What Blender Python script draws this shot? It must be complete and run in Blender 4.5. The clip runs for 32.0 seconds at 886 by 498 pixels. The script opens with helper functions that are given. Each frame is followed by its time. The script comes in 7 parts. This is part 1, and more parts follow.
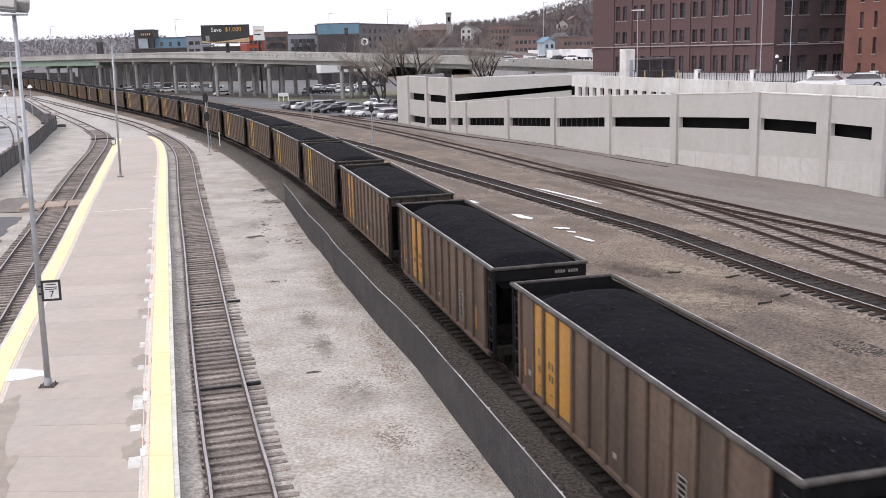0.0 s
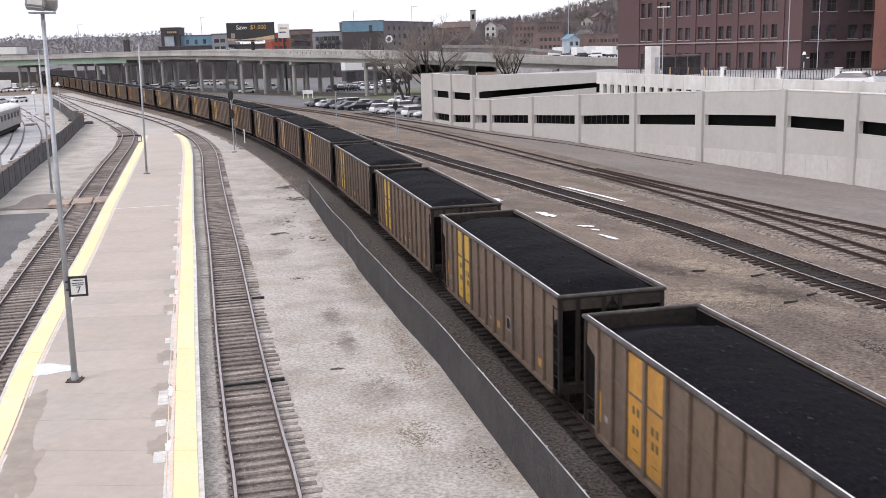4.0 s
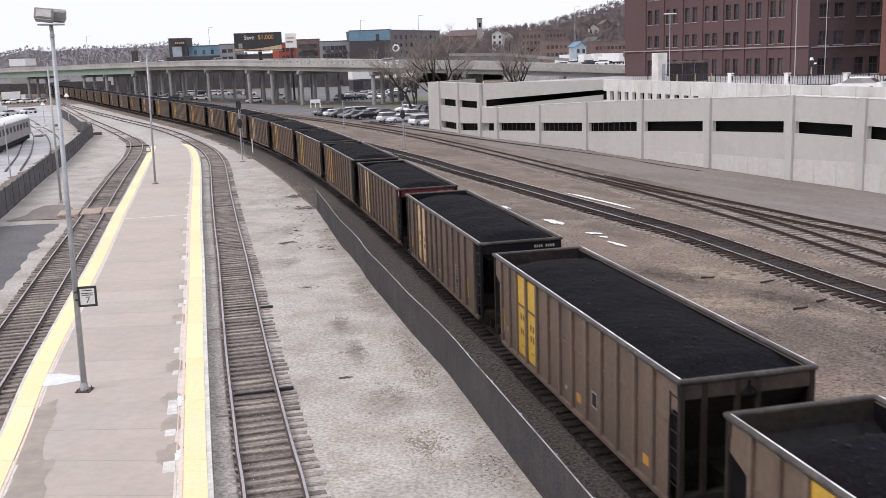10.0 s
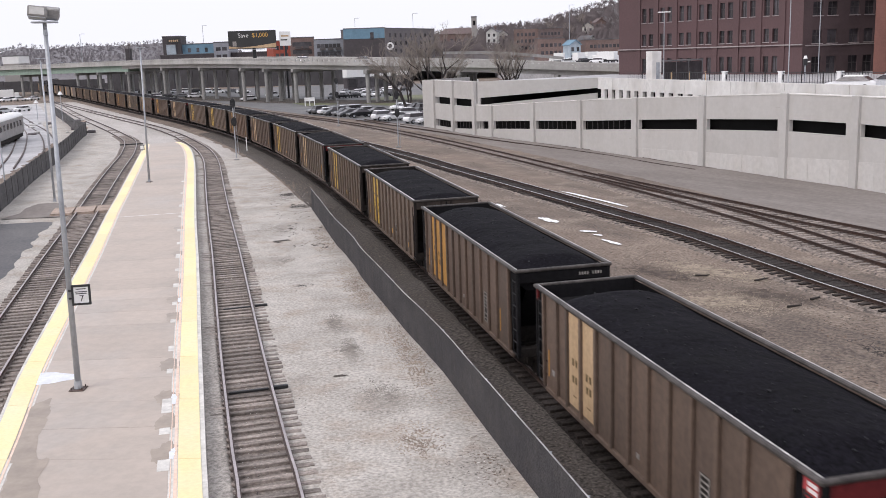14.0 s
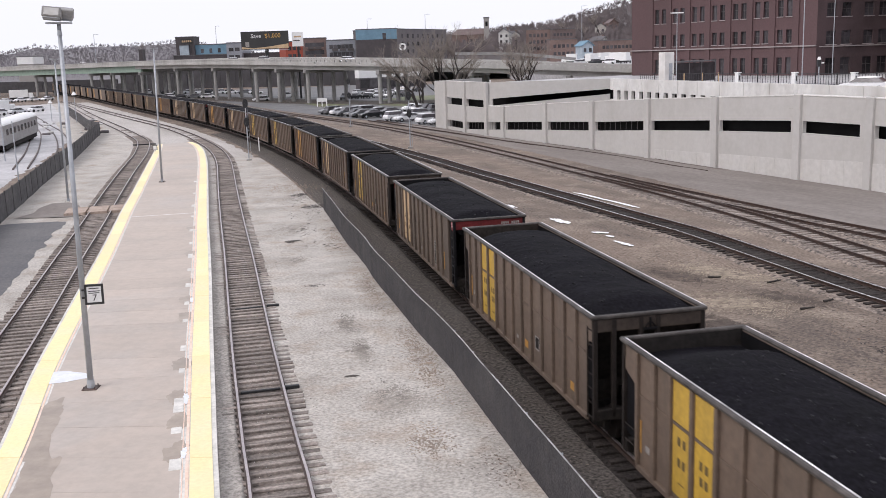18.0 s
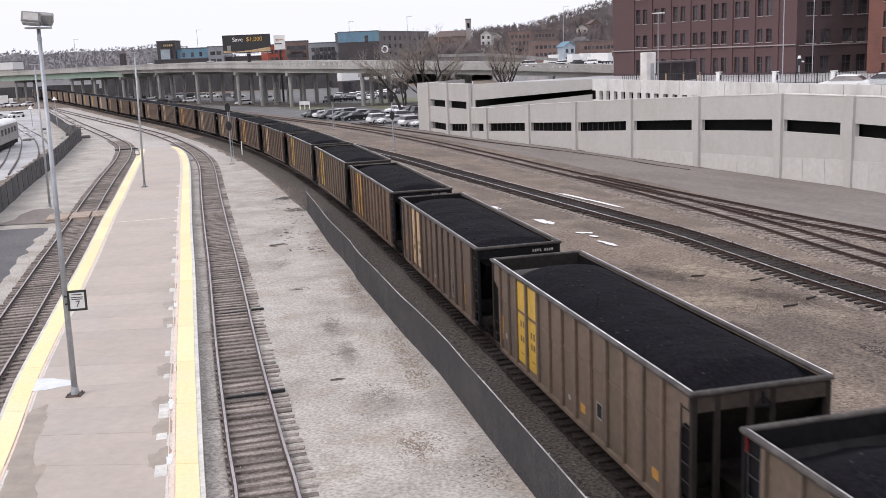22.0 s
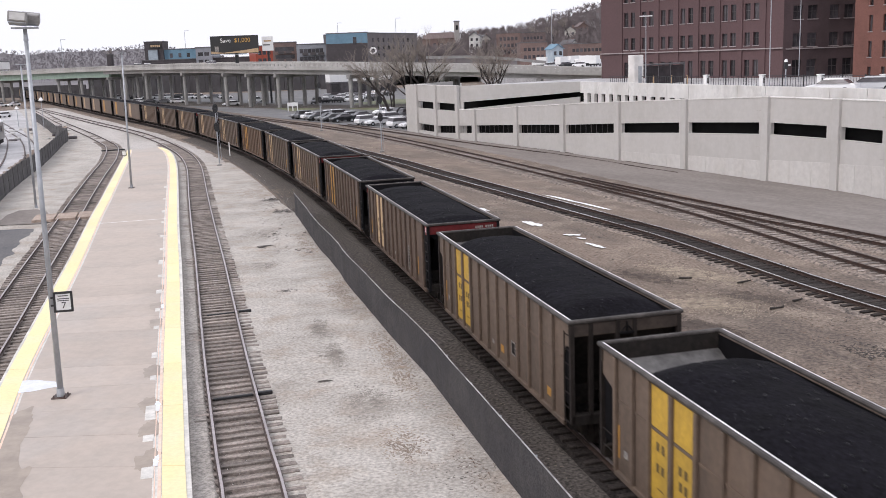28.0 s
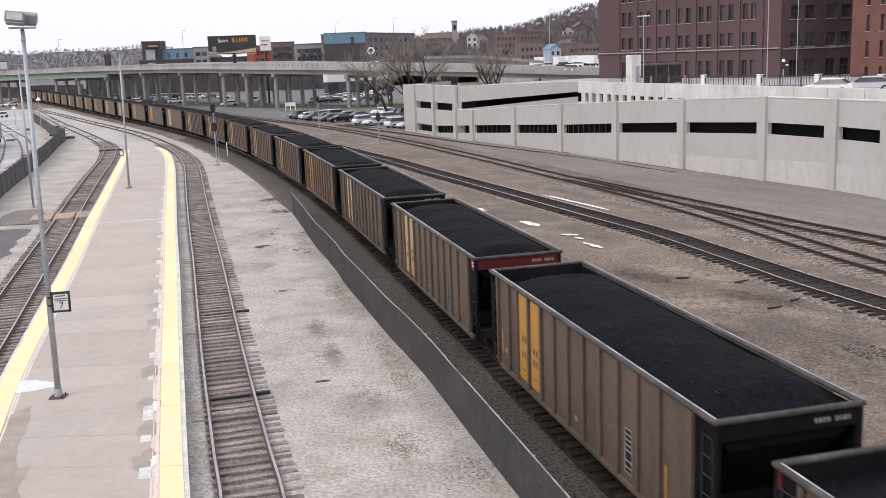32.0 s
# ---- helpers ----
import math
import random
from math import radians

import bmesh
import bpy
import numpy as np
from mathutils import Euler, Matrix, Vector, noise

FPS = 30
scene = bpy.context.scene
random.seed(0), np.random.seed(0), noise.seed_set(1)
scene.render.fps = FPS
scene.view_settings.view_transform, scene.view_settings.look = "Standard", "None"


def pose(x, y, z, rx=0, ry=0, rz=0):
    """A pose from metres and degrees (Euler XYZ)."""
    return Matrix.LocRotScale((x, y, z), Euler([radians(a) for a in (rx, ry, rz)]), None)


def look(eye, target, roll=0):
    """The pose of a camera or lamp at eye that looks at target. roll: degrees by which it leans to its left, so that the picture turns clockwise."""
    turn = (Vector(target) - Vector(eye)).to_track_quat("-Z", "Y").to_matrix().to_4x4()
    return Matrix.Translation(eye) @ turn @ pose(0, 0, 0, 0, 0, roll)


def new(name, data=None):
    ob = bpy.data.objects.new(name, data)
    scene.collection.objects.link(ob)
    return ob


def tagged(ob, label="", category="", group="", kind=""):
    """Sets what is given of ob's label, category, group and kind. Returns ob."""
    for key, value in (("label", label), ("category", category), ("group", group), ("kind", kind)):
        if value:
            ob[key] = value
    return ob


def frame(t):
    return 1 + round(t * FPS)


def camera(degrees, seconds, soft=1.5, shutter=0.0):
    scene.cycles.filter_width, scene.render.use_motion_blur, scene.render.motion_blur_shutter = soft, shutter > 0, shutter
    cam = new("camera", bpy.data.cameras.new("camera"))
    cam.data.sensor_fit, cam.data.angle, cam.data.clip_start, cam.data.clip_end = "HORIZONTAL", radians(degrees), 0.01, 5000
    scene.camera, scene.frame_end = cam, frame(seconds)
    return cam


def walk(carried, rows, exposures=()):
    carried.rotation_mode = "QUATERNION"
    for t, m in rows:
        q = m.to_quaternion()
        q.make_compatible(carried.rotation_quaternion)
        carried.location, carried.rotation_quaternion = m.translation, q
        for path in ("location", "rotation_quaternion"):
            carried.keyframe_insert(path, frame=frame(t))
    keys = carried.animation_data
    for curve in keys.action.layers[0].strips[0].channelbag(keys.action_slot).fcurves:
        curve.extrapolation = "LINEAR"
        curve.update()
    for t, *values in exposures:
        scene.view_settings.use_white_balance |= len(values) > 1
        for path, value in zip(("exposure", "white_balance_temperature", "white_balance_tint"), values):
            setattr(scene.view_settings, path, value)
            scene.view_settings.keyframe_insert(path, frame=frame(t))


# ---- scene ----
# ---- camera ----
EYE = (0.0, 0.0, 10.52)
cam = camera(48.74, 32.0, soft=0.8, shutter=0.3)
TURNS = (
    (0, 78.378, 1.500, -2.330), (0.5, 78.342, 1.369, -1.939), (1, 78.285, 1.435, -1.760), (1.5, 78.234, 1.321, -1.560),
    (2, 78.211, 1.213, -1.220), (2.5, 78.093, 1.208, -0.859), (3, 77.968, 1.335, -0.723), (3.5, 78.090, 1.461, -0.782),
    (5.5, 78.568, 1.742, -1.255), (6, 78.457, 1.705, -0.964), (6.5, 78.513, 1.826, -0.562), (7, 78.703, 1.959, -0.469),
    (7.5, 78.849, 1.927, -0.469), (8, 78.839, 1.911, -0.479), (8.5, 78.815, 1.850, -0.466), (9, 78.819, 1.862, -0.369),
    (9.5, 78.770, 1.863, -0.369), (10, 78.755, 2.010, -0.545), (10.5, 78.791, 2.145, -0.803), (11, 78.774, 2.153, -1.111),
    (11.5, 78.753, 2.095, -1.124), (12, 78.736, 2.052, -1.043), (12.5, 78.738, 2.005, -1.061), (13, 78.703, 1.984, -1.066),
    (13.5, 78.677, 1.939, -0.998), (14, 78.637, 1.973, -0.865), (14.5, 78.628, 1.931, -0.720), (16.5, 78.640, 2.025, -0.187),
    (17, 78.627, 1.987, -0.127), (17.5, 78.622, 1.965, -0.130), (18, 78.704, 1.925, -0.163), (18.5, 78.759, 1.998, -0.299),
    (19, 78.730, 2.069, -0.516), (19.5, 78.703, 2.128, -0.680), (20, 78.651, 2.112, -0.785), (20.5, 78.621, 2.196, -0.800),
    (21, 78.674, 2.207, -0.793), (21.5, 78.747, 2.298, -0.940), (22, 78.773, 2.396, -1.179), (22.5, 78.826, 2.467, -1.415),
    (23, 78.853, 2.440, -1.525), (23.5, 78.759, 2.456, -1.552), (24, 78.750, 2.495, -1.557), (24.5, 78.781, 2.560, -1.619),
    (25, 78.809, 2.481, -1.756), (25.5, 78.845, 2.403, -1.861), (27.5, 78.853, 2.165, -1.948), (28, 78.854, 2.146, -1.848),
    (28.5, 78.818, 2.129, -1.817), (29, 78.858, 2.162, -1.848), (29.5, 78.865, 2.161, -2.046), (30, 78.853, 2.166, -2.208),
    (30.5, 78.867, 2.176, -2.247), (31, 78.840, 2.114, -2.200), (31.5, 78.825, 2.168, -2.091), (32, 78.844, 2.146, -1.978),
)
walk(cam, [(t, pose(*EYE, a, b, c)) for t, a, b, c in TURNS], exposures=[(0.0, 0.10, 6280, 16), (3.0, 0.09, 6280, 16), (8.0, 0.04, 6280, 16), (13.0, 0.0, 6280, 16), (24.0, 0.0, 6280, 16), (28.0, 0.04, 6280, 16), (32.0, 0.02, 6280, 16)])

# ---- light: a bright overcast day ----
world = bpy.data.worlds.new("overcast_sky")
scene.world = world
world.use_nodes = True
wn, wl = world.node_tree.nodes, world.node_tree.links
sky = wn.new("ShaderNodeTexSky")
sky.sky_type, sky.sun_disc = "NISHITA", False
sky.sun_elevation, sky.sun_rotation = radians(46), radians(-127)
sky.air_density, sky.dust_density, sky.ozone_density = 1.5, 8.0, 1.0
haze = wn.new("ShaderNodeMix")
haze.data_type = "RGBA"
haze.inputs[0].default_value = 0.82
haze.inputs[7].default_value = (11.6, 11.8, 12.2, 1)
wl.new(sky.outputs[0], haze.inputs[6])
wl.new(haze.outputs[2], wn["Background"].inputs[0])
wn["Background"].inputs[1].default_value = 0.1
sun = new("sun", bpy.data.lights.new("sun", "SUN"))
sun.data.energy, sun.data.angle, sun.data.color = 1.15, radians(24), (1.0, 0.96, 0.9)
sun.matrix_world = look((-72, -55, 95), (0, 0, 0))


# ---- materials ----
def mat(name, color, rough=0.8, vary=0.25, scale=4.0, stain=0.2, stain_scale=0.3, bump=0.2, bump_scale=30.0, metal=0.0,
        local=False, tint=None, each=0.0, streak=False, spec=0.5, lay=None, blotch=None, pull=None, lean=None):
    """A surface with fine grain, larger stains towards a second colour, relief, and a shade of its own for each piece."""
    m = bpy.data.materials.new(name)
    m.use_nodes = True
    n, l = m.node_tree.nodes, m.node_tree.links
    p = n["Principled BSDF"]
    p.inputs["Roughness"].default_value, p.inputs["Metallic"].default_value = rough, metal
    p.inputs["Specular IOR Level"].default_value = spec
    geo = n.new("ShaderNodeTexCoord" if local else "ShaderNodeNewGeometry")
    where = geo.outputs["Object"] if local else geo.outputs["Position"]
    if local:
        info = n.new("ShaderNodeObjectInfo")
        shift = n.new("ShaderNodeVectorMath")
        shift.operation = "MULTIPLY_ADD"
        l.new(info.outputs["Random"], shift.inputs[0])
        shift.inputs[1].default_value = (37, 23, 11)
        l.new(where, shift.inputs[2])
        where = shift.outputs[0]
    def noise_at(s, detail, stretch=None):
        src = where
        if stretch:
            mp = n.new("ShaderNodeMapping")
            mp.inputs["Scale"].default_value = stretch
            l.new(where, mp.inputs[0])
            src = mp.outputs[0]
        t = n.new("ShaderNodeTexNoise")
        t.inputs["Scale"].default_value, t.inputs["Detail"].default_value = s, detail
        t.inputs["Roughness"].default_value = 0.65
        l.new(src, t.inputs["Vector"])
        return t.outputs["Fac"]
    def ramp(fac, lo, hi, a, b):
        r = n.new("ShaderNodeMapRange")
        r.inputs["From Min"].default_value, r.inputs["From Max"].default_value = lo, hi
        r.inputs["To Min"].default_value, r.inputs["To Max"].default_value = a, b
        l.new(fac, r.inputs["Value"])
        return r.outputs["Result"]
    other = tint or tuple(c * 0.55 for c in color)
    base = n.new("ShaderNodeMix")
    base.data_type = "RGBA"
    base.inputs[6].default_value, base.inputs[7].default_value = (*color, 1), (*other, 1)
    stretch = pull or ((1, 1, 0.12) if streak else None)
    if lay is not None:
        spin = n.new("ShaderNodeMapping")
        spin.inputs["Rotation"].default_value = (0, 0, lay)
        l.new(where, spin.inputs[0])
        plain, where = where, spin.outputs[0]
        stretch = (1, 0.16, 1)
    l.new(ramp(noise_at(stain_scale, 6, stretch), 0.42, 0.72, 0, min(1, stain * 3)), base.inputs[0])
    if lay is not None:
        where = plain
    if blotch:
        tone, size, share = blotch
        more = n.new("ShaderNodeMix")
        more.data_type = "RGBA"
        l.new(base.outputs[2], more.inputs[6])
        more.inputs[7].default_value = (*tone, 1)
        l.new(ramp(noise_at(size, 8), 0.5, 0.74, 0, share), more.inputs[0])
        base = more
    grain = n.new("ShaderNodeMix")
    grain.data_type, grain.blend_type = "RGBA", "MULTIPLY"
    grain.inputs[0].default_value = 1
    l.new(base.outputs[2], grain.inputs[6])
    value = ramp(noise_at(scale, 5), 0.36, 0.64, 1 - vary, 1 + vary)
    if each:
        info2 = n.new("ShaderNodeObjectInfo")
        mul = n.new("ShaderNodeMath")
        mul.operation = "MULTIPLY"
        l.new(value, mul.inputs[0])
        l.new(ramp(info2.outputs["Random"], 0, 1, 1 - each, 1 + each), mul.inputs[1])
        value = mul.outputs[0]
    l.new(value, grain.inputs[7])
    l.new(grain.outputs[2], p.inputs["Base Color"])
    if bump:
        b = n.new("ShaderNodeBump")
        b.inputs["Strength"].default_value, b.inputs["Distance"].default_value = bump, 0.02
        l.new(noise_at(bump_scale, 3), b.inputs["Height"])
        l.new(b.outputs[0], p.inputs["Normal"])
    # One fixed normal lights every face alike, whichever way it points.
    if lean:
        common = n.new("ShaderNodeCombineXYZ")
        for k in range(3):
            common.inputs[k].default_value = lean[k]
        l.new(common.outputs[0], p.inputs["Normal"])
    return m


M = {}
M["ground"] = mat("yard_ground", (0.202, 0.158, 0.127), spec=0.2, vary=0.42, scale=6.5, stain=0.8, stain_scale=0.35, bump=0.7, bump_scale=12, tint=(0.105, 0.086, 0.074), lay=-0.36, blotch=((0.31, 0.258, 0.207), 0.33, 0.9))
M["gravel"] = mat("pale_gravel", (0.462, 0.432, 0.393), vary=0.3, scale=9.0, stain=0.42, stain_scale=0.32, bump=0.8, bump_scale=10, tint=(0.29, 0.262, 0.23), blotch=((0.325, 0.262, 0.205), 0.5, 0.85))
M["gravel_far"] = mat("pale_yard_dirt", (0.46, 0.43, 0.40), vary=0.25, scale=5.0, stain=0.35, stain_scale=0.25, bump=0.4, bump_scale=10, tint=(0.33, 0.30, 0.27), lay=-0.45)
# Dirt tone, darkened further to include the shade beside the train.
M["verge"] = mat("dirty_shaded_verge", (0.094, 0.082, 0.073), spec=0.2, vary=0.7, scale=9.0, stain=0.3, stain_scale=0.4, bump=0.8, bump_scale=12, tint=(0.085, 0.072, 0.062))
M["ballast"] = mat("brown_ballast", (0.195, 0.155, 0.127), vary=0.8, scale=5.0, stain=0.25, stain_scale=0.25, bump=1.0, bump_scale=16, tint=(0.14, 0.12, 0.105))
# Oily stone; the shade under the train is put into its colour.
M["dark_ballast"] = mat("oily_ballast", (0.028, 0.024, 0.022), spec=0.12, vary=0.7, scale=9.0, stain=0.3, stain_scale=0.3, bump=1.0, bump_scale=16, tint=(0.06, 0.052, 0.047))
M["grey_ballast"] = mat("grey_ballast", (0.36, 0.33, 0.30), vary=0.4, scale=9.0, stain=0.25, stain_scale=0.3, bump=1.0, bump_scale=16, tint=(0.22, 0.195, 0.17))
M["tie"] = mat("weathered_timber", (0.285, 0.245, 0.218), vary=0.3, scale=9, stain=0.5, stain_scale=1.6, bump=0.9, bump_scale=18, local=True, each=0.3, tint=(0.095, 0.078, 0.068), pull=(0.5, 5, 1))
M["tie_dirt"] = mat("dirt_between_ties", (0.20, 0.172, 0.152), spec=0.2, vary=0.4, scale=10, stain=0.4, stain_scale=1.3, bump=1.0, bump_scale=18, tint=(0.12, 0.098, 0.084), blotch=((0.26, 0.23, 0.205), 0.35, 0.7))
M["side_dirt"] = mat("trodden_brown_dirt", (0.25, 0.21, 0.185), spec=0.2, vary=0.35, scale=8, stain=0.4, stain_scale=0.9, bump=0.8, bump_scale=14, tint=(0.155, 0.128, 0.112))
M["tie_dark"] = mat("oily_timber", (0.042, 0.035, 0.032), spec=0.15, vary=0.35, scale=14, stain=0.3, stain_scale=2, bump=0.6, bump_scale=40, local=True, each=0.35)
M["rail"] = mat("rusty_rail", (0.085, 0.062, 0.055), rough=0.55, metal=0.6, vary=0.25, scale=6, stain=0.3, stain_scale=1.0, bump=0.1, tint=(0.1, 0.06, 0.045))
M["rail_shine"] = mat("polished_rail_head", (0.85, 0.83, 0.83), rough=0.22, metal=1.0, vary=0.1, scale=3, stain=0.1, bump=0.0)
M["rail_dull"] = mat("dull_rail_head", (0.50, 0.445, 0.44), rough=0.35, metal=0.9, vary=0.15, scale=3, stain=0.2, bump=0.0)
M["concrete"] = mat("platform_concrete", (0.47, 0.405, 0.352), rough=0.75, vary=0.05, scale=3.0, stain=0.3, stain_scale=0.3, bump=0.08, bump_scale=20, each=0.045, tint=(0.40, 0.352, 0.31), blotch=((0.43, 0.41, 0.39), 0.09, 0.8))
M["wet"] = mat("damp_concrete", (0.345, 0.285, 0.23), rough=0.4, vary=0.08, scale=3.0, stain=0.2, stain_scale=0.8, bump=0.05)
M["kerb"] = mat("pale_kerb_concrete", (0.68, 0.66, 0.62), vary=0.1, scale=6, stain=0.2, stain_scale=1.0, bump=0.1)
M["yellow_edge"] = mat("tactile_yellow", (0.88, 0.745, 0.41), rough=0.6, vary=0.05, scale=8, stain=0.25, stain_scale=0.5, bump=0.3, bump_scale=45, tint=(0.82, 0.74, 0.50), each=0.05)
M["border"] = mat("salmon_border_paint", (0.78, 0.58, 0.46), vary=0.12, scale=4, stain=0.3, stain_scale=0.8, bump=0.05, tint=(0.7, 0.62, 0.56))
M["asphalt"] = mat("worn_asphalt", (0.13, 0.13, 0.134), vary=0.2, scale=6, stain=0.3, stain_scale=0.15, bump=0.3, bump_scale=30, tint=(0.2, 0.192, 0.185))
M["yard_asphalt"] = mat("dark_yard_asphalt", (0.105, 0.103, 0.108), vary=0.2, scale=6, stain=0.35, stain_scale=0.2, bump=0.3, bump_scale=30, tint=(0.15, 0.145, 0.142), blotch=((0.19, 0.18, 0.17), 0.3, 0.5))
M["yard_mesh"] = mat("grey_yard_mesh", (0.085, 0.083, 0.087), rough=0.8, spec=0.2, vary=0.4, scale=12, stain=0.4, stain_scale=0.6, bump=0.5, bump_scale=30, tint=(0.14, 0.135, 0.135))
M["road"] = mat("grey_road", (0.47, 0.46, 0.465), rough=0.6, vary=0.15, scale=2, stain=0.45, stain_scale=0.1, bump=0.15, tint=(0.23, 0.225, 0.23))
M["apron"] = mat("dusty_apron", (0.235, 0.21, 0.192), spec=0.2, vary=0.1, scale=3, stain=0.5, stain_scale=0.4, bump=0.15, bump_scale=8, tint=(0.175, 0.152, 0.138), lay=-0.42)
M["garage"] = mat("garage_concrete", (0.495, 0.48, 0.462), vary=0.035, scale=2.0, stain=0.16, stain_scale=0.35, bump=0.06, bump_scale=12, tint=(0.435, 0.412, 0.385), streak=True, each=0.03, blotch=((0.40, 0.385, 0.36), 0.22, 0.5))
M["garage_low"] = mat("garage_base_concrete", (0.55, 0.535, 0.515), vary=0.06, scale=2.5, stain=0.2, stain_scale=0.5, bump=0.1, bump_scale=12, tint=(0.48, 0.45, 0.42), streak=True, each=0.03)
M["garage_dark"] = mat("garage_pilaster_concrete", (0.46, 0.44, 0.41), vary=0.08, scale=2.5, stain=0.2, stain_scale=0.5, bump=0.1, tint=(0.36, 0.34, 0.31), streak=True)
M["deck_white"] = mat("white_parapet_concrete", (0.76, 0.745, 0.72), vary=0.08, scale=2.0, stain=0.22, stain_scale=0.35, bump=0.1, tint=(0.56, 0.53, 0.50), streak=True, each=0.04, blotch=((0.45, 0.42, 0.38), 0.5, 0.6))
# Near-black colour that holds the shade of unlit interiors.
M["dark_inside"] = mat("interior_shade_black", (0.009, 0.0088, 0.0088), spec=0.1, vary=0.2, scale=1, bump=0)
M["brick"] = mat("dark_red_brick", (0.103, 0.060, 0.062), vary=0.09, scale=4, stain=0.3, stain_scale=0.12, bump=0.1, bump_scale=12, tint=(0.090, 0.055, 0.056))
M["brick_dark"] = mat("sooty_brick", (0.074, 0.048, 0.051), vary=0.09, scale=6, stain=0.3, stain_scale=0.2, bump=0.3, bump_scale=12)
M["brick_orange"] = mat("orange_brick", (0.165, 0.072, 0.056), vary=0.12, scale=6, stain=0.25, stain_scale=0.3, bump=0.3, bump_scale=12)
M["stone_band"] = mat("pale_stone_band", (0.31, 0.27, 0.265), vary=0.1, scale=3, stain=0.2, stain_scale=0.6, bump=0.1)
M["glass"] = mat("dark_window_glass", (0.065, 0.06, 0.066), rough=0.2, vary=0.3, scale=0.7, stain=0.3, bump=0, each=0.5)
M["frame"] = mat("dark_window_frame", (0.075, 0.065, 0.066), rough=0.5, bump=0, vary=0.1)
M["bridge"] = mat("highway_concrete", (0.43, 0.42, 0.405), vary=0.08, scale=1.0, stain=0.25, stain_scale=0.15, bump=0.1, tint=(0.26, 0.25, 0.23), streak=True)
M["bridge_green"] = mat("green_steel_girder", (0.27, 0.36, 0.30), rough=0.55, vary=0.1, scale=1.0, stain=0.2, stain_scale=0.3, bump=0.05, tint=(0.2, 0.27, 0.22))
M["pier"] = mat("pier_concrete", (0.30, 0.294, 0.285), vary=0.12, scale=1.0, stain=0.25, stain_scale=0.4, bump=0.1, streak=True)
M["fence"] = mat("dark_fence_mesh", (0.05, 0.048, 0.051), rough=0.85, spec=0.15, vary=0.4, scale=22, stain=0.4, stain_scale=0.6, bump=0.5, bump_scale=40, tint=(0.072, 0.068, 0.068), blotch=((0.085, 0.078, 0.073), 2.2, 0.6))
M["galv"] = mat("galvanised_steel", (0.42, 0.44, 0.47), rough=0.5, metal=0.4, vary=0.1, scale=4, stain=0.15, stain_scale=1.5, bump=0.03)
M["black_metal"] = mat("black_painted_metal", (0.02, 0.02, 0.022), rough=0.5, vary=0.3, scale=6, stain=0.2, bump=0.05)
M["white_paint"] = mat("white_paint", (0.78, 0.78, 0.77), rough=0.5, vary=0.05, bump=0, stain=0.08)
M["black_paint"] = mat("black_lettering", (0.03, 0.03, 0.03), rough=0.6, vary=0.1, bump=0)
# train
M["car_tan"] = mat("dusty_tan_paint", (0.135, 0.096, 0.071), rough=0.65, vary=0.14, scale=5, stain=0.28, stain_scale=0.5, bump=0.1, local=True, each=0.05, tint=(0.075, 0.058, 0.046), streak=True, blotch=((0.172, 0.131, 0.104), 0.5, 0.3))
M["car_brown"] = mat("dusty_brown_paint", (0.120, 0.082, 0.061), rough=0.65, vary=0.16, scale=5, stain=0.3, stain_scale=0.5, bump=0.1, local=True, each=0.05, tint=(0.05, 0.037, 0.03), streak=True)
M["car_grey"] = mat("dusty_grey_brown_paint", (0.127, 0.093, 0.070), rough=0.65, vary=0.14, scale=5, stain=0.3, stain_scale=0.5, bump=0.1, local=True, each=0.05, tint=(0.06, 0.05, 0.042), streak=True)
M["car_rust"] = mat("rusty_orange_paint", (0.137, 0.091, 0.064), rough=0.7, vary=0.16, scale=5, stain=0.3, stain_scale=0.5, bump=0.1, local=True, each=0.05, tint=(0.085, 0.052, 0.034), streak=True)
M["car_inside"] = mat("coal_stained_inside", (0.0075, 0.007, 0.0082), rough=0.8, spec=0.08, vary=0.3, scale=3, stain=0.3, bump=0.1, local=True)
M["car_inside_pale"] = mat("dusted_bare_metal_inside", (0.11, 0.105, 0.103), rough=0.5, vary=0.4, scale=2, stain=0.5, stain_scale=0.9, bump=0.1, local=True, tint=(0.03, 0.028, 0.028))
M["chord"] = mat("worn_steel_top_chord", (0.044, 0.038, 0.035), rough=0.55, metal=0.1, spec=0.3, vary=0.25, scale=8, stain=0.25, stain_scale=1.2, bump=0.05, local=True, tint=(0.12, 0.108, 0.10))
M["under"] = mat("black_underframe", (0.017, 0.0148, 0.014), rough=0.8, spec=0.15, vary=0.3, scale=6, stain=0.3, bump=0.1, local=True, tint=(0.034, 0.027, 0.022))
M["end_red"] = mat("faded_red_end_paint", (0.115, 0.017, 0.018), rough=0.6, spec=0.2, vary=0.2, scale=5, stain=0.3, bump=0.05, local=True)
M["end_black"] = mat("black_end_paint", (0.010, 0.0095, 0.0108), spec=0.1, rough=0.7, vary=0.25, scale=5, stain=0.3, bump=0.05, local=True)
M["stripe_yellow"] = mat("bright_yellow_panel", (0.52, 0.325, 0.045), rough=0.55, vary=0.12, scale=6, stain=0.24, stain_scale=1.0, bump=0.05, local=True, streak=True, tint=(0.33, 0.22, 0.05))
M["stripe_amber"] = mat("amber_panel", (0.46, 0.235, 0.045), rough=0.6, vary=0.12, scale=6, stain=0.25, stain_scale=1.0, bump=0.05, local=True, streak=True, tint=(0.25, 0.14, 0.05))
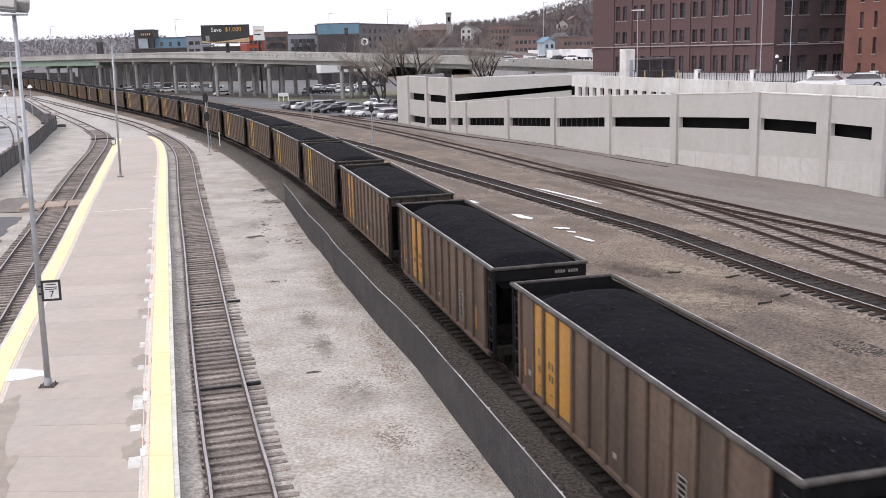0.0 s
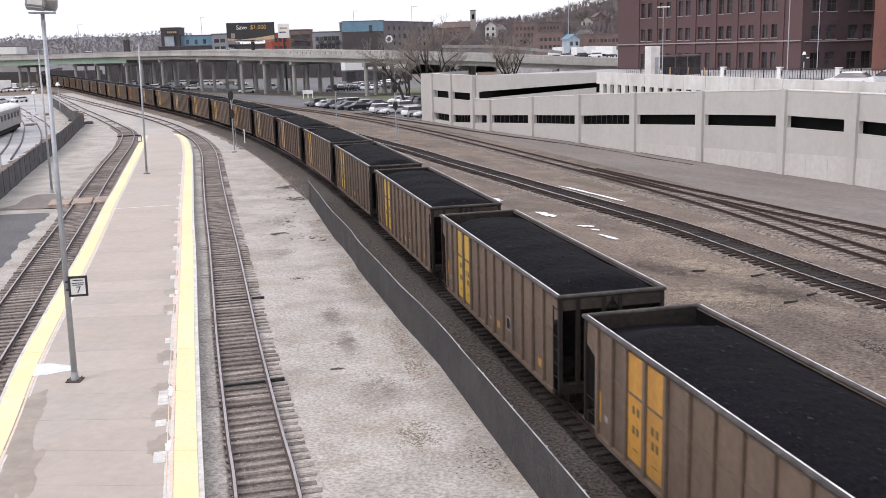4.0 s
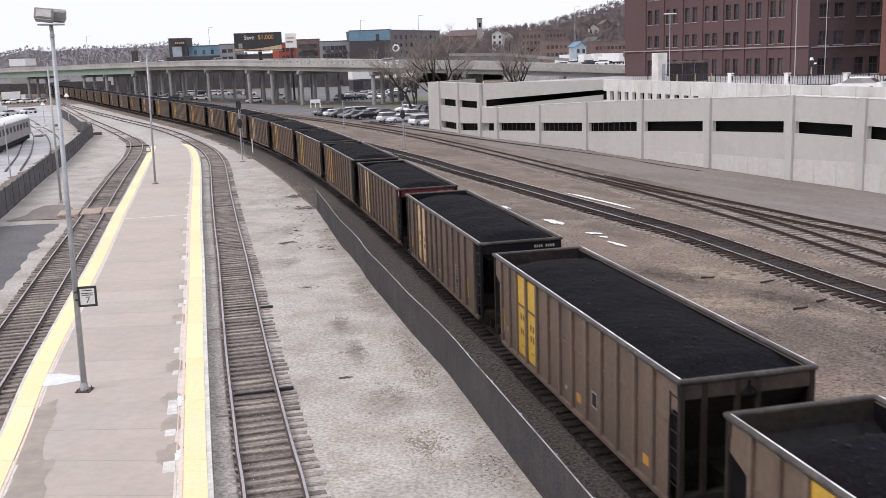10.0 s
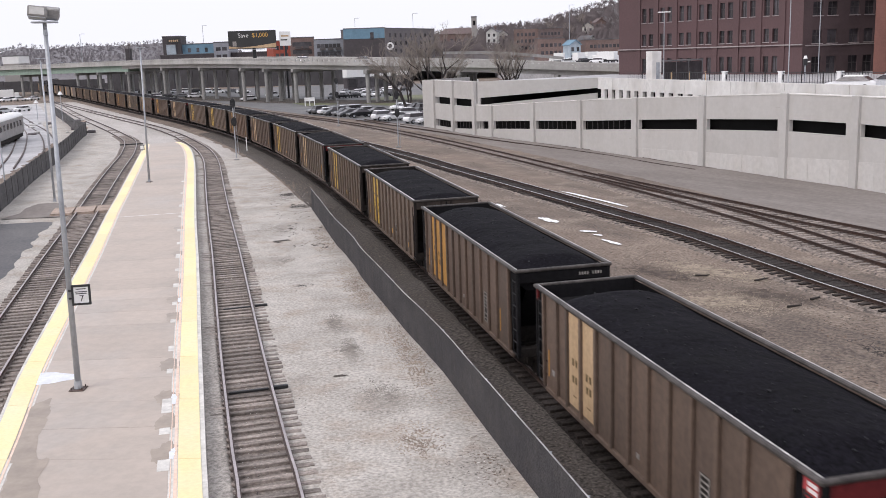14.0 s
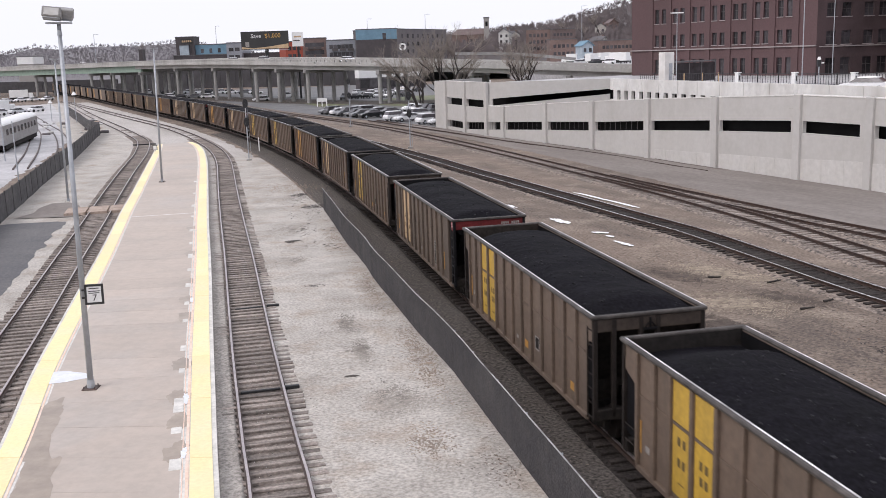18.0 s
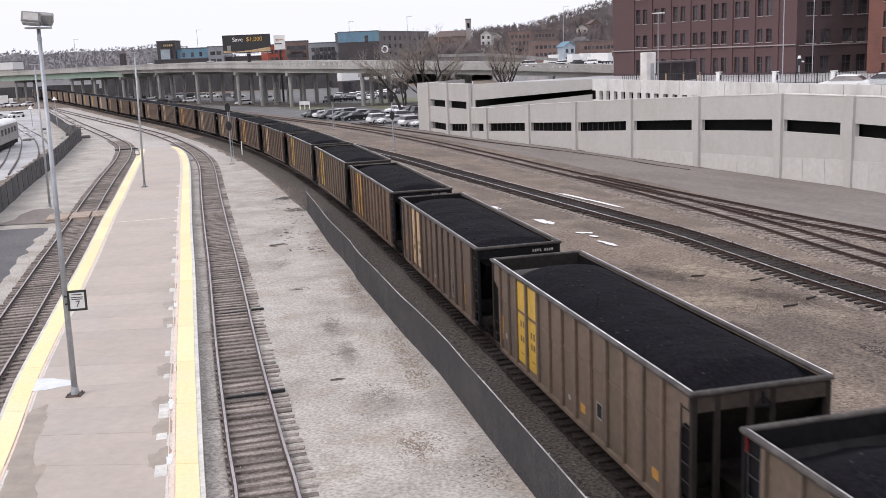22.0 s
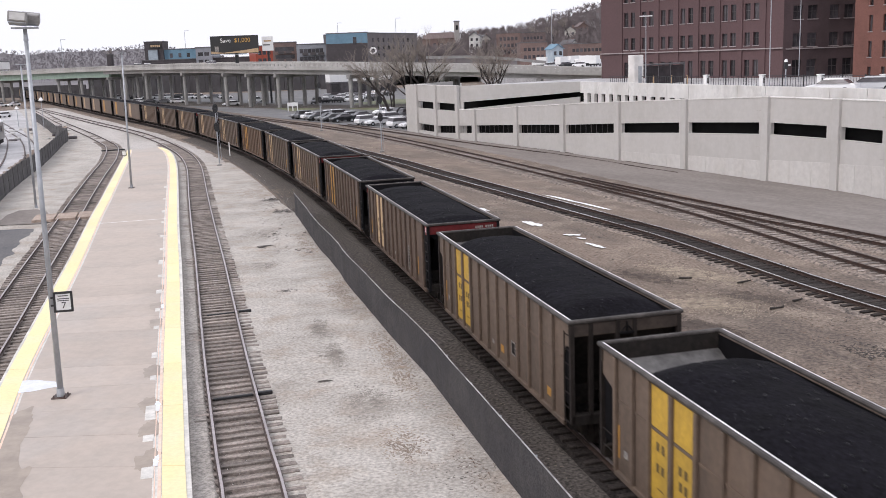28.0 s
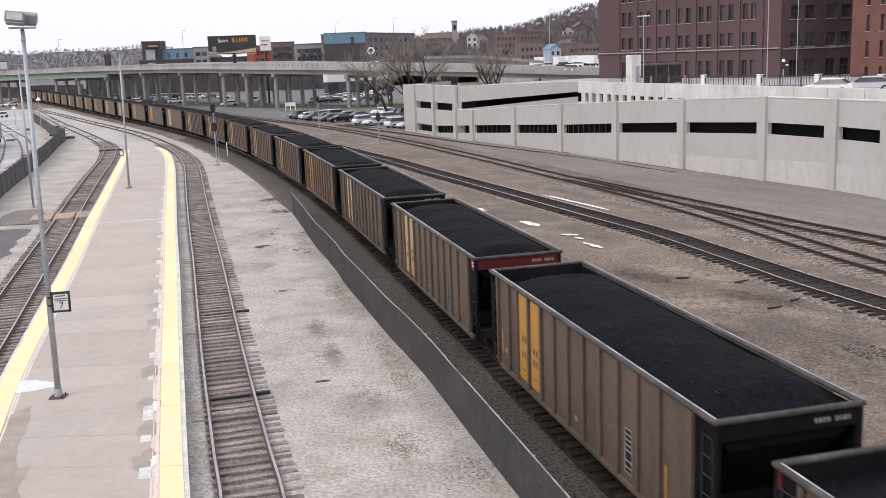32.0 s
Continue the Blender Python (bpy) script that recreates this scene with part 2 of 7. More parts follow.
M["stripe_pale"] = mat("faded_cream_panel", (0.50, 0.355, 0.215), rough=0.6, vary=0.12, scale=6, stain=0.25, stain_scale=1.0, bump=0.05, local=True, streak=True, tint=(0.34, 0.23, 0.12))
M["coal"] = mat("black_coal", (0.0072, 0.0066, 0.0092), rough=0.78, spec=0.06, vary=0.7, scale=12, stain=0.35, stain_scale=0.9, bump=0.6, bump_scale=14, local=True, tint=(0.0058, 0.0055, 0.0066))
M["coal_lump"] = mat("glossy_coal_lump", (0.010, 0.0096, 0.0114), rough=0.5, spec=0.25, vary=0.5, scale=8, stain=0.3, bump=0.3, local=True, each=0.3)
# Rubbed steel, paler still to hold the rim's highlight; two strengths.
M["worn_bright"] = mat("rubbed_steel_highlight", (0.82, 0.81, 0.82), rough=0.35, metal=0.3, vary=0.3, scale=4, stain=0.35, stain_scale=0.6, bump=0, local=True, tint=(0.2, 0.19, 0.19))
M["worn_steel"] = mat("worn_steel_highlight", (0.52, 0.50, 0.49), rough=0.4, metal=0.3, vary=0.4, scale=4, stain=0.6, stain_scale=0.7, bump=0, local=True, tint=(0.09, 0.08, 0.075))
M["inside_dusty"] = mat("coal_dusted_steel_inside", (0.012, 0.0115, 0.0128), rough=0.7, spec=0.12, vary=0.35, scale=3, stain=0.5, stain_scale=0.9, bump=0.1, local=True, tint=(0.012, 0.0115, 0.0122))
M["logo_red"] = mat("bright_red_emblem_paint", (0.42, 0.05, 0.055), rough=0.55, vary=0.15, scale=6, stain=0.3, stain_scale=3, bump=0, local=True)
# End beams and posts are darker than the tan sides.
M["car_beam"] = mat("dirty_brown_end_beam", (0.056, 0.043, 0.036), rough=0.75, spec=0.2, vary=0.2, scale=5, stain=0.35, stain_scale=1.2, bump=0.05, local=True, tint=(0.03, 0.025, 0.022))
M["car_end"] = mat("dark_tan_end_paint", (0.026, 0.021, 0.019), rough=0.75, spec=0.15, vary=0.2, scale=5, stain=0.3, bump=0.05, local=True)
M["mark"] = mat("stencilled_dark_marking", (0.13, 0.085, 0.03), rough=0.7, vary=0.2, bump=0)
M["pale_mark"] = mat("worn_white_marking", (0.29, 0.27, 0.25), rough=0.7, vary=0.3, scale=12, stain=0.4, stain_scale=5, bump=0, local=True)
M["wheel"] = mat("oily_wheel_steel", (0.05, 0.04, 0.035), rough=0.5, metal=0.6, vary=0.2, scale=8, bump=0.05, local=True)


# ---- mesh helpers ----
def mesh_of(name, bm, smooth=False):
    me = bpy.data.meshes.new(name)
    bm.to_mesh(me)
    bm.free()
    if smooth:
        for f in me.polygons:
            f.use_smooth = True
    return me


def put(name, me, material, parent=None, label="", m=None):
    if material and not me.materials:
        me.materials.append(material)
    ob = new(name, me)
    if parent:
        ob.parent = parent
    if m is not None:
        ob.matrix_basis = m
    return tagged(ob, label)


def part(name, bm, material, parent=None, label="", smooth=False):
    return put(name, mesh_of(name, bm, smooth), material, parent, label)


def box(bm, x0, x1, y0, y1, z0, z1, bevel=0.0, m=None):
    r = bmesh.ops.create_cube(bm, size=1.0)
    vs = r["verts"]
    for v in vs:
        v.co = Vector((x0 + (v.co.x + 0.5) * (x1 - x0), y0 + (v.co.y + 0.5) * (y1 - y0), z0 + (v.co.z + 0.5) * (z1 - z0)))
    if bevel:
        es = list({e for v in vs for e in v.link_edges})
        r2 = bmesh.ops.bevel(bm, geom=es, offset=bevel, segments=1, affect="EDGES")
        vs = list({v for f in r2["faces"] for v in f.verts} | {v for v in vs if v.is_valid})
    if m is not None:
        for v in vs:
            v.co = m @ v.co
    return vs


def tube(bm, a, b, ra, rb=None, seg=8):
    a, b = Vector(a), Vector(b)
    rb = ra if rb is None else rb
    d = b - a
    q = d.to_track_quat("Z", "Y").to_matrix().to_4x4()
    r = bmesh.ops.create_cone(bm, cap_ends=True, segments=seg, radius1=ra, radius2=rb, depth=d.length)
    m = Matrix.Translation((a + b) / 2) @ q
    for v in r["verts"]:
        v.co = m @ v.co
    return r["verts"]


def boxed(*dims, bevel=0.0):
    bm = bmesh.new()
    box(bm, *dims, bevel=bevel)
    return bm


def tubed(a, b, ra, rb=None, seg=8):
    bm = bmesh.new()
    tube(bm, a, b, ra, rb, seg)
    return bm


def smooth_path(pts, step=2.0):
    """A curve through the given plan points, in even steps."""
    p = [Vector((*q[:2], q[2] if len(q) > 2 else 0)) for q in pts]
    p = [2 * p[0] - p[1], *p, 2 * p[-1] - p[-2]]
    out = []
    for i in range(1, len(p) - 2):
        n = max(2, int((p[i + 1] - p[i]).length / 0.5))
        for k in range(n):
            t = k / n
            a, b, c, d = p[i - 1:i + 3]
            out.append(0.5 * (2 * b + (c - a) * t + (2 * a - 5 * b + 4 * c - d) * t * t + (3 * b - a - 3 * c + d) * t ** 3))
    out.append(p[-2])
    even, gone = [out[0]], 0.0
    for a, b in zip(out, out[1:]):
        gone += (b - a).length
        if gone >= step:
            even.append(b)
            gone = 0.0
    if (even[-1] - out[-1]).length > step * 0.3:
        even.append(out[-1])
    return even


def normals(path):
    """For each point of a path the unit vector to its right in plan."""
    out = []
    for i in range(len(path)):
        d = path[min(i + 1, len(path) - 1)] - path[max(i - 1, 0)]
        d.z = 0
        d.normalize()
        out.append(Vector((d.y, -d.x, 0)))
    return out


def sweep(bm, path, profile, closed=True):
    """Sweep a profile of (offset to the right, height) along a path."""
    ns = normals(path)
    rings = [[bm.verts.new(p + n * o + Vector((0, 0, z))) for o, z in profile] for p, n in zip(path, ns)]
    k = len(profile)
    for a, b in zip(rings, rings[1:]):
        for i in range(k if closed else k - 1):
            j = (i + 1) % k
            bm.faces.new((a[i], b[i], b[j], a[j]))
    if closed:
        bm.faces.new(rings[0])
        bm.faces.new(reversed(rings[-1]))
    bmesh.ops.recalc_face_normals(bm, faces=bm.faces[:])


def swept(path, profile, closed=True):
    bm = bmesh.new()
    sweep(bm, path, profile, closed)
    return bm


def band(bm, left, right, z0, z1, wave=0.0):
    """A slab between two plan curves of any number of points, resampled to the same count."""
    n = max(len(left), len(right))
    def pick(c, i):
        f = i * (len(c) - 1) / (n - 1)
        k = min(int(f), len(c) - 2)
        return c[k].lerp(c[k + 1], f - k)
    top, bot = [], []
    for i in range(n):
        a, b = pick(left, i), pick(right, i)
        top.append([bm.verts.new((q.x, q.y, z1)) for q in (a, b)])
        bot.append([bm.verts.new((q.x, q.y, z0)) for q in (a, b)])
    for i in range(n - 1):
        bm.faces.new((top[i][0], top[i][1], top[i + 1][1], top[i + 1][0]))
        bm.faces.new((top[i][0], top[i + 1][0], bot[i + 1][0], bot[i][0]))
        bm.faces.new((top[i][1], bot[i][1], bot[i + 1][1], top[i + 1][1]))
    bm.faces.new((top[0][0], bot[0][0], bot[0][1], top[0][1]))
    bm.faces.new((top[-1][0], top[-1][1], bot[-1][1], bot[-1][0]))
    bmesh.ops.recalc_face_normals(bm, faces=bm.faces[:])


def offset(path, d):
    return [p + n * d for p, n in zip(path, normals(path))]


def empty(name, label, category, m=None, group="", kind=""):
    ob = new(name)
    if m is not None:
        ob.matrix_basis = m
    return tagged(ob, label, category, group, kind)


# ---- the plan: lines of the tracks, platform and walls ----
KNOTS = ((-400, 0.0), (0, 0.00014), (60, -0.00196), (130, -0.00174), (200, 0.00023), (270, -0.00012), (350, -0.00027), (385, -0.0006), (415, 0.0024), (470, 0.0024), (490, 0.0), (900, 0.0))
S_AXIS = np.arange(-400.0, 900.0, 1.0)
_bend = np.interp(S_AXIS, [k[0] for k in KNOTS], [k[1] for k in KNOTS])
_head = -0.2151 + np.cumsum(_bend) - np.sum(_bend[S_AXIS < 0])
X_AXIS, Y_AXIS = np.cumsum(np.sin(_head)), np.cumsum(np.cos(_head))
X_AXIS, Y_AXIS = X_AXIS - X_AXIS[400] + 4.886, Y_AXIS - Y_AXIS[400] + 26.75


def line_at(s):
    """The point of the coal train's track s metres along it."""
    return Vector((float(np.interp(s, S_AXIS, X_AXIS)), float(np.interp(s, S_AXIS, Y_AXIS)), 0))


TRAIN_LINE = [line_at(s) for s in range(-60, 600, 3)]
PLATFORM_LINE = smooth_path([(2.6, -6), (-0.9, 8), (-4.25, 22.4), (-4.96, 25.2), (-7.0, 33.6), (-8.5, 40), (-11.7, 53.8), (-14.2, 64.3), (-18.05, 80.8), (-21.7, 96.8), (-23.6, 104.8),
                             (-25.75, 112.8), (-28.2, 120.8), (-31.0, 128.8), (-34.0, 136.8), (-37.1, 144.8), (-44.0, 160.8), (-51.7, 176.8), (-64, 201), (-87, 247), (-102.5, 278), (-118, 309)])
SIDING_LINE = smooth_path([(-7.6, -6), (-10.6, 8), (-13.7, 22), (-15.5, 30), (-17.7, 39.4), (-19.8, 48), (-21.6, 55.4), (-24.37, 67), (-28.3, 83), (-32.1, 99),
                           (-35.75, 115), (-37.8, 123), (-40.0, 131), (-42.6, 139), (-45.9, 147), (-52.9, 163), (-60.2, 179), (-75.4, 212.4), (-98, 264), (-116, 305)])
MAIN_LINE = smooth_path([(30, 5), (24.2, 22), (18.4, 39.6), (16.6, 46.5), (14.4, 55.3), (12.2, 61.7), (6.35, 78.7), (2.0, 91.2), (-3.4, 107), (-20, 150), (-42, 200), (-66, 250), (-92, 303)])
OUTER_LINE = smooth_path([(27.5, 26), (24.6, 36), (21.8, 46), (19.7, 57), (17.4, 67), (13.9, 79.7), (7.8, 100), (2.3, 117.2), (-2.1, 130), (-9, 148.5), (-17.7, 168.4), (-26, 185), (-50, 235), (-74, 283)])
SPUR_LINE = smooth_path([(29.5, 38), (26.3, 47), (24.1, 53), (22.3, 57.6), (20.3, 63.4), (18.4, 68.6), (15.9, 75.5), (13.4, 82.5)])
BURIED_LINE = smooth_path([(23.2, 83.5), (21.0, 89), (18.0, 97.6), (13.6, 107.6), (8.2, 119), (2.2, 133.5), (-4, 148), (-12, 166)])
FENCE_LINE = smooth_path([(4.7, 11), (3.03, 18.8), (2.34, 22), (1.4, 26.2), (0.67, 29.5), (0.13, 32), (-0.6, 34.8), (-1.4, 37.8), (-2.36, 41.8), (-3.5, 46.3), (-4.4, 50.6), (-5.9, 56.6), (-7.35, 63.3), (-8.9, 70.3)])
EDGE_RIGHT = smooth_path([(1.1, -6), (-2.3, 8), (-5.48, 21.2), (-6.41, 25.0), (-7.5, 29.6), (-9.05, 36.1), (-11.38, 46), (-13.07, 53.1), (-15.39, 62.7), (-18.61, 76.4), (-23.52, 97.3), (-25.65, 106), (-28.4, 116.4), (-31.0, 124.7), (-33.1, 129.6)])
EDGE_LEFT = smooth_path([(-5.4, -6), (-8.4, 8), (-11.4, 20.5), (-12.88, 26.5), (-14.45, 32.2), (-16.15, 39.4), (-17.9, 46.9), (-19.65, 54.4), (-22.05, 64.25), (-23.6, 70.6), (-25.35, 78.2), (-27.6, 87.6), (-30.45, 99.6), (-34.2, 115.3), (-37.2, 128)])
WALL = [(0.64, 140.1), (3.12, 132.9), (5.72, 126.3), (7.6, 122.3), (11.95, 113.8), (15.95, 104.4), (19.8, 94.6), (23.75, 85.4), (27.5, 75.9), (30.28, 69.4), (31.75, 64.1)]
GROUND_Z = -0.3

# ---- ground ----
bm = bmesh.new()
ring = [4, 60, 150, 400, 1200, 4500]
loops = []
for r in ring:
    loops.append([bm.verts.new((r * math.cos(a * math.tau / 32), 60 + r * math.sin(a * math.tau / 32), GROUND_Z)) for a in range(32)])
bm.faces.new(loops[0])
for a, b in zip(loops, loops[1:]):
    for i in range(32):
        bm.faces.new((a[i], b[i], b[(i + 1) % 32], a[(i + 1) % 32]))
tagged(part("ground", bm, M["ground"]), "brown stony railway yard ground with dry dirt", "ground", kind="structure")


def uneven_band(name, left, right, z, material, label, category, kind="structure", rough_edge=0.25, cells=10, drop=0.06, climb=0.0):
    """A thin sheet of loose ground between two plan curves, with a ragged edge and a gently uneven top."""
    n = max(len(left), len(right)) * 4
    def pick(c, i):
        f = i * (len(c) - 1) / (n - 1)
        k = min(int(f), len(c) - 2)
        return c[k].lerp(c[k + 1], f - k)
    bm = bmesh.new()
    rows = []
    for i in range(n):
        a, b = pick(left, i), pick(right, i)
        w = (b - a).normalized()
        a = a + w * rough_edge * (noise.noise(a * 0.8) + 0.3 * noise.noise(a * 2.3))
        b = b + w * rough_edge * (noise.noise(b * 0.8 + Vector((9, 0, 0))) + 0.3 * noise.noise(b * 2.3))
        row = []
        for j in range(cells + 1):
            q = a.lerp(b, j / cells)
            lift = 0.0 if j in (0, cells) and drop else 0.05 + 0.05 * noise.noise(q * 0.35)
            row.append(bm.verts.new((q.x, q.y, z - (drop if j in (0, cells) else 0) + lift + climb * (j / cells) ** 2)))
        rows.append(row)
    for a, b in zip(rows, rows[1:]):
        for j in range(cells):
            bm.faces.new((a[j], b[j], b[j + 1], a[j + 1]))
    bmesh.ops.recalc_face_normals(bm, faces=bm.faces[:])
    ob = part(name, bm, material, smooth=True)
    if ob.data.polygons[len(ob.data.polygons) // 2].normal.z < 0:
        ob.data.flip_normals()
    return tagged(ob, label, category, kind=kind)


def cut(path, lo, hi):
    return [p for p in path if lo <= p.y <= hi]


uneven_band("ground_gravel", offset(cut(PLATFORM_LINE, -6, 112), 0.84), [Vector((8.3, -6, 0)), Vector((6.4, 3, 0))] + offset(FENCE_LINE, 0.12) + cut(offset(TRAIN_LINE, -4.0), 73, 112), GROUND_Z + 0.045, M["gravel"],
            "pale grey crushed gravel lot between the tracks", "gravel", rough_edge=0.05, drop=0.0)
uneven_band("ground_platform_ballast", offset(cut(EDGE_RIGHT, -6, 129), -0.1), offset(cut(PLATFORM_LINE, -6, 129), -0.84), GROUND_Z + 0.09, M["grey_ballast"],
            "dusty grey ballast between platform kerb and rails", "gravel", rough_edge=0.0)
uneven_band("ground_siding_ballast", offset(cut(SIDING_LINE, -6, 129), 0.84), offset(cut(EDGE_LEFT, -6, 129), 0.1), GROUND_Z + 0.02, M["side_dirt"],
            "brown dirt between siding and platform", "gravel", rough_edge=0.0)
uneven_band("ground_verge", cut(offset(TRAIN_LINE, -3.75), -6, 150), cut(offset(TRAIN_LINE, -1.25), -6, 150), GROUND_Z + 0.035, M["verge"],
            "dirty brown gravel verge beside the rails, train shade painted in", "gravel", rough_edge=0.12)
uneven_band("ground_siding_gravel", offset(cut(SIDING_LINE, 10, 200), -9.5), offset(cut(SIDING_LINE, 10, 200), -0.84), GROUND_Z + 0.03, M["gravel"],
            "pale gravel strip between siding and mesh fence", "gravel", rough_edge=0.06)
uneven_band("ground_far_gravel", offset(cut(SIDING_LINE, 104, 300), -8), cut(offset(TRAIN_LINE, -3.4), 104, 300), GROUND_Z + 0.012, M["gravel_far"], "pale dusty yard dirt among the tracks", "gravel")
uneven_band("ground_wall_apron", offset(cut(OUTER_LINE, 40, 160), 3.4), [Vector((34, 52, 0))] + [Vector((*w, 0)) for w in reversed(WALL)] + [Vector((-4, 152, 0))], GROUND_Z + 0.04,
            M["apron"], "dusty grey track apron beside the garage wall", "pavement", climb=0.27)

# ---- tracks ----
RAIL_PROFILE = [(-0.07, -0.17), (0.07, -0.17), (0.07, -0.155), (0.012, -0.135), (0.012, -0.045), (0.036, -0.035), (0.036, -0.006),
                (-0.036, -0.006), (-0.036, -0.035), (-0.012, -0.045), (-0.012, -0.135), (-0.07, -0.155)]
HEAD_PROFILE = [(-0.038, -0.024), (0.038, -0.024), (0.038, -0.004), (0.034, 0.0), (-0.034, 0.0), (-0.038, -0.004)]
tie_mesh = {}
for kind, material in (("grey", M["tie"]), ("dark", M["tie_dark"])):
    for v in range(3):
        bm = bmesh.new()
        box(bm, -1.3, 1.3, -0.115, 0.115, -0.36, -0.165, bevel=0.015)
        for vert in bm.verts:
            vert.co += Vector((0.03 * noise.noise(vert.co * 3 + Vector((v * 7, 0, 0))), 0.02 * noise.noise(vert.co * 5 + Vector((0, v * 7, 0))), 0))
        me = mesh_of("tie", bm)
        me.materials.append(material)
        tie_mesh[kind, v] = me


def railway(name, path, label, lo, hi, tie_kind="grey", pitch=0.56, shine="rail_dull", ballast=True, stones="ballast", rise=0.0, width=1.75, each=True, oily=False):
    """A track: two rails with heads, and each sleeper as a piece, lying in ballast."""
    track = empty(name, label, "railway track", kind="structure")
    for side in (-0.7535, 0.7535):
        run = offset(path, side)
        rail = part("rail", swept(run, RAIL_PROFILE), M["rail"], track)
        part("rail_head", swept(run, HEAD_PROFILE), M[shine] if shine else M["rail"], rail)
    gone, rest = 0.0, bmesh.new()
    count = 0
    fine = []
    for a, b in zip(path, path[1:]):
        d = (b - a).length
        t = -gone % pitch if gone else 0
        s = (pitch - gone) if gone else 0.0
        while s < d:
            fine.append((a.lerp(b, s / d), math.atan2(b.y - a.y, b.x - a.x)))
            s += pitch
        gone = (d - (s - pitch)) if s >= d else 0.0
    rng = random.Random(len(path))
    for q, a in fine:
        if not lo <= q.y <= hi:
            continue
        m = Matrix.Translation(q + Vector((0, 0, rng.uniform(-0.02, 0.01)))) @ Matrix.Rotation(a - math.pi / 2 + rng.uniform(-0.03, 0.03), 4, "Z") @ Matrix.Translation((rng.uniform(-0.05, 0.05), 0, 0))
        if each and count < 300:
            put("tie", tie_mesh[tie_kind, rng.randrange(3)], None, track, m=m)
            count += 1
        else:
            box(rest, -1.3, 1.3, -0.115, 0.115, -0.36, -0.165, m=m)
    if rest.verts:
        tagged(part("far_ties", rest, M["tie" if tie_kind == "grey" else "tie_dark"], track), kind="stuff")
    else:
        rest.free()
    if oily:
        part("oily_strip", swept(path, [(-0.7, -0.24), (-0.66, -0.188), (0.66, -0.188), (0.7, -0.24)]), M["dark_ballast"], track)
    if ballast:
        skirt = 0.5 if width > 1 else 0.06
        bed = swept(path, [(-width - skirt, -0.42), (-width, -0.235 + rise), (-0.62, -0.215 + rise), (0.62, -0.215 + rise), (width, -0.235 + rise), (width + skirt, -0.42)])
        tagged(part("ballast_" + name.split("_")[0], bed, M[stones]), "crushed stone ballast under the " + label.split(" with")[0], "ballast", kind="structure")


railway("platform_track", PLATFORM_LINE, "worn railway track with rusty rails beside the platform", 18, 140, stones="tie_dirt", pitch=0.52, rise=-0.03, width=0.86)
railway("siding_track", SIDING_LINE, "old siding track with weathered timber ties", 24, 150, stones="tie_dirt", pitch=0.55, rise=-0.03, width=0.86)
railway("coal_track", TRAIN_LINE, "oily railway track under the coal train", 14, 105, tie_kind="dark", stones="dark_ballast", pitch=0.55, width=1.5, rise=-0.02)
railway("main_track", MAIN_LINE, "busy main railway track with shiny rails", 34, 125, tie_kind="dark", pitch=0.56, stones="ballast", width=1.5, shine="rail_shine", oily=True)
railway("outer_track", OUTER_LINE, "rusty outer railway track in brown ballast", 40, 150, shine=False, pitch=0.58)
railway("spur_track", SPUR_LINE, "rusty spur track joining the outer track", 40, 76, shine=False, pitch=0.6)
railway("buried_track", BURIED_LINE, "half-buried rusty rails along the garage wall", 83, 84, shine=False, ballast=False)

# ---- platform ----
platform = empty("platform", "low concrete station platform with yellow tactile edges", "platform", kind="structure")
N_SLABS = 60
def along(c, f):
    f = max(0.0, min(1.0, f)) * (len(c) - 1)
    k = min(int(f), len(c) - 2)
    return c[k].lerp(c[k + 1], f - k)
def strip(f0, f1, u0, u1, z0, z1, n=3):
    """A piece of platform between fractions of its length (f) and width (u)."""
    bm = bmesh.new()
    a = [along(EDGE_LEFT, f0 + (f1 - f0) * i / n).lerp(along(EDGE_RIGHT, f0 + (f1 - f0) * i / n), u0) for i in range(n + 1)]
    b = [along(EDGE_LEFT, f0 + (f1 - f0) * i / n).lerp(along(EDGE_RIGHT, f0 + (f1 - f0) * i / n), u1) for i in range(n + 1)]
    band(bm, a, b, z0, z1)
    return bm
part("platform_core", strip(0, 1, 0.0, 1.0, -0.4, 0.192, 90), M["kerb"], platform)
rng = random.Random(4)
for i in range(N_SLABS):
    f0, f1 = i / N_SLABS + 0.00004, (i + 1) / N_SLABS - 0.00004
    part("slab", strip(f0, f1, 0.152, 0.836, 0.1, 0.2 + rng.uniform(-0.002, 0.003)), M["concrete"], platform)
    if i % 2 == 0:
        f1 = (i + 2) / N_SLABS - 0.00012
        part("tactile_strip", strip(f0, f1, 0.878, 0.977, 0.1, 0.212), M["yellow_edge"], platform)
        part("tactile_strip", strip(f0, f1, 0.018, 0.122, 0.1, 0.212), M["yellow_edge"], platform)
        part("border_strip", strip(f0, f1, 0.8435, 0.848, 0.1, 0.206), M["border"], platform)
        part("border_strip", strip(f0, f1, 0.8595, 0.8735, 0.1, 0.206), M["border"], platform)
        part("border_strip", strip(f0, f1, 0.129, 0.139, 0.1, 0.206), M["border"], platform)

bm = bmesh.new()
band(bm, [Vector((-21.75, 66.70, 0)), Vector((-17.3, 67.7, 0))], [Vector((-21.73, 66.58, 0)), Vector((-17.28, 67.58, 0))], 0.15, 0.2055)
part("painted_line", bm, M["white_paint"], platform, "thin worn white line across the platform")

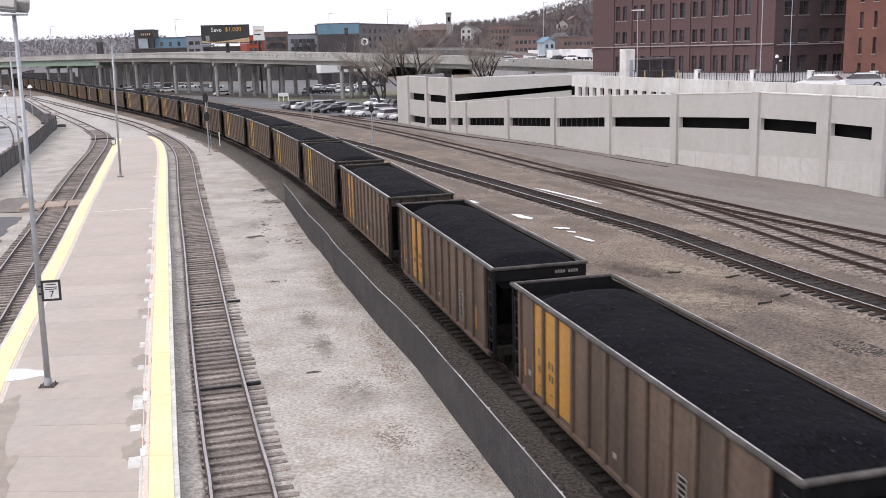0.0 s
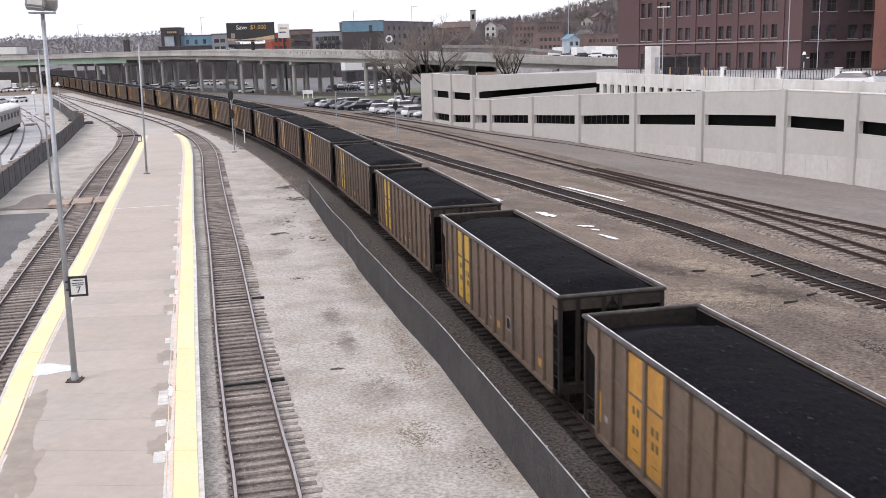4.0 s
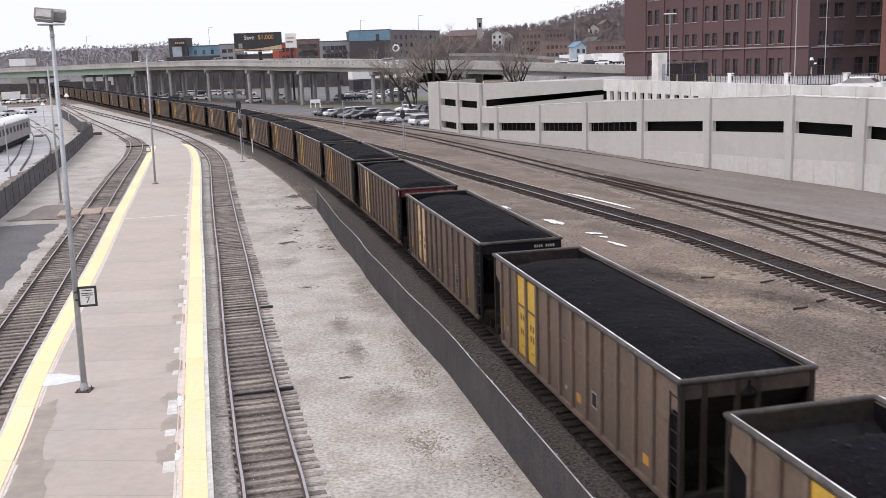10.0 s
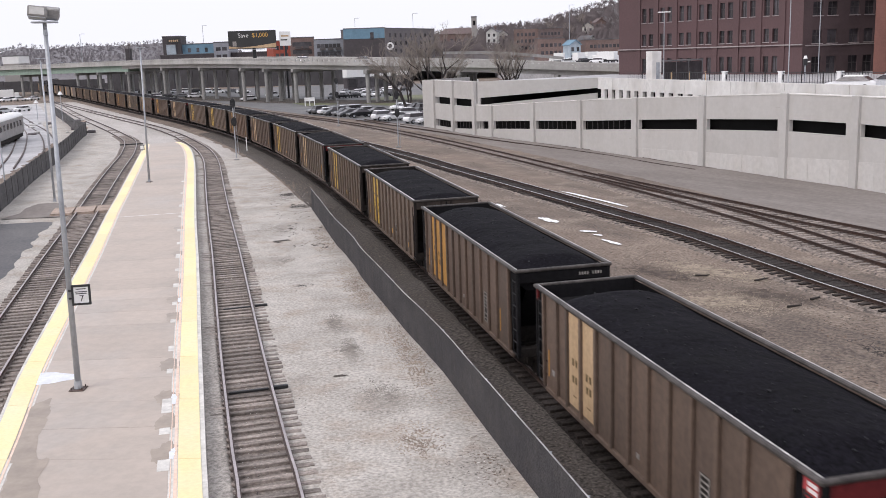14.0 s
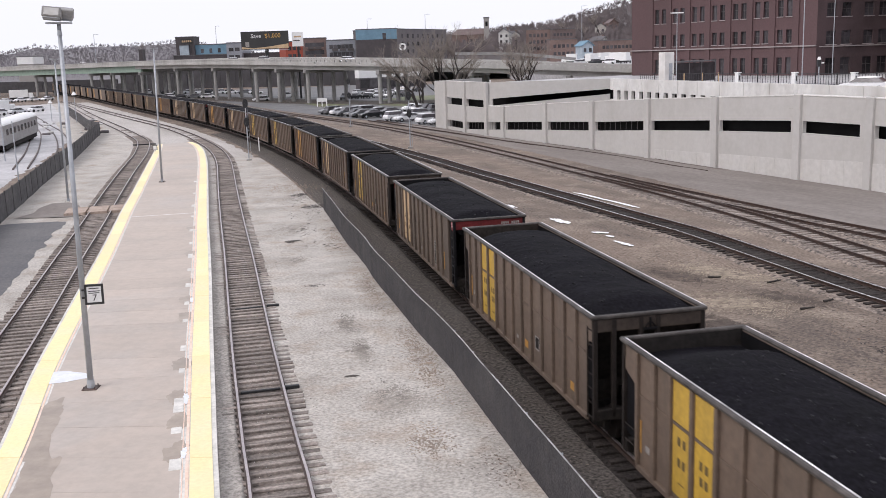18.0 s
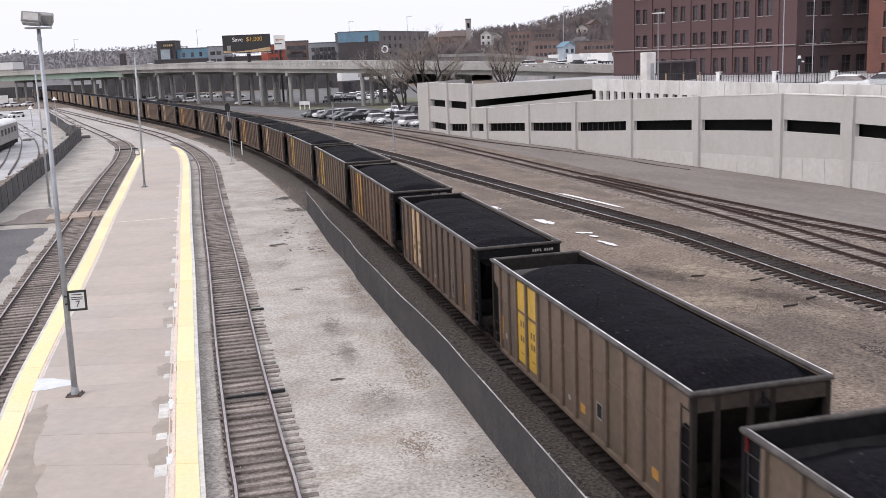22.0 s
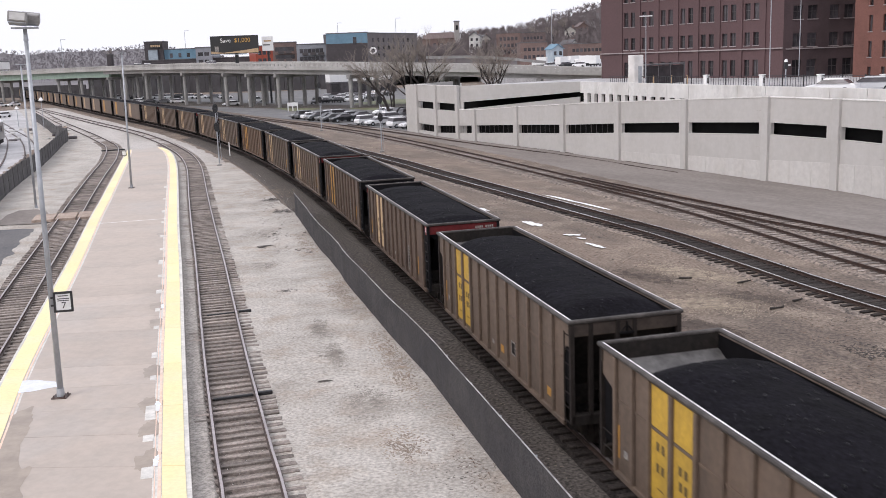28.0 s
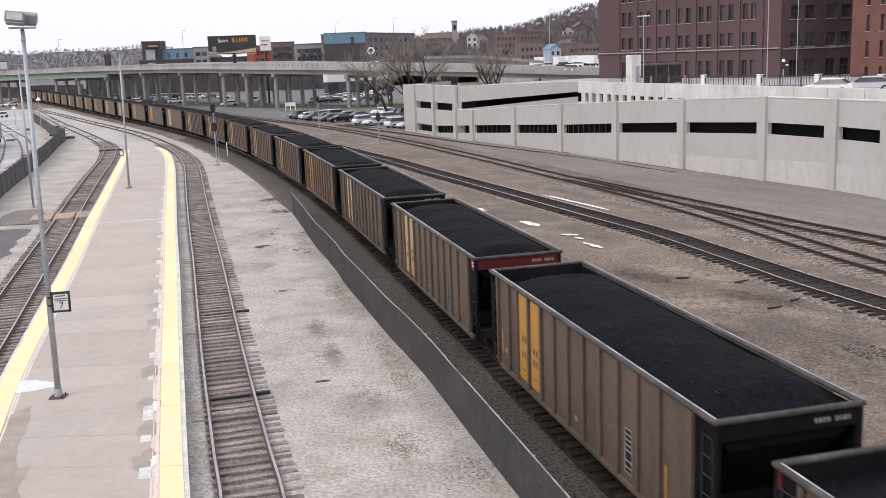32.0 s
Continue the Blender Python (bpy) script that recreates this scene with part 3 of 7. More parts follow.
# ---- chain-link fence with dark screening beside the coal track ----
M["wire"] = mat("dull_fence_wire", (0.44, 0.44, 0.45), rough=0.6, vary=0.3, scale=3, stain=0.4, stain_scale=0.6, bump=0, tint=(0.1, 0.1, 0.1))
fence = empty("mesh_fence", "dark screened chain-link fence with a pale top wire", "fence")
steps = smooth_path([tuple(p) for p in FENCE_LINE], 2.4)
for i, (a, b) in enumerate(zip(steps, steps[1:])):
    d = (b - a).normalized()
    nrm = Vector((d.y, -d.x, 0))
    sag = 0.05 * noise.noise(a * 0.4)
    bm = bmesh.new()
    cols = []
    for k in range(9):
        q = a.lerp(b, k / 8)
        bulge = 0.05 * noise.noise(q * 1.1) + 0.08 * noise.noise(q * 0.3)
        cols.append([bm.verts.new((q + nrm * (bulge * math.sin(math.pi * h) + 0.006 * s)).to_tuple()[:2] + (GROUND_Z + 0.02 + h * (1.60 + 0.03 * noise.noise(q * 0.5)),)) for s in (0, 1) for h in (0, 0.33, 0.66, 1.0)])
    for u, v in zip(cols, cols[1:]):
        for o in (0, 4):
            for k in range(3):
                bm.faces.new((u[o + k], v[o + k], v[o + k + 1], u[o + k + 1]))
        bm.faces.new((u[3], v[3], v[7], u[7]))
    bmesh.ops.recalc_face_normals(bm, faces=bm.faces[:])
    part("screen_panel", bm, M["fence"], fence)
    b0 = a + nrm * 0.06
    part("post", tubed((b0.x, b0.y, GROUND_Z - 0.1), (b0.x, b0.y, 1.3), 0.03), M["galv"], fence)
top = [p + Vector((0, 0, 1.33 + 0.03 * noise.noise(p * 0.5))) for p in FENCE_LINE]
part("top_rail", swept(top, [(-0.013, -0.013), (0.013, -0.013), (0.013, 0.013), (-0.013, 0.013)]), M["wire"], fence)

# ---- parking garage ----
garage = empty("parking_garage", "low pale concrete parking garage with long dark openings", "parking garage")
TOPS = [6.7, 6.7, 3.75, 3.8, 4.45, 5.0, 5.55, 6.0, 6.45, 6.42, 6.45]
LOW = [0.4, 0.4, 0.75, 0.98, 1.45, 1.95, 2.6, 3.13, 3.6, 3.62, 3.6]
def wall_piece(a, b, za0, zb0, za1, zb1, thick, out=0.0):
    """An upright slab over the plan line from a to b, with sloping lower and upper edges; thick lies behind it."""
    a, b = Vector((*a, 0)), Vector((*b, 0))
    d = (b - a).normalized()
    n = Vector((-d.y, d.x, 0))
    bm = bmesh.new()
    ring = []
    for o in (-out, thick):
        ring.append([bm.verts.new(p + n * o + Vector((0, 0, z))) for p, z in ((a, za0), (b, zb0), (b, zb1), (a, za1))])
    f, k = ring
    bm.faces.new(f)
    bm.faces.new(reversed(k))
    for i in range(4):
        bm.faces.new((f[i], k[i], k[(i + 1) % 4], f[(i + 1) % 4]))
    bmesh.ops.recalc_face_normals(bm, faces=bm.faces[:])
    return bm
def lerp2(a, b, t):
    return (a[0] + (b[0] - a[0]) * t, a[1] + (b[1] - a[1]) * t)
for i in range(len(WALL) - 1):
    a, b = WALL[i], WALL[i + 1]
    rows = [(LOW[i], LOW[i + 1])]
    ta, tb = TOPS[i], TOPS[i + 1]
    if i < 2:
        ta = tb = 6.7
        rows.append((3.52, 3.52))
    length = math.dist(a, b)
    ua, ub = 0.3 / length + 0.02, 1 - (0.85 / length if i < 8 else 1.0 / length)
    za, zb = GROUND_Z - 0.2, GROUND_Z - 0.2
    pa, pb = lerp2(a, b, ua), lerp2(a, b, ub)
    mix = lambda p, u: p[0] + (p[1] - p[0]) * u
    hgt = 0.95 if i < 5 else 0.92
    for lo in rows:
        part("wall_panel", wall_piece(a, b, za, zb, lo[0], lo[1], 0.35), M["garage"], garage)
        for c, d2 in ((0, ua), (ub, 1)):
            part("wall_end_panel", wall_piece(lerp2(a, b, c), lerp2(a, b, d2), mix(lo, c), mix(lo, d2), mix(lo, c) + hgt, mix(lo, d2) + hgt, 0.35), M["garage"], garage)
        if 2 <= i <= 5 or (i < 2 and lo is rows[0]):
            count = max(3, int(length * (ub - ua) / 0.95))
            for k in range(1, count):
                q = lerp2(pa, pb, k / count)
                z = mix(lo, ua + (ub - ua) * k / count)
                part("grille_bar", boxed(q[0] - 0.02, q[0] + 0.02, q[1] + 0.1, q[1] + 0.16, z + 0.005, z + hgt - 0.005), M["frame"], garage)
        za, zb = lo[0] + hgt, lo[1] + hgt
    part("parapet_panel", wall_piece(a, b, za, zb, ta, tb, 0.35), M["garage"], garage)
    # Backing added behind the openings; its black stands in for inside shade.
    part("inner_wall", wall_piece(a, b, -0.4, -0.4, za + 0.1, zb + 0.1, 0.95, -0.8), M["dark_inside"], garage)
    part("coping", wall_piece(a, b, ta, tb, ta + 0.08, tb + 0.08, 0.4, 0.04), M["deck_white"], garage)
    if i >= 6:
        n = 4 if i < 8 else 3
        for k in range(n):
            z = (0.85, 1.2, 1.6, 1.85)[i - 6]
            part("base_panel", wall_piece(lerp2(a, b, (k + 0.005) / n * 0.93 + 0.05), lerp2(a, b, (k + 0.995) / n * 0.93 + 0.05), GROUND_Z - 0.1, GROUND_Z - 0.1, z + 0.3 * (k / n), z + 0.3 * ((k + 1) / n), 0.1, 0.035), M["garage_low"], garage)
for i, w in enumerate(WALL):
    d = Vector((*WALL[min(i + 1, 10)], 0)) - Vector((*WALL[max(i - 1, 0)], 0))
    ang = math.atan2(d.y, d.x)
    t = 6.78 if i < 2 else TOPS[i] + 0.1
    t = 6.78 if i == 2 else t
    pil = boxed(-0.36, 0.36, -0.28, 0.12, GROUND_Z - 0.2, t, bevel=0.03)
    pil.transform(Matrix.Translation((*w, 0)) @ Matrix.Rotation(ang, 4, "Z"))
    part("pilaster", pil, M["garage"], garage)
    if i >= 4:
        for z in (t - 1.15, t - 4.0):
            groove = boxed(-1.15, -0.37, -0.012, 0.0, z, z + 0.035)
            groove.transform(Matrix.Translation((*w, 0)) @ Matrix.Rotation(ang, 4, "Z"))
            part("joint_strip", groove, M["garage_dark"], garage)
# the block's other faces, the set-back wall over the ramp, decks and floors
RAMP_FAR, RAMP_NEAR = (20.6, 121.0), (36.0, 64.5)
part("end_wall", wall_piece((-1.0, 143.5), WALL[0], -0.5, -0.5, 6.7, 6.7, 0.35), M["garage"], garage)
part("end_wall", wall_piece((6, 152), (-1.0, 143.5), -0.5, -0.5, 6.7, 6.7, 0.35), M["garage"], garage)
A, B = WALL[2], RAMP_FAR
for z0, z1, z2, z3 in ((-0.5, -0.5, 3.72, 5.02), (4.62, 5.62, 6.72, 6.86)):
    part("ramp_wall", wall_piece(A, B, z0, z1, z2, z3, 0.35), M["garage"], garage)
part("wall_end_panel", wall_piece(A, lerp2(A, B, 0.05), 3.72, 3.78, 4.62, 4.67, 0.35), M["garage"], garage)
n = 30
for k in range(n):
    p, q = lerp2(RAMP_FAR, RAMP_NEAR, k / n), lerp2(RAMP_FAR, RAMP_NEAR, (k + 0.5) / n)
    r = lerp2(RAMP_FAR, RAMP_NEAR, (k + 1) / n)
    part("parapet_block", wall_piece(q, r, 4.4, 4.4, 5.5, 5.5, 0.35), M["deck_white"], garage)
# Added backing that fills the parapet gaps with painted shade.
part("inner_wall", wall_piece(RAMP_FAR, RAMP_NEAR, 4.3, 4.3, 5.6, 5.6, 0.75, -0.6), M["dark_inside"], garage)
for k in range(14):
    u, v = k / 14 + 0.0006, (k + 1) / 14 - 0.0006
    part("roof_parapet", wall_piece(lerp2(RAMP_FAR, RAMP_NEAR, u), lerp2(RAMP_FAR, RAMP_NEAR, v), 5.5, 5.5, 6.86 + 0.14 * u, 6.86 + 0.14 * v, 0.35), M["deck_white"], garage)
part("ramp_curb", wall_piece(RAMP_FAR, RAMP_NEAR, -0.5, -0.5, 4.4, 4.4, 0.35), M["deck_white"], garage)
part("end_wall", wall_piece(WALL[-1], RAMP_NEAR, -0.5, -0.5, 6.45, 6.45, 0.35), M["garage_dark"], garage)
def deck_between(name, pts, z0, material):
    bm = bmesh.new()
    lo = [bm.verts.new((x, y, z - 0.25)) for (x, y), z in zip(pts, z0)]
    hi = [bm.verts.new((x, y, z)) for (x, y), z in zip(pts, z0)]
    bm.faces.new(lo)
    bm.faces.new(reversed(hi))
    for i in range(len(pts)):
        j = (i + 1) % len(pts)
        bm.faces.new((lo[i], lo[j], hi[j], hi[i]))
    bmesh.ops.recalc_face_normals(bm, faces=bm.faces[:])
    return part(name, bm, material, garage)
# Ramp deck, inner floor and backings take the shade black as colour.
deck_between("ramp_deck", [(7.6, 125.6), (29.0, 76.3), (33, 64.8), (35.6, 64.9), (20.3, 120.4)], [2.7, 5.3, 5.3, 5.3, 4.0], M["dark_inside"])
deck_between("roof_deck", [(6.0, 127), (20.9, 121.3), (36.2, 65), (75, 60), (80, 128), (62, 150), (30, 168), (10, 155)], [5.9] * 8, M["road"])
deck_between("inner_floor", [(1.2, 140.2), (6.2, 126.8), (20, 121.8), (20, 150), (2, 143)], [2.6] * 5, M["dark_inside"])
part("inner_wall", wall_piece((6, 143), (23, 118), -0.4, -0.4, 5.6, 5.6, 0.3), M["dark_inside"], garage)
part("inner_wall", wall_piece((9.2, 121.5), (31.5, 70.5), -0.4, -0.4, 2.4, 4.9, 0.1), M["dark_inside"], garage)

# ---- highway bridge ----
bridge = empty("highway_bridge", "long concrete highway bridge on column bents", "bridge")
DECK = [(-560, 540, 11.0), (-430, 496, 11.0), (-300, 448, 11.0), (-230, 420, 11.1), (-150, 380, 11.2), (-100, 335, 11.4), (-60, 285, 11.2), (-24, 240, 10.2), (10, 222, 8.7), (45, 215, 6.6), (80, 212, 5.6), (150, 210, 5.2)]
deck_path = smooth_path(DECK, 4.0)
green = [p for p in deck_path if p.x < -92]
grey = [p for p in deck_path if p.x > -96]
part("road_deck", swept(deck_path, [(-7, -1.5), (7, -1.5), (7, -1.0), (-7, -1.0)]), M["bridge"], bridge)
for o in (6.7, -6.9):
    for k in range(0, len(deck_path) - 1, 3):
        part("parapet", swept(deck_path[k:k + 4], [(o, -1.0), (o + 0.3, -1.0), (o + 0.3, -0.62), (o, -0.62)]), M["bridge"], bridge)
    part("hand_rail", swept(deck_path, [(o, -0.2), (o + 0.3, -0.2), (o + 0.3, 0.08), (o, 0.08)]), M["bridge"], bridge)
    posts = bmesh.new()
    ns = normals(deck_path)
    for k in range(len(deck_path) - 1):
        for f in (0.0, 0.33, 0.67):
            q = deck_path[k].lerp(deck_path[k + 1], f) + ns[k] * (o + 0.15)
            box(posts, -0.13, 0.13, -0.45, 0.45, -0.62, -0.2, m=Matrix.Translation(q) @ Matrix.Rotation(math.atan2(ns[k].y, ns[k].x), 4, "Z"))
    tagged(part("railing_infill", posts, M["bridge"], bridge), kind="stuff")
for o in (-5.6, -1.9, 1.9, 5.6):
    part("girder", swept(green, [(o - 0.3, -3.5), (o + 0.3, -3.5), (o + 0.3, -1.5), (o - 0.3, -1.5)]), M["bridge_green"], bridge)
    part("girder", swept(grey, [(o - 0.4, -2.5), (o + 0.4, -2.5), (o + 0.4, -1.5), (o - 0.4, -1.5)]), M["bridge"], bridge)
for px, py in ((-215, 413), (-182, 397), (-150, 380), (-121, 356), (-107, 342), (-94, 328), (-84, 316), (-74, 303), (-59, 284), (-44, 264), (-36, 254), (-27, 243), (-11, 232), (8, 223), (28, 218)):
    i = min(range(len(deck_path)), key=lambda j: (deck_path[j].x - px) ** 2 + (deck_path[j].y - py) ** 2)
    p, n = deck_path[i], normals(deck_path)[i]
    ang = math.atan2(n.y, n.x)
    z = p.z - (3.5 if p.x < -92 else 2.5)
    bent = Matrix.Translation((p.x, p.y, 0)) @ Matrix.Rotation(ang, 4, "Z")
    cap = boxed(-6.8, 6.8, -0.5, 0.5, z - 0.85, z, bevel=0.1)
    cap.transform(bent)
    part("cap_beam", cap, M["pier"], bridge)
    for o in (-5.8, -1.95, 1.95, 5.8):
        col = tubed((o, 0, -0.6), (o, 0, z - 0.85), 0.5, 0.5, 12)
        col.transform(bent)
        part("column", col, M["pier"], bridge)

uneven_band("ground_soil", [p for p in offset(deck_path, -8) if -115 < p.x < 16], [p for p in offset(deck_path, 8) if -115 < p.x < 16], GROUND_Z + 0.09, M["verge"], "dark strip of ground under the highway bridge", "ground")

# ---- brick warehouse on the raised ground ----
def brick_block(name, label, a, b, depth, z0, z1, material, bays, row_sills, win_w=0.95, first=3.4, tail=0.6, pair=1.45, group="", sills=True, piers=True):
    """A long brick building: its front from a to b, pairs of windows between shallow piers, a stone belt, a flat roof."""
    house = empty(name, label, "building", group=group)
    av, bv = Vector((*a, 0)), Vector((*b, 0))
    d = (bv - av).normalized()
    L = (bv - av).length
    m = Matrix.Translation(av) @ Matrix.Rotation(math.atan2(d.y, d.x), 4, "Z")
    def add(nm, bm, mt, parent=house):
        bm.transform(m)
        return part(nm, bm, mt, parent)
    holes = []
    w = (L - first - tail) / bays
    for k in range(bays):
        c = first + w * (k + 0.5)
        holes += [c - pair / 2, c + pair / 2]
    # the wall in bands: full strips between window rows, piers between windows
    zs = [z0] + [z for s, h in row_sills for z in (s, s + h)] + [z1]
    for k in range(0, len(zs) - 1, 2):
        if zs[k + 1] > zs[k]:
            add("wall_band", boxed(0, L, 0, 0.5, zs[k], zs[k + 1]), material)
    for s, win_h in row_sills:
        x = 0
        for h in holes + [L + win_w / 2]:
            if h - win_w / 2 > x:
                add("wall_pier", boxed(x, min(L, h - win_w / 2), 0, 0.5, s, s + win_h), material)
            x = h + win_w / 2
        for h in holes:
            win = add("window", boxed(h - win_w / 2, h + win_w / 2, 0.28, 0.33, s, s + win_h), M["glass"])
            add("window_frame", boxed(h - 0.03, h + 0.03, 0.23, 0.28, s, s + win_h), M["frame"], win)
            add("window_frame", boxed(h - win_w / 2, h + win_w / 2, 0.23, 0.28, s + win_h * 0.55, s + win_h * 0.55 + 0.06), M["frame"], win)
            if sills and s > 7:
                add("sill", boxed(h - win_w / 2 - 0.1, h + win_w / 2 + 0.1, -0.1, 0.2, s - 0.12, s), M["stone_band"], win)
    add("wall_back", boxed(0, L, 0.5, depth, z0, z1), M["brick_dark"])
    if piers:
        for k in range(bays + 1):
            c = first + w * k
            add("brick_pier", boxed(c - 0.45, c + 0.45, -0.18, 0.0, z0, z1), material)
    return house, add, L
warehouse, add, L = brick_block("brick_warehouse", "large dark red brick warehouse with paired windows", (31.7, 165), (50.9, 135), 30, 4, 27, M["brick"], 7, ((6.2, 2.2), (10.4, 1.8), (14.0, 2.2), (17.8, 2.2), (21.5, 2.2)), first=4.5, tail=3.3, pair=1.5)
add("stone_belt", boxed(-0.1, L, -0.26, 0.0, 9.8, 9.98, bevel=0.02), M["stone_band"])
wing, add, L = brick_block("brick_wing", "sooty dark brick wing with wide windows", (50.9, 135), (68.7, 139.1), 25, 4, 27, M["brick_dark"], 3, ((6.0, 2.2), (10.0, 1.8), (13.7, 1.8), (17.4, 1.8)), win_w=1.5, first=0.5, pair=2.3, piers=False)
add("stone_belt", boxed(0.4, L, -0.12, 0.0, 9.65, 9.8, bevel=0.02), M["stone_band"])
annex, add, L = brick_block("brick_annex", "bright orange brick building with narrow windows", (56.9, 126.6), (72.6, 98.6), 20, 4, 27, M["brick_orange"], 7, ((5.2, 2.0), (8.4, 2.0), (11.6, 2.0), (14.8, 2.0), (18.0, 2.0)), win_w=0.5, first=1.2, pair=2.0, piers=False)


# ---- platform lamps, sign, signals ----
def platform_lamp(x, y, z, height, lean, heads=True, label="tall grey steel platform lamp post with twin floodlights"):
    lamp = empty("lamp_post", label, "lamp post", pose(x, y, z, 0, lean, 0), group="platform lamp posts")
    part("base_plate", boxed(-0.24, 0.24, -0.24, 0.24, 0, 0.04, bevel=0.01), M["rail"], lamp)
    for a in (-0.17, 0.17):
        for b in (-0.17, 0.17):
            part("anchor_bolt", tubed((a, b, 0.04), (a, b, 0.11), 0.018, seg=6), M["rail"], lamp)
    part("pole", tubed((0, 0, 0.03), (0, 0, height), 0.1, 0.058, 14), M["galv"], lamp, smooth=True)
    part("collar", tubed((0, 0, 0.03), (0, 0, 0.3), 0.13, 0.115, 14), M["galv"], lamp)
    part("bracket", boxed(-0.36, 0.36, -0.16, 0.16, height, height + 0.05, bevel=0.01), M["galv"], lamp)
    # Pale strips show the worn rims and paint in their highlight.
    part("stem", tubed((0, 0, height - 0.35), (0, 0, height), 0.075, 0.04, 10), M["galv"], lamp)
    if heads:
        for s in (-1, 1):
            head = bmesh.new()
            box(head, -0.27, 0.27, -0.18, 0.18, -0.15, 0.17, bevel=0.03)
            head.transform(pose(s * 0.1, s * 0.22, height + 0.3, s * 14, 6, 14))
            h = part("floodlight", head, M["lamp_case"], lamp)
            lens = boxed(-0.21, 0.21, -0.015, 0.0, -0.1, 0.12)
            lens.transform(pose(s * 0.1, s * 0.22, height + 0.3, s * 14, 6, 14) @ Matrix.Translation((0, -0.183 if s < 0 else 0.197, 0)))
            part("lens", lens, M["lamp_lens"], h)
            lip = boxed(-0.25, 0.25, -0.16, 0.16, -0.18, -0.15, bevel=0.01)
            lip.transform(pose(s * 0.1, s * 0.22, height + 0.3, s * 14, 6, 14))
            part("rim", lip, M["galv"], h)
    return lamp


M["lamp_case"] = mat("weathered_lamp_housing", (0.33, 0.32, 0.31), rough=0.5, vary=0.15, scale=5, stain=0.3, stain_scale=2, bump=0.03)
M["lamp_lens"] = mat("clouded_lamp_lens", (0.55, 0.54, 0.52), rough=0.2, vary=0.1, scale=3, bump=0)
# Mirror metal in place of water, so the sky's glare comes out white.
M["puddle"] = mat("puddle_metal_mirror", (0.97, 0.97, 0.98), rough=0.03, metal=1.0, vary=0.03, bump=0, stain=0.1, stain_scale=1.5)
M["snow"] = mat("old_white_snow", (0.86, 0.87, 0.88), rough=0.7, vary=0.05, scale=6, stain=0.12, stain_scale=1.5, bump=0.3, bump_scale=20, tint=(0.62, 0.6, 0.57))
M["black_lens"] = mat("dark_signal_lens", (0.015, 0.012, 0.012), rough=0.15, bump=0, vary=0.1)
M["timber"] = mat("crossing_timber", (0.42, 0.33, 0.27), vary=0.2, scale=6, stain=0.3, stain_scale=1.0, bump=0.4, bump_scale=20, each=0.15)
M["grass"] = mat("winter_grass", (0.13, 0.15, 0.075), vary=0.4, scale=3, stain=0.4, stain_scale=0.3, bump=0.4, bump_scale=8, tint=(0.18, 0.16, 0.10))
lamp = platform_lamp(-11.75, 30.45, 0.2, 11.6, 1.1)
sign = empty("platform_sign", "small black-framed white platform number sign on a lamp post", "sign", pose(-11.55, 30.3, 3.1, 0, 1.1, 14))
part("panel", boxed(0.02, 0.50, -0.05, -0.03, 0.0, 0.56), M["white_paint"], sign)
for x0, x1, z0, z1 in ((0.0, 0.52, -0.05, 0.02), (0.0, 0.52, 0.54, 0.61), (-0.03, 0.04, -0.05, 0.61), (0.48, 0.55, -0.05, 0.61)):
    part("frame", boxed(x0, x1, -0.065, 0.0, z0, z1, bevel=0.006), M["black_paint"], sign)
part("clamp", boxed(-0.12, 0.0, -0.03, 0.03, 0.15, 0.2), M["black_paint"], sign)
part("clamp", boxed(-0.12, 0.0, -0.03, 0.03, 0.4, 0.45), M["black_paint"], sign)
for z, w in ((0.46, 0.30), (0.37, 0.36), (0.31, 0.33)):
    part("text_bar", boxed(0.26 - w / 2, 0.26 + w / 2, -0.054, -0.05, z, z + 0.03), M["frame"], sign)


def lettering(name, text, size, m, material, parent, width=None):
    """Flat letters in the built-in font, turned into a mesh."""
    cu = bpy.data.curves.new(name, "FONT")
    cu.body, cu.size, cu.extrude, cu.align_x, cu.align_y = text, size, 0.004, "CENTER", "CENTER"
    ob = bpy.data.objects.new(name, cu)
    me = bpy.data.meshes.new_from_object(ob)
    bpy.data.objects.remove(ob)
    me.transform(m)
    return put(name, me, material, parent)


lettering("numeral", "7", 0.3, pose(0.27, -0.056, 0.16, 90, 0, 0), M["frame"], sign)
far_lamp = platform_lamp(-25.0, 86.2, 0.2, 11.6, 1.4, heads=False, label="slender grey steel pole on the platform")
platform_lamp(-30.6, 78.8, GROUND_Z, 11.4, 0.6, heads=False, label="slender grey steel pole standing in the gravel strip")


def box_sign(x, y):
    post = empty("marker_sign", "small white-framed marker board at the platform end", "sign", pose(x, y, 0.2))
    part("board", boxed(-0.28, 0.28, -0.03, 0.03, 0.15, 0.75, bevel=0.01), M["frame"], post)
    part("face", boxed(-0.2, 0.2, -0.04, -0.03, 0.22, 0.68), M["white_paint"], post)
    part("leg", boxed(-0.04, 0.04, -0.03, 0.03, 0, 0.15), M["galv"], post)


box_sign(-34.5, 117.3)


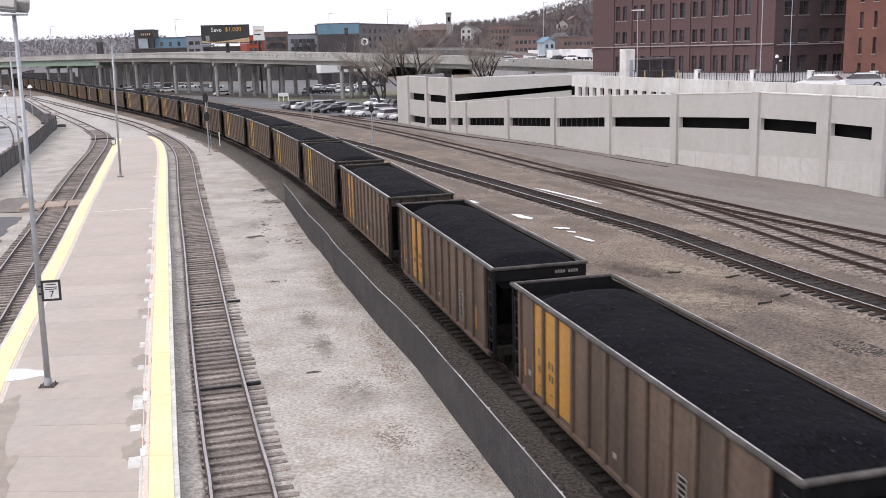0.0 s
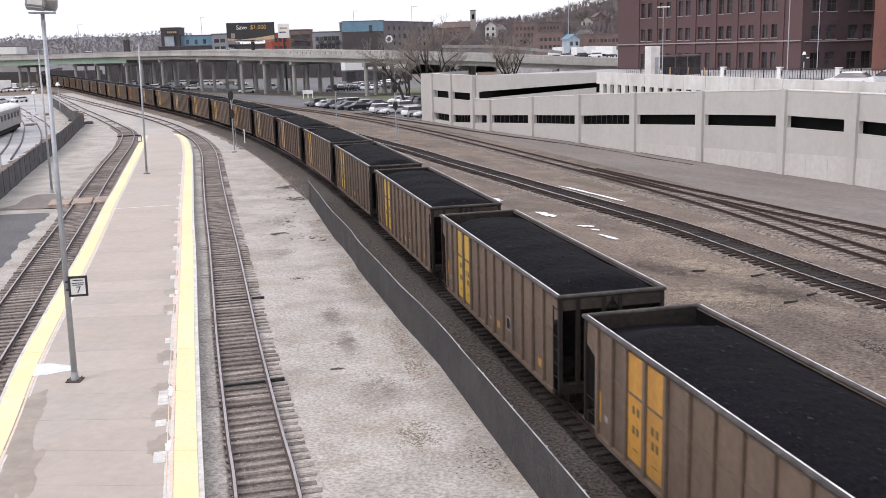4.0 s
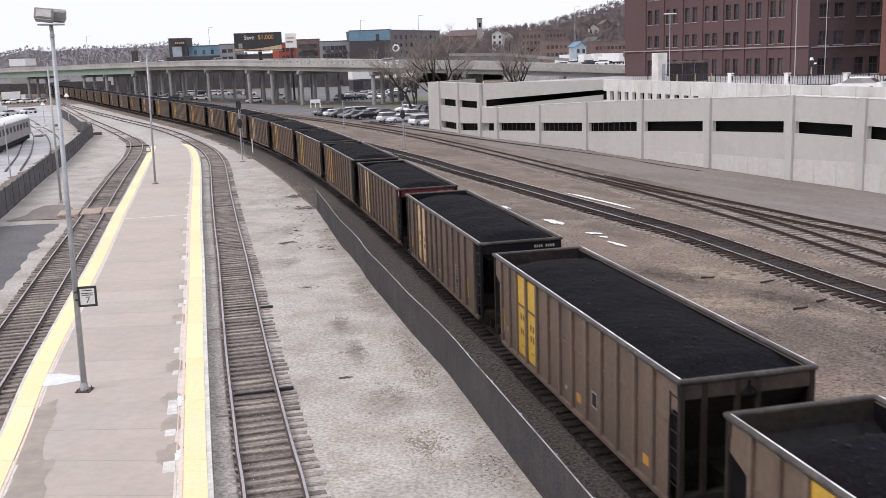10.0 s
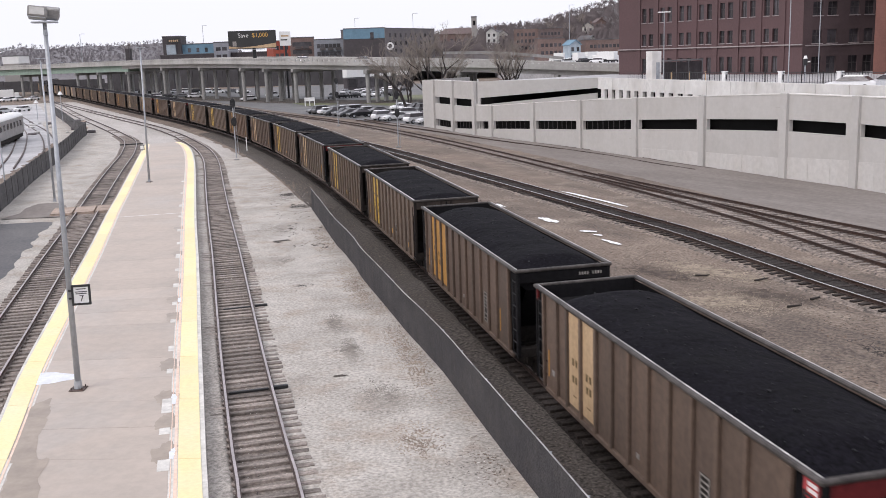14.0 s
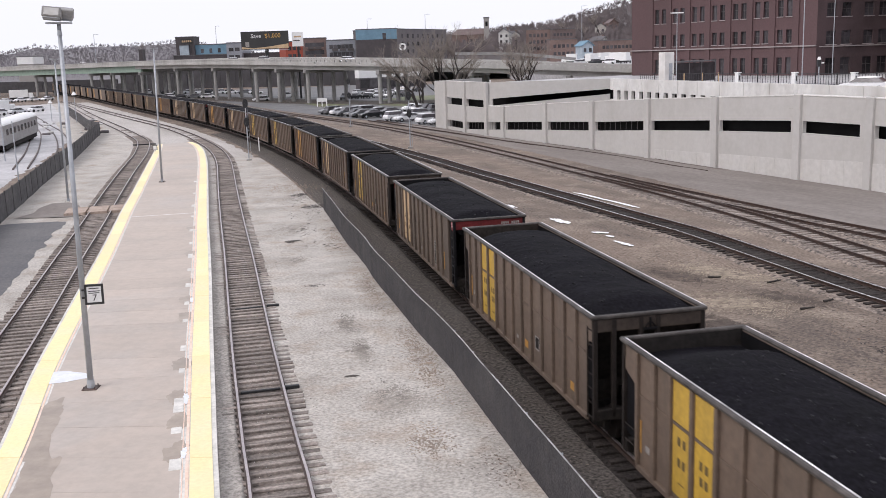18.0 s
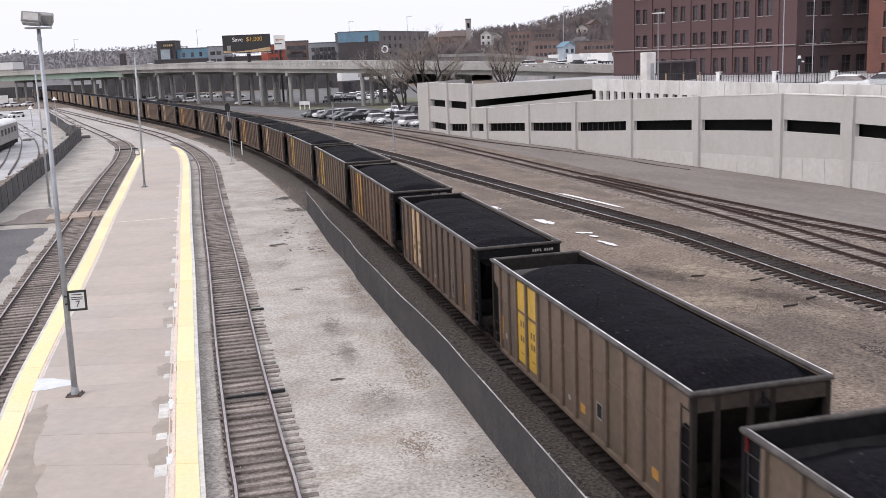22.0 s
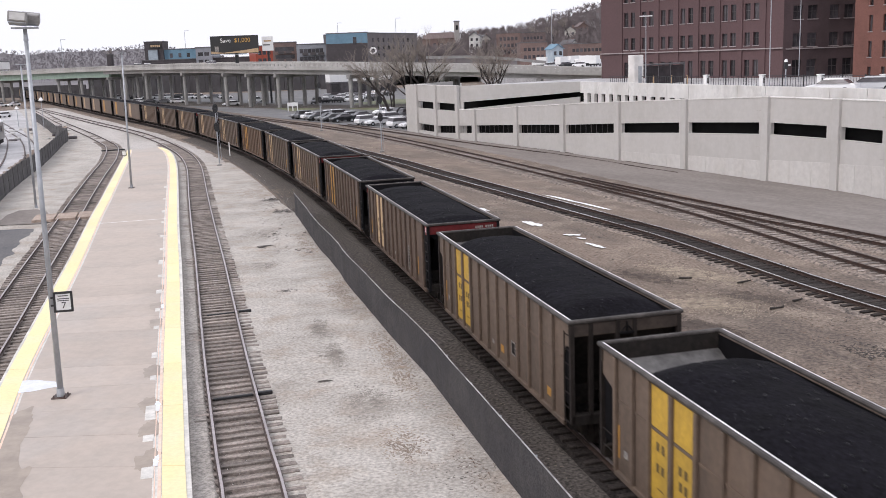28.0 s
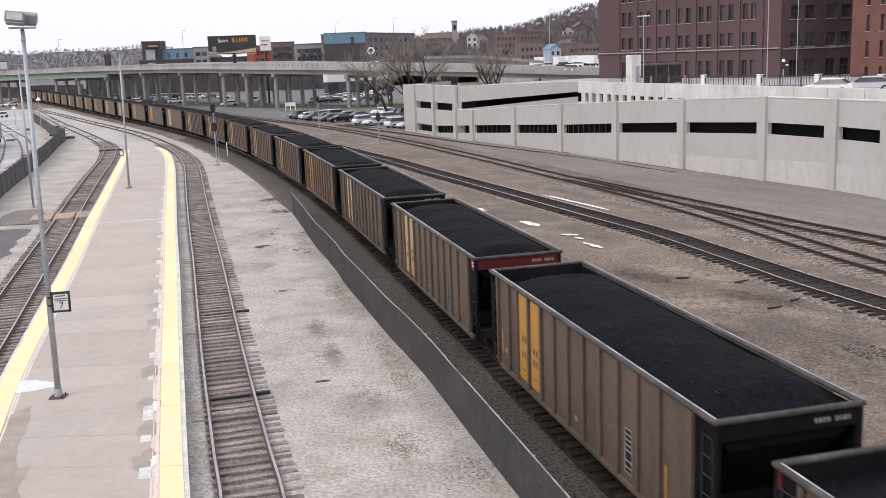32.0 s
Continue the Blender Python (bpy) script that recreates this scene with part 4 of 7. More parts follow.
def rail_signal(x, y, height, heads, turn, label):
    sig = empty("railway_signal", label, "railway signal", pose(x, y, GROUND_Z, 0, 0, turn), group="railway signals")
    part("foundation", boxed(-0.28, 0.28, -0.28, 0.28, -0.2, 0.2, bevel=0.04), M["pier"], sig)
    part("mast", tubed((0, 0, 0.3), (0, 0, height), 0.075, 0.06, 10), M["galv"], sig)
    part("ladder_rail", tubed((0.28, 0.12, 0.3), (0.16, 0.1, height - 0.3), 0.02, seg=6), M["galv"], sig)
    for k in range(9):
        z = 0.8 + k * (height - 1.6) / 8
        part("rung", tubed((0.0, 0.1, z), (0.27 - 0.1 * k / 8, 0.11, z), 0.015, seg=6), M["galv"], sig)
    for z in heads:
        disc = bmesh.new()
        n = 18
        pts = [(0.29 * math.cos(a * math.tau / n), 0.5 * math.sin(a * math.tau / n)) for a in range(n)]
        f = [disc.verts.new((u, -0.16, z + v)) for u, v in pts]
        b = [disc.verts.new((u, -0.10, z + v)) for u, v in pts]
        disc.faces.new(f)
        disc.faces.new(reversed(b))
        for i in range(n):
            disc.faces.new((f[i], b[i], b[(i + 1) % n], f[(i + 1) % n]))
        bmesh.ops.recalc_face_normals(disc, faces=disc.faces[:])
        head = part("backplate", disc, M["black_metal"], sig)
        part("housing", boxed(-0.2, 0.2, -0.1, 0.2, z - 0.42, z + 0.42, bevel=0.04), M["black_metal"], sig)
        for v in (-0.28, 0.0, 0.28):
            part("lens", tubed((0, -0.2, z + v), (0, -0.15, z + v), 0.11, seg=14), M["black_lens"], head)
            part("hood", tubed((0, -0.42, z + v + 0.07), (0, -0.15, z + v + 0.05), 0.14, 0.14, 10), M["black_metal"], head)


rail_signal(-21.3, 107, 6.6, (6.25, 4.25), 12, "two-headed railway signal mast beside the coal track")
rail_signal(-3.87, 115.5, 6.5, (6.15, 4.1), 4, "two-headed railway signal mast in brown ballast")
rail_signal(-14.5, 155, 7.6, (7.1, 4.9), 6, "two-headed railway signal mast near the parking lot")
post = empty("marker_post", "short white marker post in gravel", "post", pose(-22.1, 117.6, GROUND_Z))
part("shaft", boxed(-0.06, 0.06, -0.04, 0.04, 0, 1.75, bevel=0.015), M["white_paint"], post)

# ---- wet patches, pads and puddles ----
def blob(bm, x, y, z, rx, ry, turn, seed, n=44, rough=0.55):
    vs = []
    for i in range(n):
        a = i * math.tau / n
        c = Vector((math.cos(a), math.sin(a), seed * 3.7))
        r = 1 + rough * noise.noise(c * 1.3) + 0.6 * rough * noise.noise(c * 3.1) + 0.35 * rough * noise.noise(c * 7.0)
        blunt = math.copysign(abs(math.sin(a)) ** (0.45 if rx > 5 * ry else 1.0), math.sin(a))
        u, v = rx * r * math.cos(a), ry * r * blunt
        c, s = math.cos(turn), math.sin(turn)
        vs.append(bm.verts.new((x + u * c - v * s, y + u * s + v * c, z)))
    bm.faces.new(vs)


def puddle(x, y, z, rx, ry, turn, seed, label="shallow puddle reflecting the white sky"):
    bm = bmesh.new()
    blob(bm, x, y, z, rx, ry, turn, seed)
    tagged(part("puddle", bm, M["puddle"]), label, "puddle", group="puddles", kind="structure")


def stain(x, y, z, rx, ry, turn, seed, material, label):
    bm = bmesh.new()
    blob(bm, x, y, z, rx, ry, turn, seed)
    tagged(part("ground_stain", bm, material), label, "stain", kind="structure")


def on_platform(f, u):
    return along(EDGE_LEFT, f).lerp(along(EDGE_RIGHT, f), u)


def platform_at(y, u):
    f = min((k / 400 for k in range(401)), key=lambda q: abs(on_platform(q, u).y - y))
    return on_platform(f, u)


pad = 0
for y, u, w, l, wet in ((24.0, 0.815, 0.32, 0.75, 1), (26.6, 0.812, 0.3, 0.5, 1), (28.7, 0.816, 0.3, 1.3, 1), (32.0, 0.823, 0.2, 0.5, 1), (34.5, 0.823, 0.2, 0.7, 0), (38.5, 0.823, 0.22, 0.5, 1), (41.5, 0.823, 0.2, 0.6, 1),
                        (45, 0.823, 0.25, 0.8, 1), (48.5, 0.823, 0.2, 0.6, 0), (52, 0.823, 0.25, 1.2, 1), (56, 0.823, 0.2, 0.7, 0), (60.5, 0.823, 0.25, 0.8, 1), (66, 0.823, 0.2, 0.7, 0), (71, 0.823, 0.25, 1.0, 0), (78, 0.823, 0.22, 0.8, 0), (86, 0.823, 0.25, 0.9, 0)):
    p = platform_at(y, u)
    t = math.radians(103)
    pad += 1
    if wet:
        stain(p.x - 0.15, p.y + 0.7, 0.2045, 0.75, 0.32, t, pad, M["wet"], "damp brown patch on the platform concrete")
    slab = boxed(-l / 2, l / 2, -w / 2, w / 2, 0.15, 0.207, bevel=0.004)
    slab.transform(Matrix.Translation((p.x, p.y, 0)) @ Matrix.Rotation(t, 4, "Z"))
    tagged(part("repair_pad", slab, M["kerb"]), "pale concrete repair pad in the platform", "concrete pad", group="repair pads", kind="structure")
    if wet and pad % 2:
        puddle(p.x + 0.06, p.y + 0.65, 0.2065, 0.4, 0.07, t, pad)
# Puddle by the lamp: the glare's lens shape, cut from the mirror metal.
bm = bmesh.new()
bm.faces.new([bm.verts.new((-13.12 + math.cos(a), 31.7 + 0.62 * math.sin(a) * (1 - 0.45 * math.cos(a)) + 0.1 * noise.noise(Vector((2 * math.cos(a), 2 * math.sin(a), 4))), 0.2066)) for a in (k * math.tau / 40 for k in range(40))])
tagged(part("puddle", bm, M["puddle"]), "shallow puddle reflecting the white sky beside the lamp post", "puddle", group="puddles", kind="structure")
stain(-12.0, 27.4, 0.2045, 2.3, 0.42, math.radians(104), 7, M["wet"], "long damp stain along the platform edge")
stain(-10.75, 23.4, 0.2046, 1.8, 0.5, math.radians(104), 9, M["wet"], "long damp stain along the platform edge")
for x0, y0, x1, y1, w in ((9.8, 74.9, 12.85, 67.1, 0.24), (4.3, 69.6, 4.95, 67.8, 0.3), (6.9, 62.9, 7.75, 60.7, 0.42), (8.75, 57.6, 9.65, 57.15, 0.32), (9.35, 56.4, 9.8, 55.8, 0.2), (9.6, 54.6, 10.3, 52.9, 0.22)):
    bm = bmesh.new()
    blob(bm, (x0 + x1) / 2, (y0 + y1) / 2, GROUND_Z + 0.03, math.dist((x0, y0), (x1, y1)) / 2.1, w * 0.75, math.atan2(y1 - y0, x1 - x0), x0)
    bmesh.ops.recalc_face_normals(bm, faces=bm.faces[:])
    for f in bm.faces[:]:
        if f.normal.z < 0:
            f.normal_flip()
        top = bmesh.ops.inset_region(bm, faces=[f], thickness=0.02, depth=0.025)
    tagged(part("snow_patch", bm, M["snow"], smooth=True), "small patch of leftover white snow on brown dirt", "snow", group="snow patches", kind="structure")
for x, y, rx, ry, a, k in ((-3.46, 31.95, 0.26, 0.1, 0.3, 1), (-9.1, 57.7, 0.35, 0.2, 0.3, 5)):
    stain(x, y, GROUND_Z + 0.118, rx, ry, a, k, M["verge"], "small dark hole in the pale gravel")
def scatter(name, label, material, count, seed, lo, hi, near, far, z, size, patchy=0.0):
    """Loose chips, stones and scraps strewn between two offsets from the coal track, each a small wedge."""
    r = random.Random(seed)
    verts, faces = [], []
    for _ in range(count):
        s = near + (far - near) * r.random() ** 1.3
        p, q = line_at(s), line_at(s + 1)
        d = (q - p).normalized()
        c = p + Vector((d.y, -d.x, 0)) * r.uniform(lo, hi)
        if patchy and patchy * (noise.noise(c * 0.22) + 0.5 * noise.noise(c * 0.7)) < r.uniform(-0.45, 0.35):
            continue
        a, half, wide, up = r.uniform(0, math.tau), size * r.uniform(0.4, 1.6), size * r.uniform(0.15, 0.5), size * r.uniform(0.1, 0.4)
        u, v = Vector((math.cos(a), math.sin(a), 0)) * half, Vector((-math.sin(a), math.cos(a), 0)) * wide
        c.z = z
        top = c + Vector((0, 0, up))
        n = len(verts)
        verts += [c - u - v, c + u - v, c + u + v, c - u + v, top - u * 0.8, top + u * 0.7]
        faces += [(n, n + 1, n + 5, n + 4), (n + 3, n + 4, n + 5, n + 2), (n, n + 4, n + 3), (n + 1, n + 2, n + 5)]
    me = bpy.data.meshes.new(name)
    me.from_pydata([tuple(v) for v in verts], [], faces)
    tagged(put(name, me, material), label, "debris", kind="stuff")


M["chip_pale"] = mat("pale_wood_chip", (0.26, 0.212, 0.168), vary=0.3, scale=3, stain=0.3, bump=0)
M["chip_brown"] = mat("brown_wood_chip", (0.165, 0.112, 0.08), vary=0.3, scale=3, stain=0.3, bump=0)
M["chip_dark"] = mat("dark_stone_chip", (0.06, 0.052, 0.048), vary=0.3, scale=3, stain=0.3, bump=0)
scatter("chips", "pale dry wood chips and stones on brown dirt", M["chip_pale"], 12000, 12, 2.7, 16.0, -6, 95, GROUND_Z + 0.002, 0.036, 1.6)
scatter("chips", "brown dry twigs and bark strewn over dirt", M["chip_brown"], 9000, 13, 2.7, 16.0, -6, 95, GROUND_Z + 0.002, 0.042, -1.0)
scatter("chips", "dark stones and soil clods on brown dirt", M["chip_dark"], 5000, 14, 2.7, 16.0, -6, 95, GROUND_Z + 0.002, 0.045, -1.8)


def smudge(label, material, seed, spots, base=None):
    """Darker grit lying in loose patches on the pale gravel, thinning out towards their rims."""
    r = random.Random(seed)
    verts, faces = [], []
    for x, y, rx, ry, turn, count in spots:
        for _ in range(count):
            u, v = r.gauss(0, 0.5) * rx, r.gauss(0, 0.5) * ry
            c, t = math.cos(turn), math.sin(turn)
            q = Vector((x + u * c - v * t, y + u * t + v * c, 0))
            if noise.noise(q * 1.7) + 0.5 * noise.noise(q * 4.1) < r.uniform(-0.6, 0.2):
                continue
            q.z = GROUND_Z + 0.093 + 0.05 * noise.noise(q * 0.35) if base is None else base
            a, w = r.uniform(0, math.tau), r.uniform(0.012, 0.034)
            e, f = Vector((math.cos(a), math.sin(a), 0)) * w, Vector((-math.sin(a), math.cos(a), 0)) * w * 0.6
            n = len(verts)
            verts += [q - e - f, q + e - f, q + e + f, q - e + f, q + Vector((0, 0, w * 0.7))]
            faces += [(n, n + 1, n + 4), (n + 1, n + 2, n + 4), (n + 2, n + 3, n + 4), (n + 3, n, n + 4)]
    me = bpy.data.meshes.new("grit")
    me.from_pydata([tuple(v) for v in verts], [], faces)
    tagged(put("grit", me, material), label, "debris", kind="stuff")


M["grit_dark"] = mat("damp_dark_grit", (0.285, 0.26, 0.232), vary=0.3, scale=3, stain=0.3, bump=0)
M["grit_brown"] = mat("brown_soil_grit", (0.285, 0.225, 0.175), vary=0.3, scale=3, stain=0.3, bump=0)
LEAN = math.radians(11)
smudge("trodden patches of dark grit in pale gravel", M["grit_dark"], 21, ((-4.15, 38.8, 0.42, 1.3, LEAN, 1900), (-3.3, 35.0, 0.42, 1.6, LEAN, 1900), (-1.75, 29.6, 0.9, 1.5, LEAN, 2600), (-10.0, 61.8, 1.3, 1.5, LEAN, 2600), (-11.6, 75.5, 1.6, 1.8, LEAN, 1500), (-8.4, 52.0, 0.9, 1.6, LEAN, 1200)))
smudge("brown soil washed over the pale gravel", M["grit_brown"], 22, ((-13.4, 82.5, 2.6, 5.0, LEAN, 3000), (-3.6, 45.0, 0.8, 4.5, LEAN, 2600), (-1.1, 34.0, 0.55, 4.0, LEAN, 2600), (-0.7, 26.0, 0.7, 1.4, LEAN, 1200), (-6.6, 57.5, 0.9, 5.0, LEAN, 1800)))
scatter("grit", "brown dirt and bark along the foot of the fence", M["chip_brown"], 1600, 23, -4.5, -3.75, -6, 46, GROUND_Z + 0.085, 0.028)
scatter("pebbles", "small dark pebbles in the pale gravel", M["chip_dark"], 1600, 15, -11.0, -3.0, -8, 75, GROUND_Z + 0.085, 0.028)
scatter("pebbles", "pale stones in the gravel lot", M["kerb"], 2600, 16, -11.0, -3.0, -8, 75, GROUND_Z + 0.085, 0.03)
scatter("pebbles", "dirt and dark stones at the edge of the pale gravel", M["verge"], 900, 19, -5.6, -3.8, -8, 60, GROUND_Z + 0.08, 0.03)
scatter("debris", "dark soil and rotten wood in the gravel", M["chip_dark"], 110, 20, -6.6, -4.0, 30, 50, GROUND_Z + 0.09, 0.09)
scatter("pebbles", "pale stones spilled beside the coal track", M["chip_pale"], 1500, 17, -4.2, -1.9, -8, 60, GROUND_Z + 0.1, 0.03)

M["rotten_wood"] = mat("dark_rotten_wood", (0.03, 0.024, 0.02), vary=0.3, scale=8, stain=0.3, bump=0.2)
for x, y, turn, length in ((15.0, 43.7, 20, 0.8), (14.75, 38.9, 0, 0.6), (12.55, 44.9, -25, 0.6), (16.05, 40.0, 15, 0.5)):
    stick = empty("fallen_branch", "dark rotten branch lying on brown dirt", "branch", pose(x, y, GROUND_Z + 0.05, 0, 0, turn), group="fallen branches")
    part("stem", tubed((-length / 2, 0, 0), (length / 2, 0.06, 0.03), 0.055, 0.03, 7), M["rotten_wood"], stick)
    part("twig", tubed((0.1, 0.02, 0.02), (0.35, 0.2, 0.06), 0.025, 0.012, 5), M["rotten_wood"], stick)
smudge("dark rotten leaves and soil on pale gravel", M["chip_dark"], 43, ((-11.6, 77.8, 0.8, 1.2, LEAN, 1500), (-9.7, 71.4, 0.8, 0.9, LEAN, 1500), (-9.4, 57.4, 0.3, 0.4, LEAN, 320), (-6.4, 45.8, 0.5, 0.25, LEAN, 200)))
M["straw"] = mat("flattened_dry_straw", (0.36, 0.30, 0.235), vary=0.3, scale=3, stain=0.3, bump=0)
M["damp_soil"] = mat("damp_brown_soil", (0.12, 0.095, 0.08), vary=0.3, scale=3, stain=0.3, bump=0)
smudge("flattened dry straw on brown dirt", M["straw"], 41, ((5.9, 37.5, 0.9, 4.0, 0.3, 7800), (8.6, 43.5, 1.3, 3.5, 0.5, 7800), (12.2, 40.5, 1.6, 2.6, 0.9, 7800), (13.2, 46.0, 1.2, 3.0, 0.6, 6600), (9.5, 34.0, 1.2, 3.0, 0.5, 7200)), GROUND_Z + 0.012)
smudge("damp darker soil between straw and gravel", M["damp_soil"], 42, ((7.4, 40.0, 0.7, 2.6, 0.4, 4500), (11.0, 45.8, 0.9, 2.2, 0.6, 4500), (14.6, 40.8, 0.8, 1.8, 0.7, 3600), (10.8, 37.2, 0.8, 2.2, 0.6, 4500)), GROUND_Z + 0.014)
scatter("clods", "patch of dark turned soil in dry dirt", M["chip_dark"], 420, 31, 11.2, 12.7, 5, 7.6, GROUND_Z + 0.004, 0.06, 2.5)
scatter("clods", "patch of dark turned soil in dry dirt", M["chip_dark"], 300, 32, 11.3, 12.6, 2.4, 4.6, GROUND_Z + 0.004, 0.06, 2.5)
# cross planks of the platform track, where cables pass under
for x, y, turn in ((-6.3, 30.66, 15), (-8.75, 41.65, 17)):
    pl = empty("cable_trough", "black rubber cable trough lying across the rails", "cable trough", pose(x, y, 0, 0, 0, turn))
    part("cover", boxed(-0.62, 0.66, -0.045, 0.045, -0.2, -0.11, bevel=0.02), M["black_metal"], pl)
    part("end_piece", boxed(0.75, 1.3, -0.06, 0.06, -0.2, -0.08, bevel=0.02), M["black_metal"], pl)
# timber crossing over the siding
cross = empty("track_crossing", "pale timber panel crossing over the siding rails", "crossing", Matrix.Translation((-26.0, 72.6, 0)) @ Matrix.Rotation(math.radians(14), 4, "Z"), kind="structure")
for x0, x1 in ((-2.3, -0.82), (-0.69, 0.69), (0.82, 2.2)):
    for k in range(5):
        part("plank", boxed(x0, x1, -1.5 + k * 0.6 + 0.01, -0.92 + k * 0.6, -0.2, 0.005, bevel=0.012), M["timber"], cross)
hut = boxed(-1.5, 1.5, -0.12, 0.12, -0.2, -0.02, bevel=0.02)
hut.transform(Matrix.Translation((-40.2, 132, 0)) @ Matrix.Rotation(math.radians(15), 4, "Z"))
tagged(part("cable_trough", hut, M["black_metal"]), "black rubber cable trough across the siding", "cable trough")

# ---- left yard: asphalt, road, mesh fence, coach ----
uneven_band("asphalt_yard", offset(cut(SIDING_LINE, 12, 70.5), -9.0), offset(cut(SIDING_LINE, 12, 70.5), -1.95), GROUND_Z + 0.10, M["yard_asphalt"], "worn dark asphalt yard beside the siding", "pavement", rough_edge=0.35)
bm = bmesh.new()
bm.faces.new([bm.verts.new((x, y, GROUND_Z + 0.135)) for x, y in ((-26.7, 70.2), (-27.6, 73.6), (-28.8, 76.2), (-30.2, 77.8), (-31.4, 77.5), (-31.5, 75.2), (-30.9, 72.6), (-31.3, 70.0))])
tagged(part("asphalt_pad", bm, M["apron"]), "worn grey-brown paved pad beside the siding crossing", "pavement", kind="structure")
uneven_band("road_yard", smooth_path([(-120, 40), (-108, 90), (-105, 140), (-110, 200), (-140, 290)]), smooth_path([(-33.5, 68), (-36.3, 80), (-40.6, 96), (-45.6, 116.6), (-55, 149), (-60, 162), (-80, 215), (-112, 290)]), GROUND_Z + 0.03, M["road"],
            "wide wet grey yard road beyond the mesh fence", "road")
SIDE_FENCE = smooth_path([(-24, 40), (-28.5, 57), (-31.8, 69.3), (-34.5, 79.7), (-38.8, 96.0), (-43.8, 116.6), (-52.3, 148.0), (-54.5, 156.5), (-58, 162), (-70, 190), (-84, 222)], 3.0)
side_fence = empty("yard_fence", "dark mesh yard fence on steel posts", "fence")
for i, (a, b) in enumerate(zip(SIDE_FENCE, SIDE_FENCE[1:])):
    part("post", tubed((a.x, a.y, GROUND_Z), (a.x, a.y, 1.75), 0.05, seg=6), M["black_metal"], side_fence)
    d = (b - a)
    for z in (0.05, 0.9, 1.65):
        part("bar", tubed((a.x, a.y, z), (b.x, b.y, z), 0.025, seg=5), M["black_metal"], side_fence)
    nrm = Vector((d.y, -d.x, 0)).normalized() * 0.015
    bm = bmesh.new()
    q = [bm.verts.new(v + Vector((0, 0, z))) for v, z in ((a + nrm, GROUND_Z + 0.05), (b + nrm, GROUND_Z + 0.05), (b + nrm, 1.68), (a + nrm, 1.68), (a - nrm, GROUND_Z + 0.05), (b - nrm, GROUND_Z + 0.05), (b - nrm, 1.68), (a - nrm, 1.68))]
    for f in ((0, 1, 2, 3), (7, 6, 5, 4), (3, 2, 6, 7), (0, 3, 7, 4), (1, 5, 6, 2)):
        bm.faces.new([q[i] for i in f])
    part("mesh_panel", bm, M["yard_mesh"], side_fence)
M["coach"] = mat("grey_coach_metal", (0.42, 0.41, 0.41), rough=0.4, metal=0.3, vary=0.1, scale=2, stain=0.25, stain_scale=0.8, bump=0.03, tint=(0.26, 0.25, 0.25))
coach_m = Matrix.Translation((-61.2, 139.5, GROUND_Z)) @ Matrix.Rotation(math.atan2(25, -5.9), 4, "Z")
coach = empty("rail_coach", "silver-grey railway coach with a white roof parked in the yard", "railway coach", coach_m)
bm = bmesh.new()
box(bm, -13, 13.5, -1.5, 1.5, 1.0, 3.6, bevel=0.12)
part("body", bm, M["coach"], coach)
bm = bmesh.new()
sec = [(1.5 * math.cos(a * math.pi / 10), 3.55 + 0.6 * math.sin(a * math.pi / 10)) for a in range(11)]
sweep(bm, [Vector((-13, 0, 0)), Vector((0, 0, 0)), Vector((13.5, 0, 0))], sec)
part("roof", bm, M["white_paint"], coach)
for k in range(9):
    for y in (-1.51, 1.5):
        part("window", boxed(-11.5 + k * 2.7, -10.0 + k * 2.7, y, y + 0.02, 2.2, 3.0), M["glass"], coach)
part("skirt", boxed(-12, 12.5, -1.4, 1.4, 0.45, 1.0), M["under"] , coach)
for x in (-9.5, 9.5):
    part("bogie", boxed(x - 1.4, x + 1.4, -1.2, 1.2, 0.2, 0.8, bevel=0.1), M["under"], coach)
for x, y, h in ((-52.0, 116, 7.5), (-70.5, 190, 5.6), (-79.2, 200, 3.8), (-40.2, 92, 6.0)):
    pole = empty("yard_lamp", "thin steel yard pole with a white conical lamp shade", "lamp post", pose(x, y, GROUND_Z), group="yard poles")
    part("shaft", tubed((0, 0, 0), (0, 0, h), 0.075, 0.05, 8), M["galv"], pole)
    part("shade", tubed((0, 0, h - 0.15), (0, 0, h + 0.45), 0.5, 0.12, 12), M["white_paint"], pole, "white conical lamp shade") if x < -60 else None

# ---- cars ----
CAR_PAINTS = [mat("car_paint_" + n, c, rough=0.3, vary=0.03, stain=0.05, bump=0, metal=0.2, local=True, each=0.1) for n, c in
              (("white", (0.86, 0.86, 0.87)), ("silver", (0.60, 0.61, 0.63)), ("grey", (0.16, 0.165, 0.175)), ("black", (0.022, 0.023, 0.026)), ("red", (0.22, 0.02, 0.025)), ("blue", (0.04, 0.07, 0.16)))]
PAINT_WORDS = ("white", "silver", "grey", "black", "dark red", "blue")
M["tyre"] = mat("black_rubber", (0.02, 0.02, 0.02), rough=0.85, vary=0.1, bump=0)
car_meshes = {}


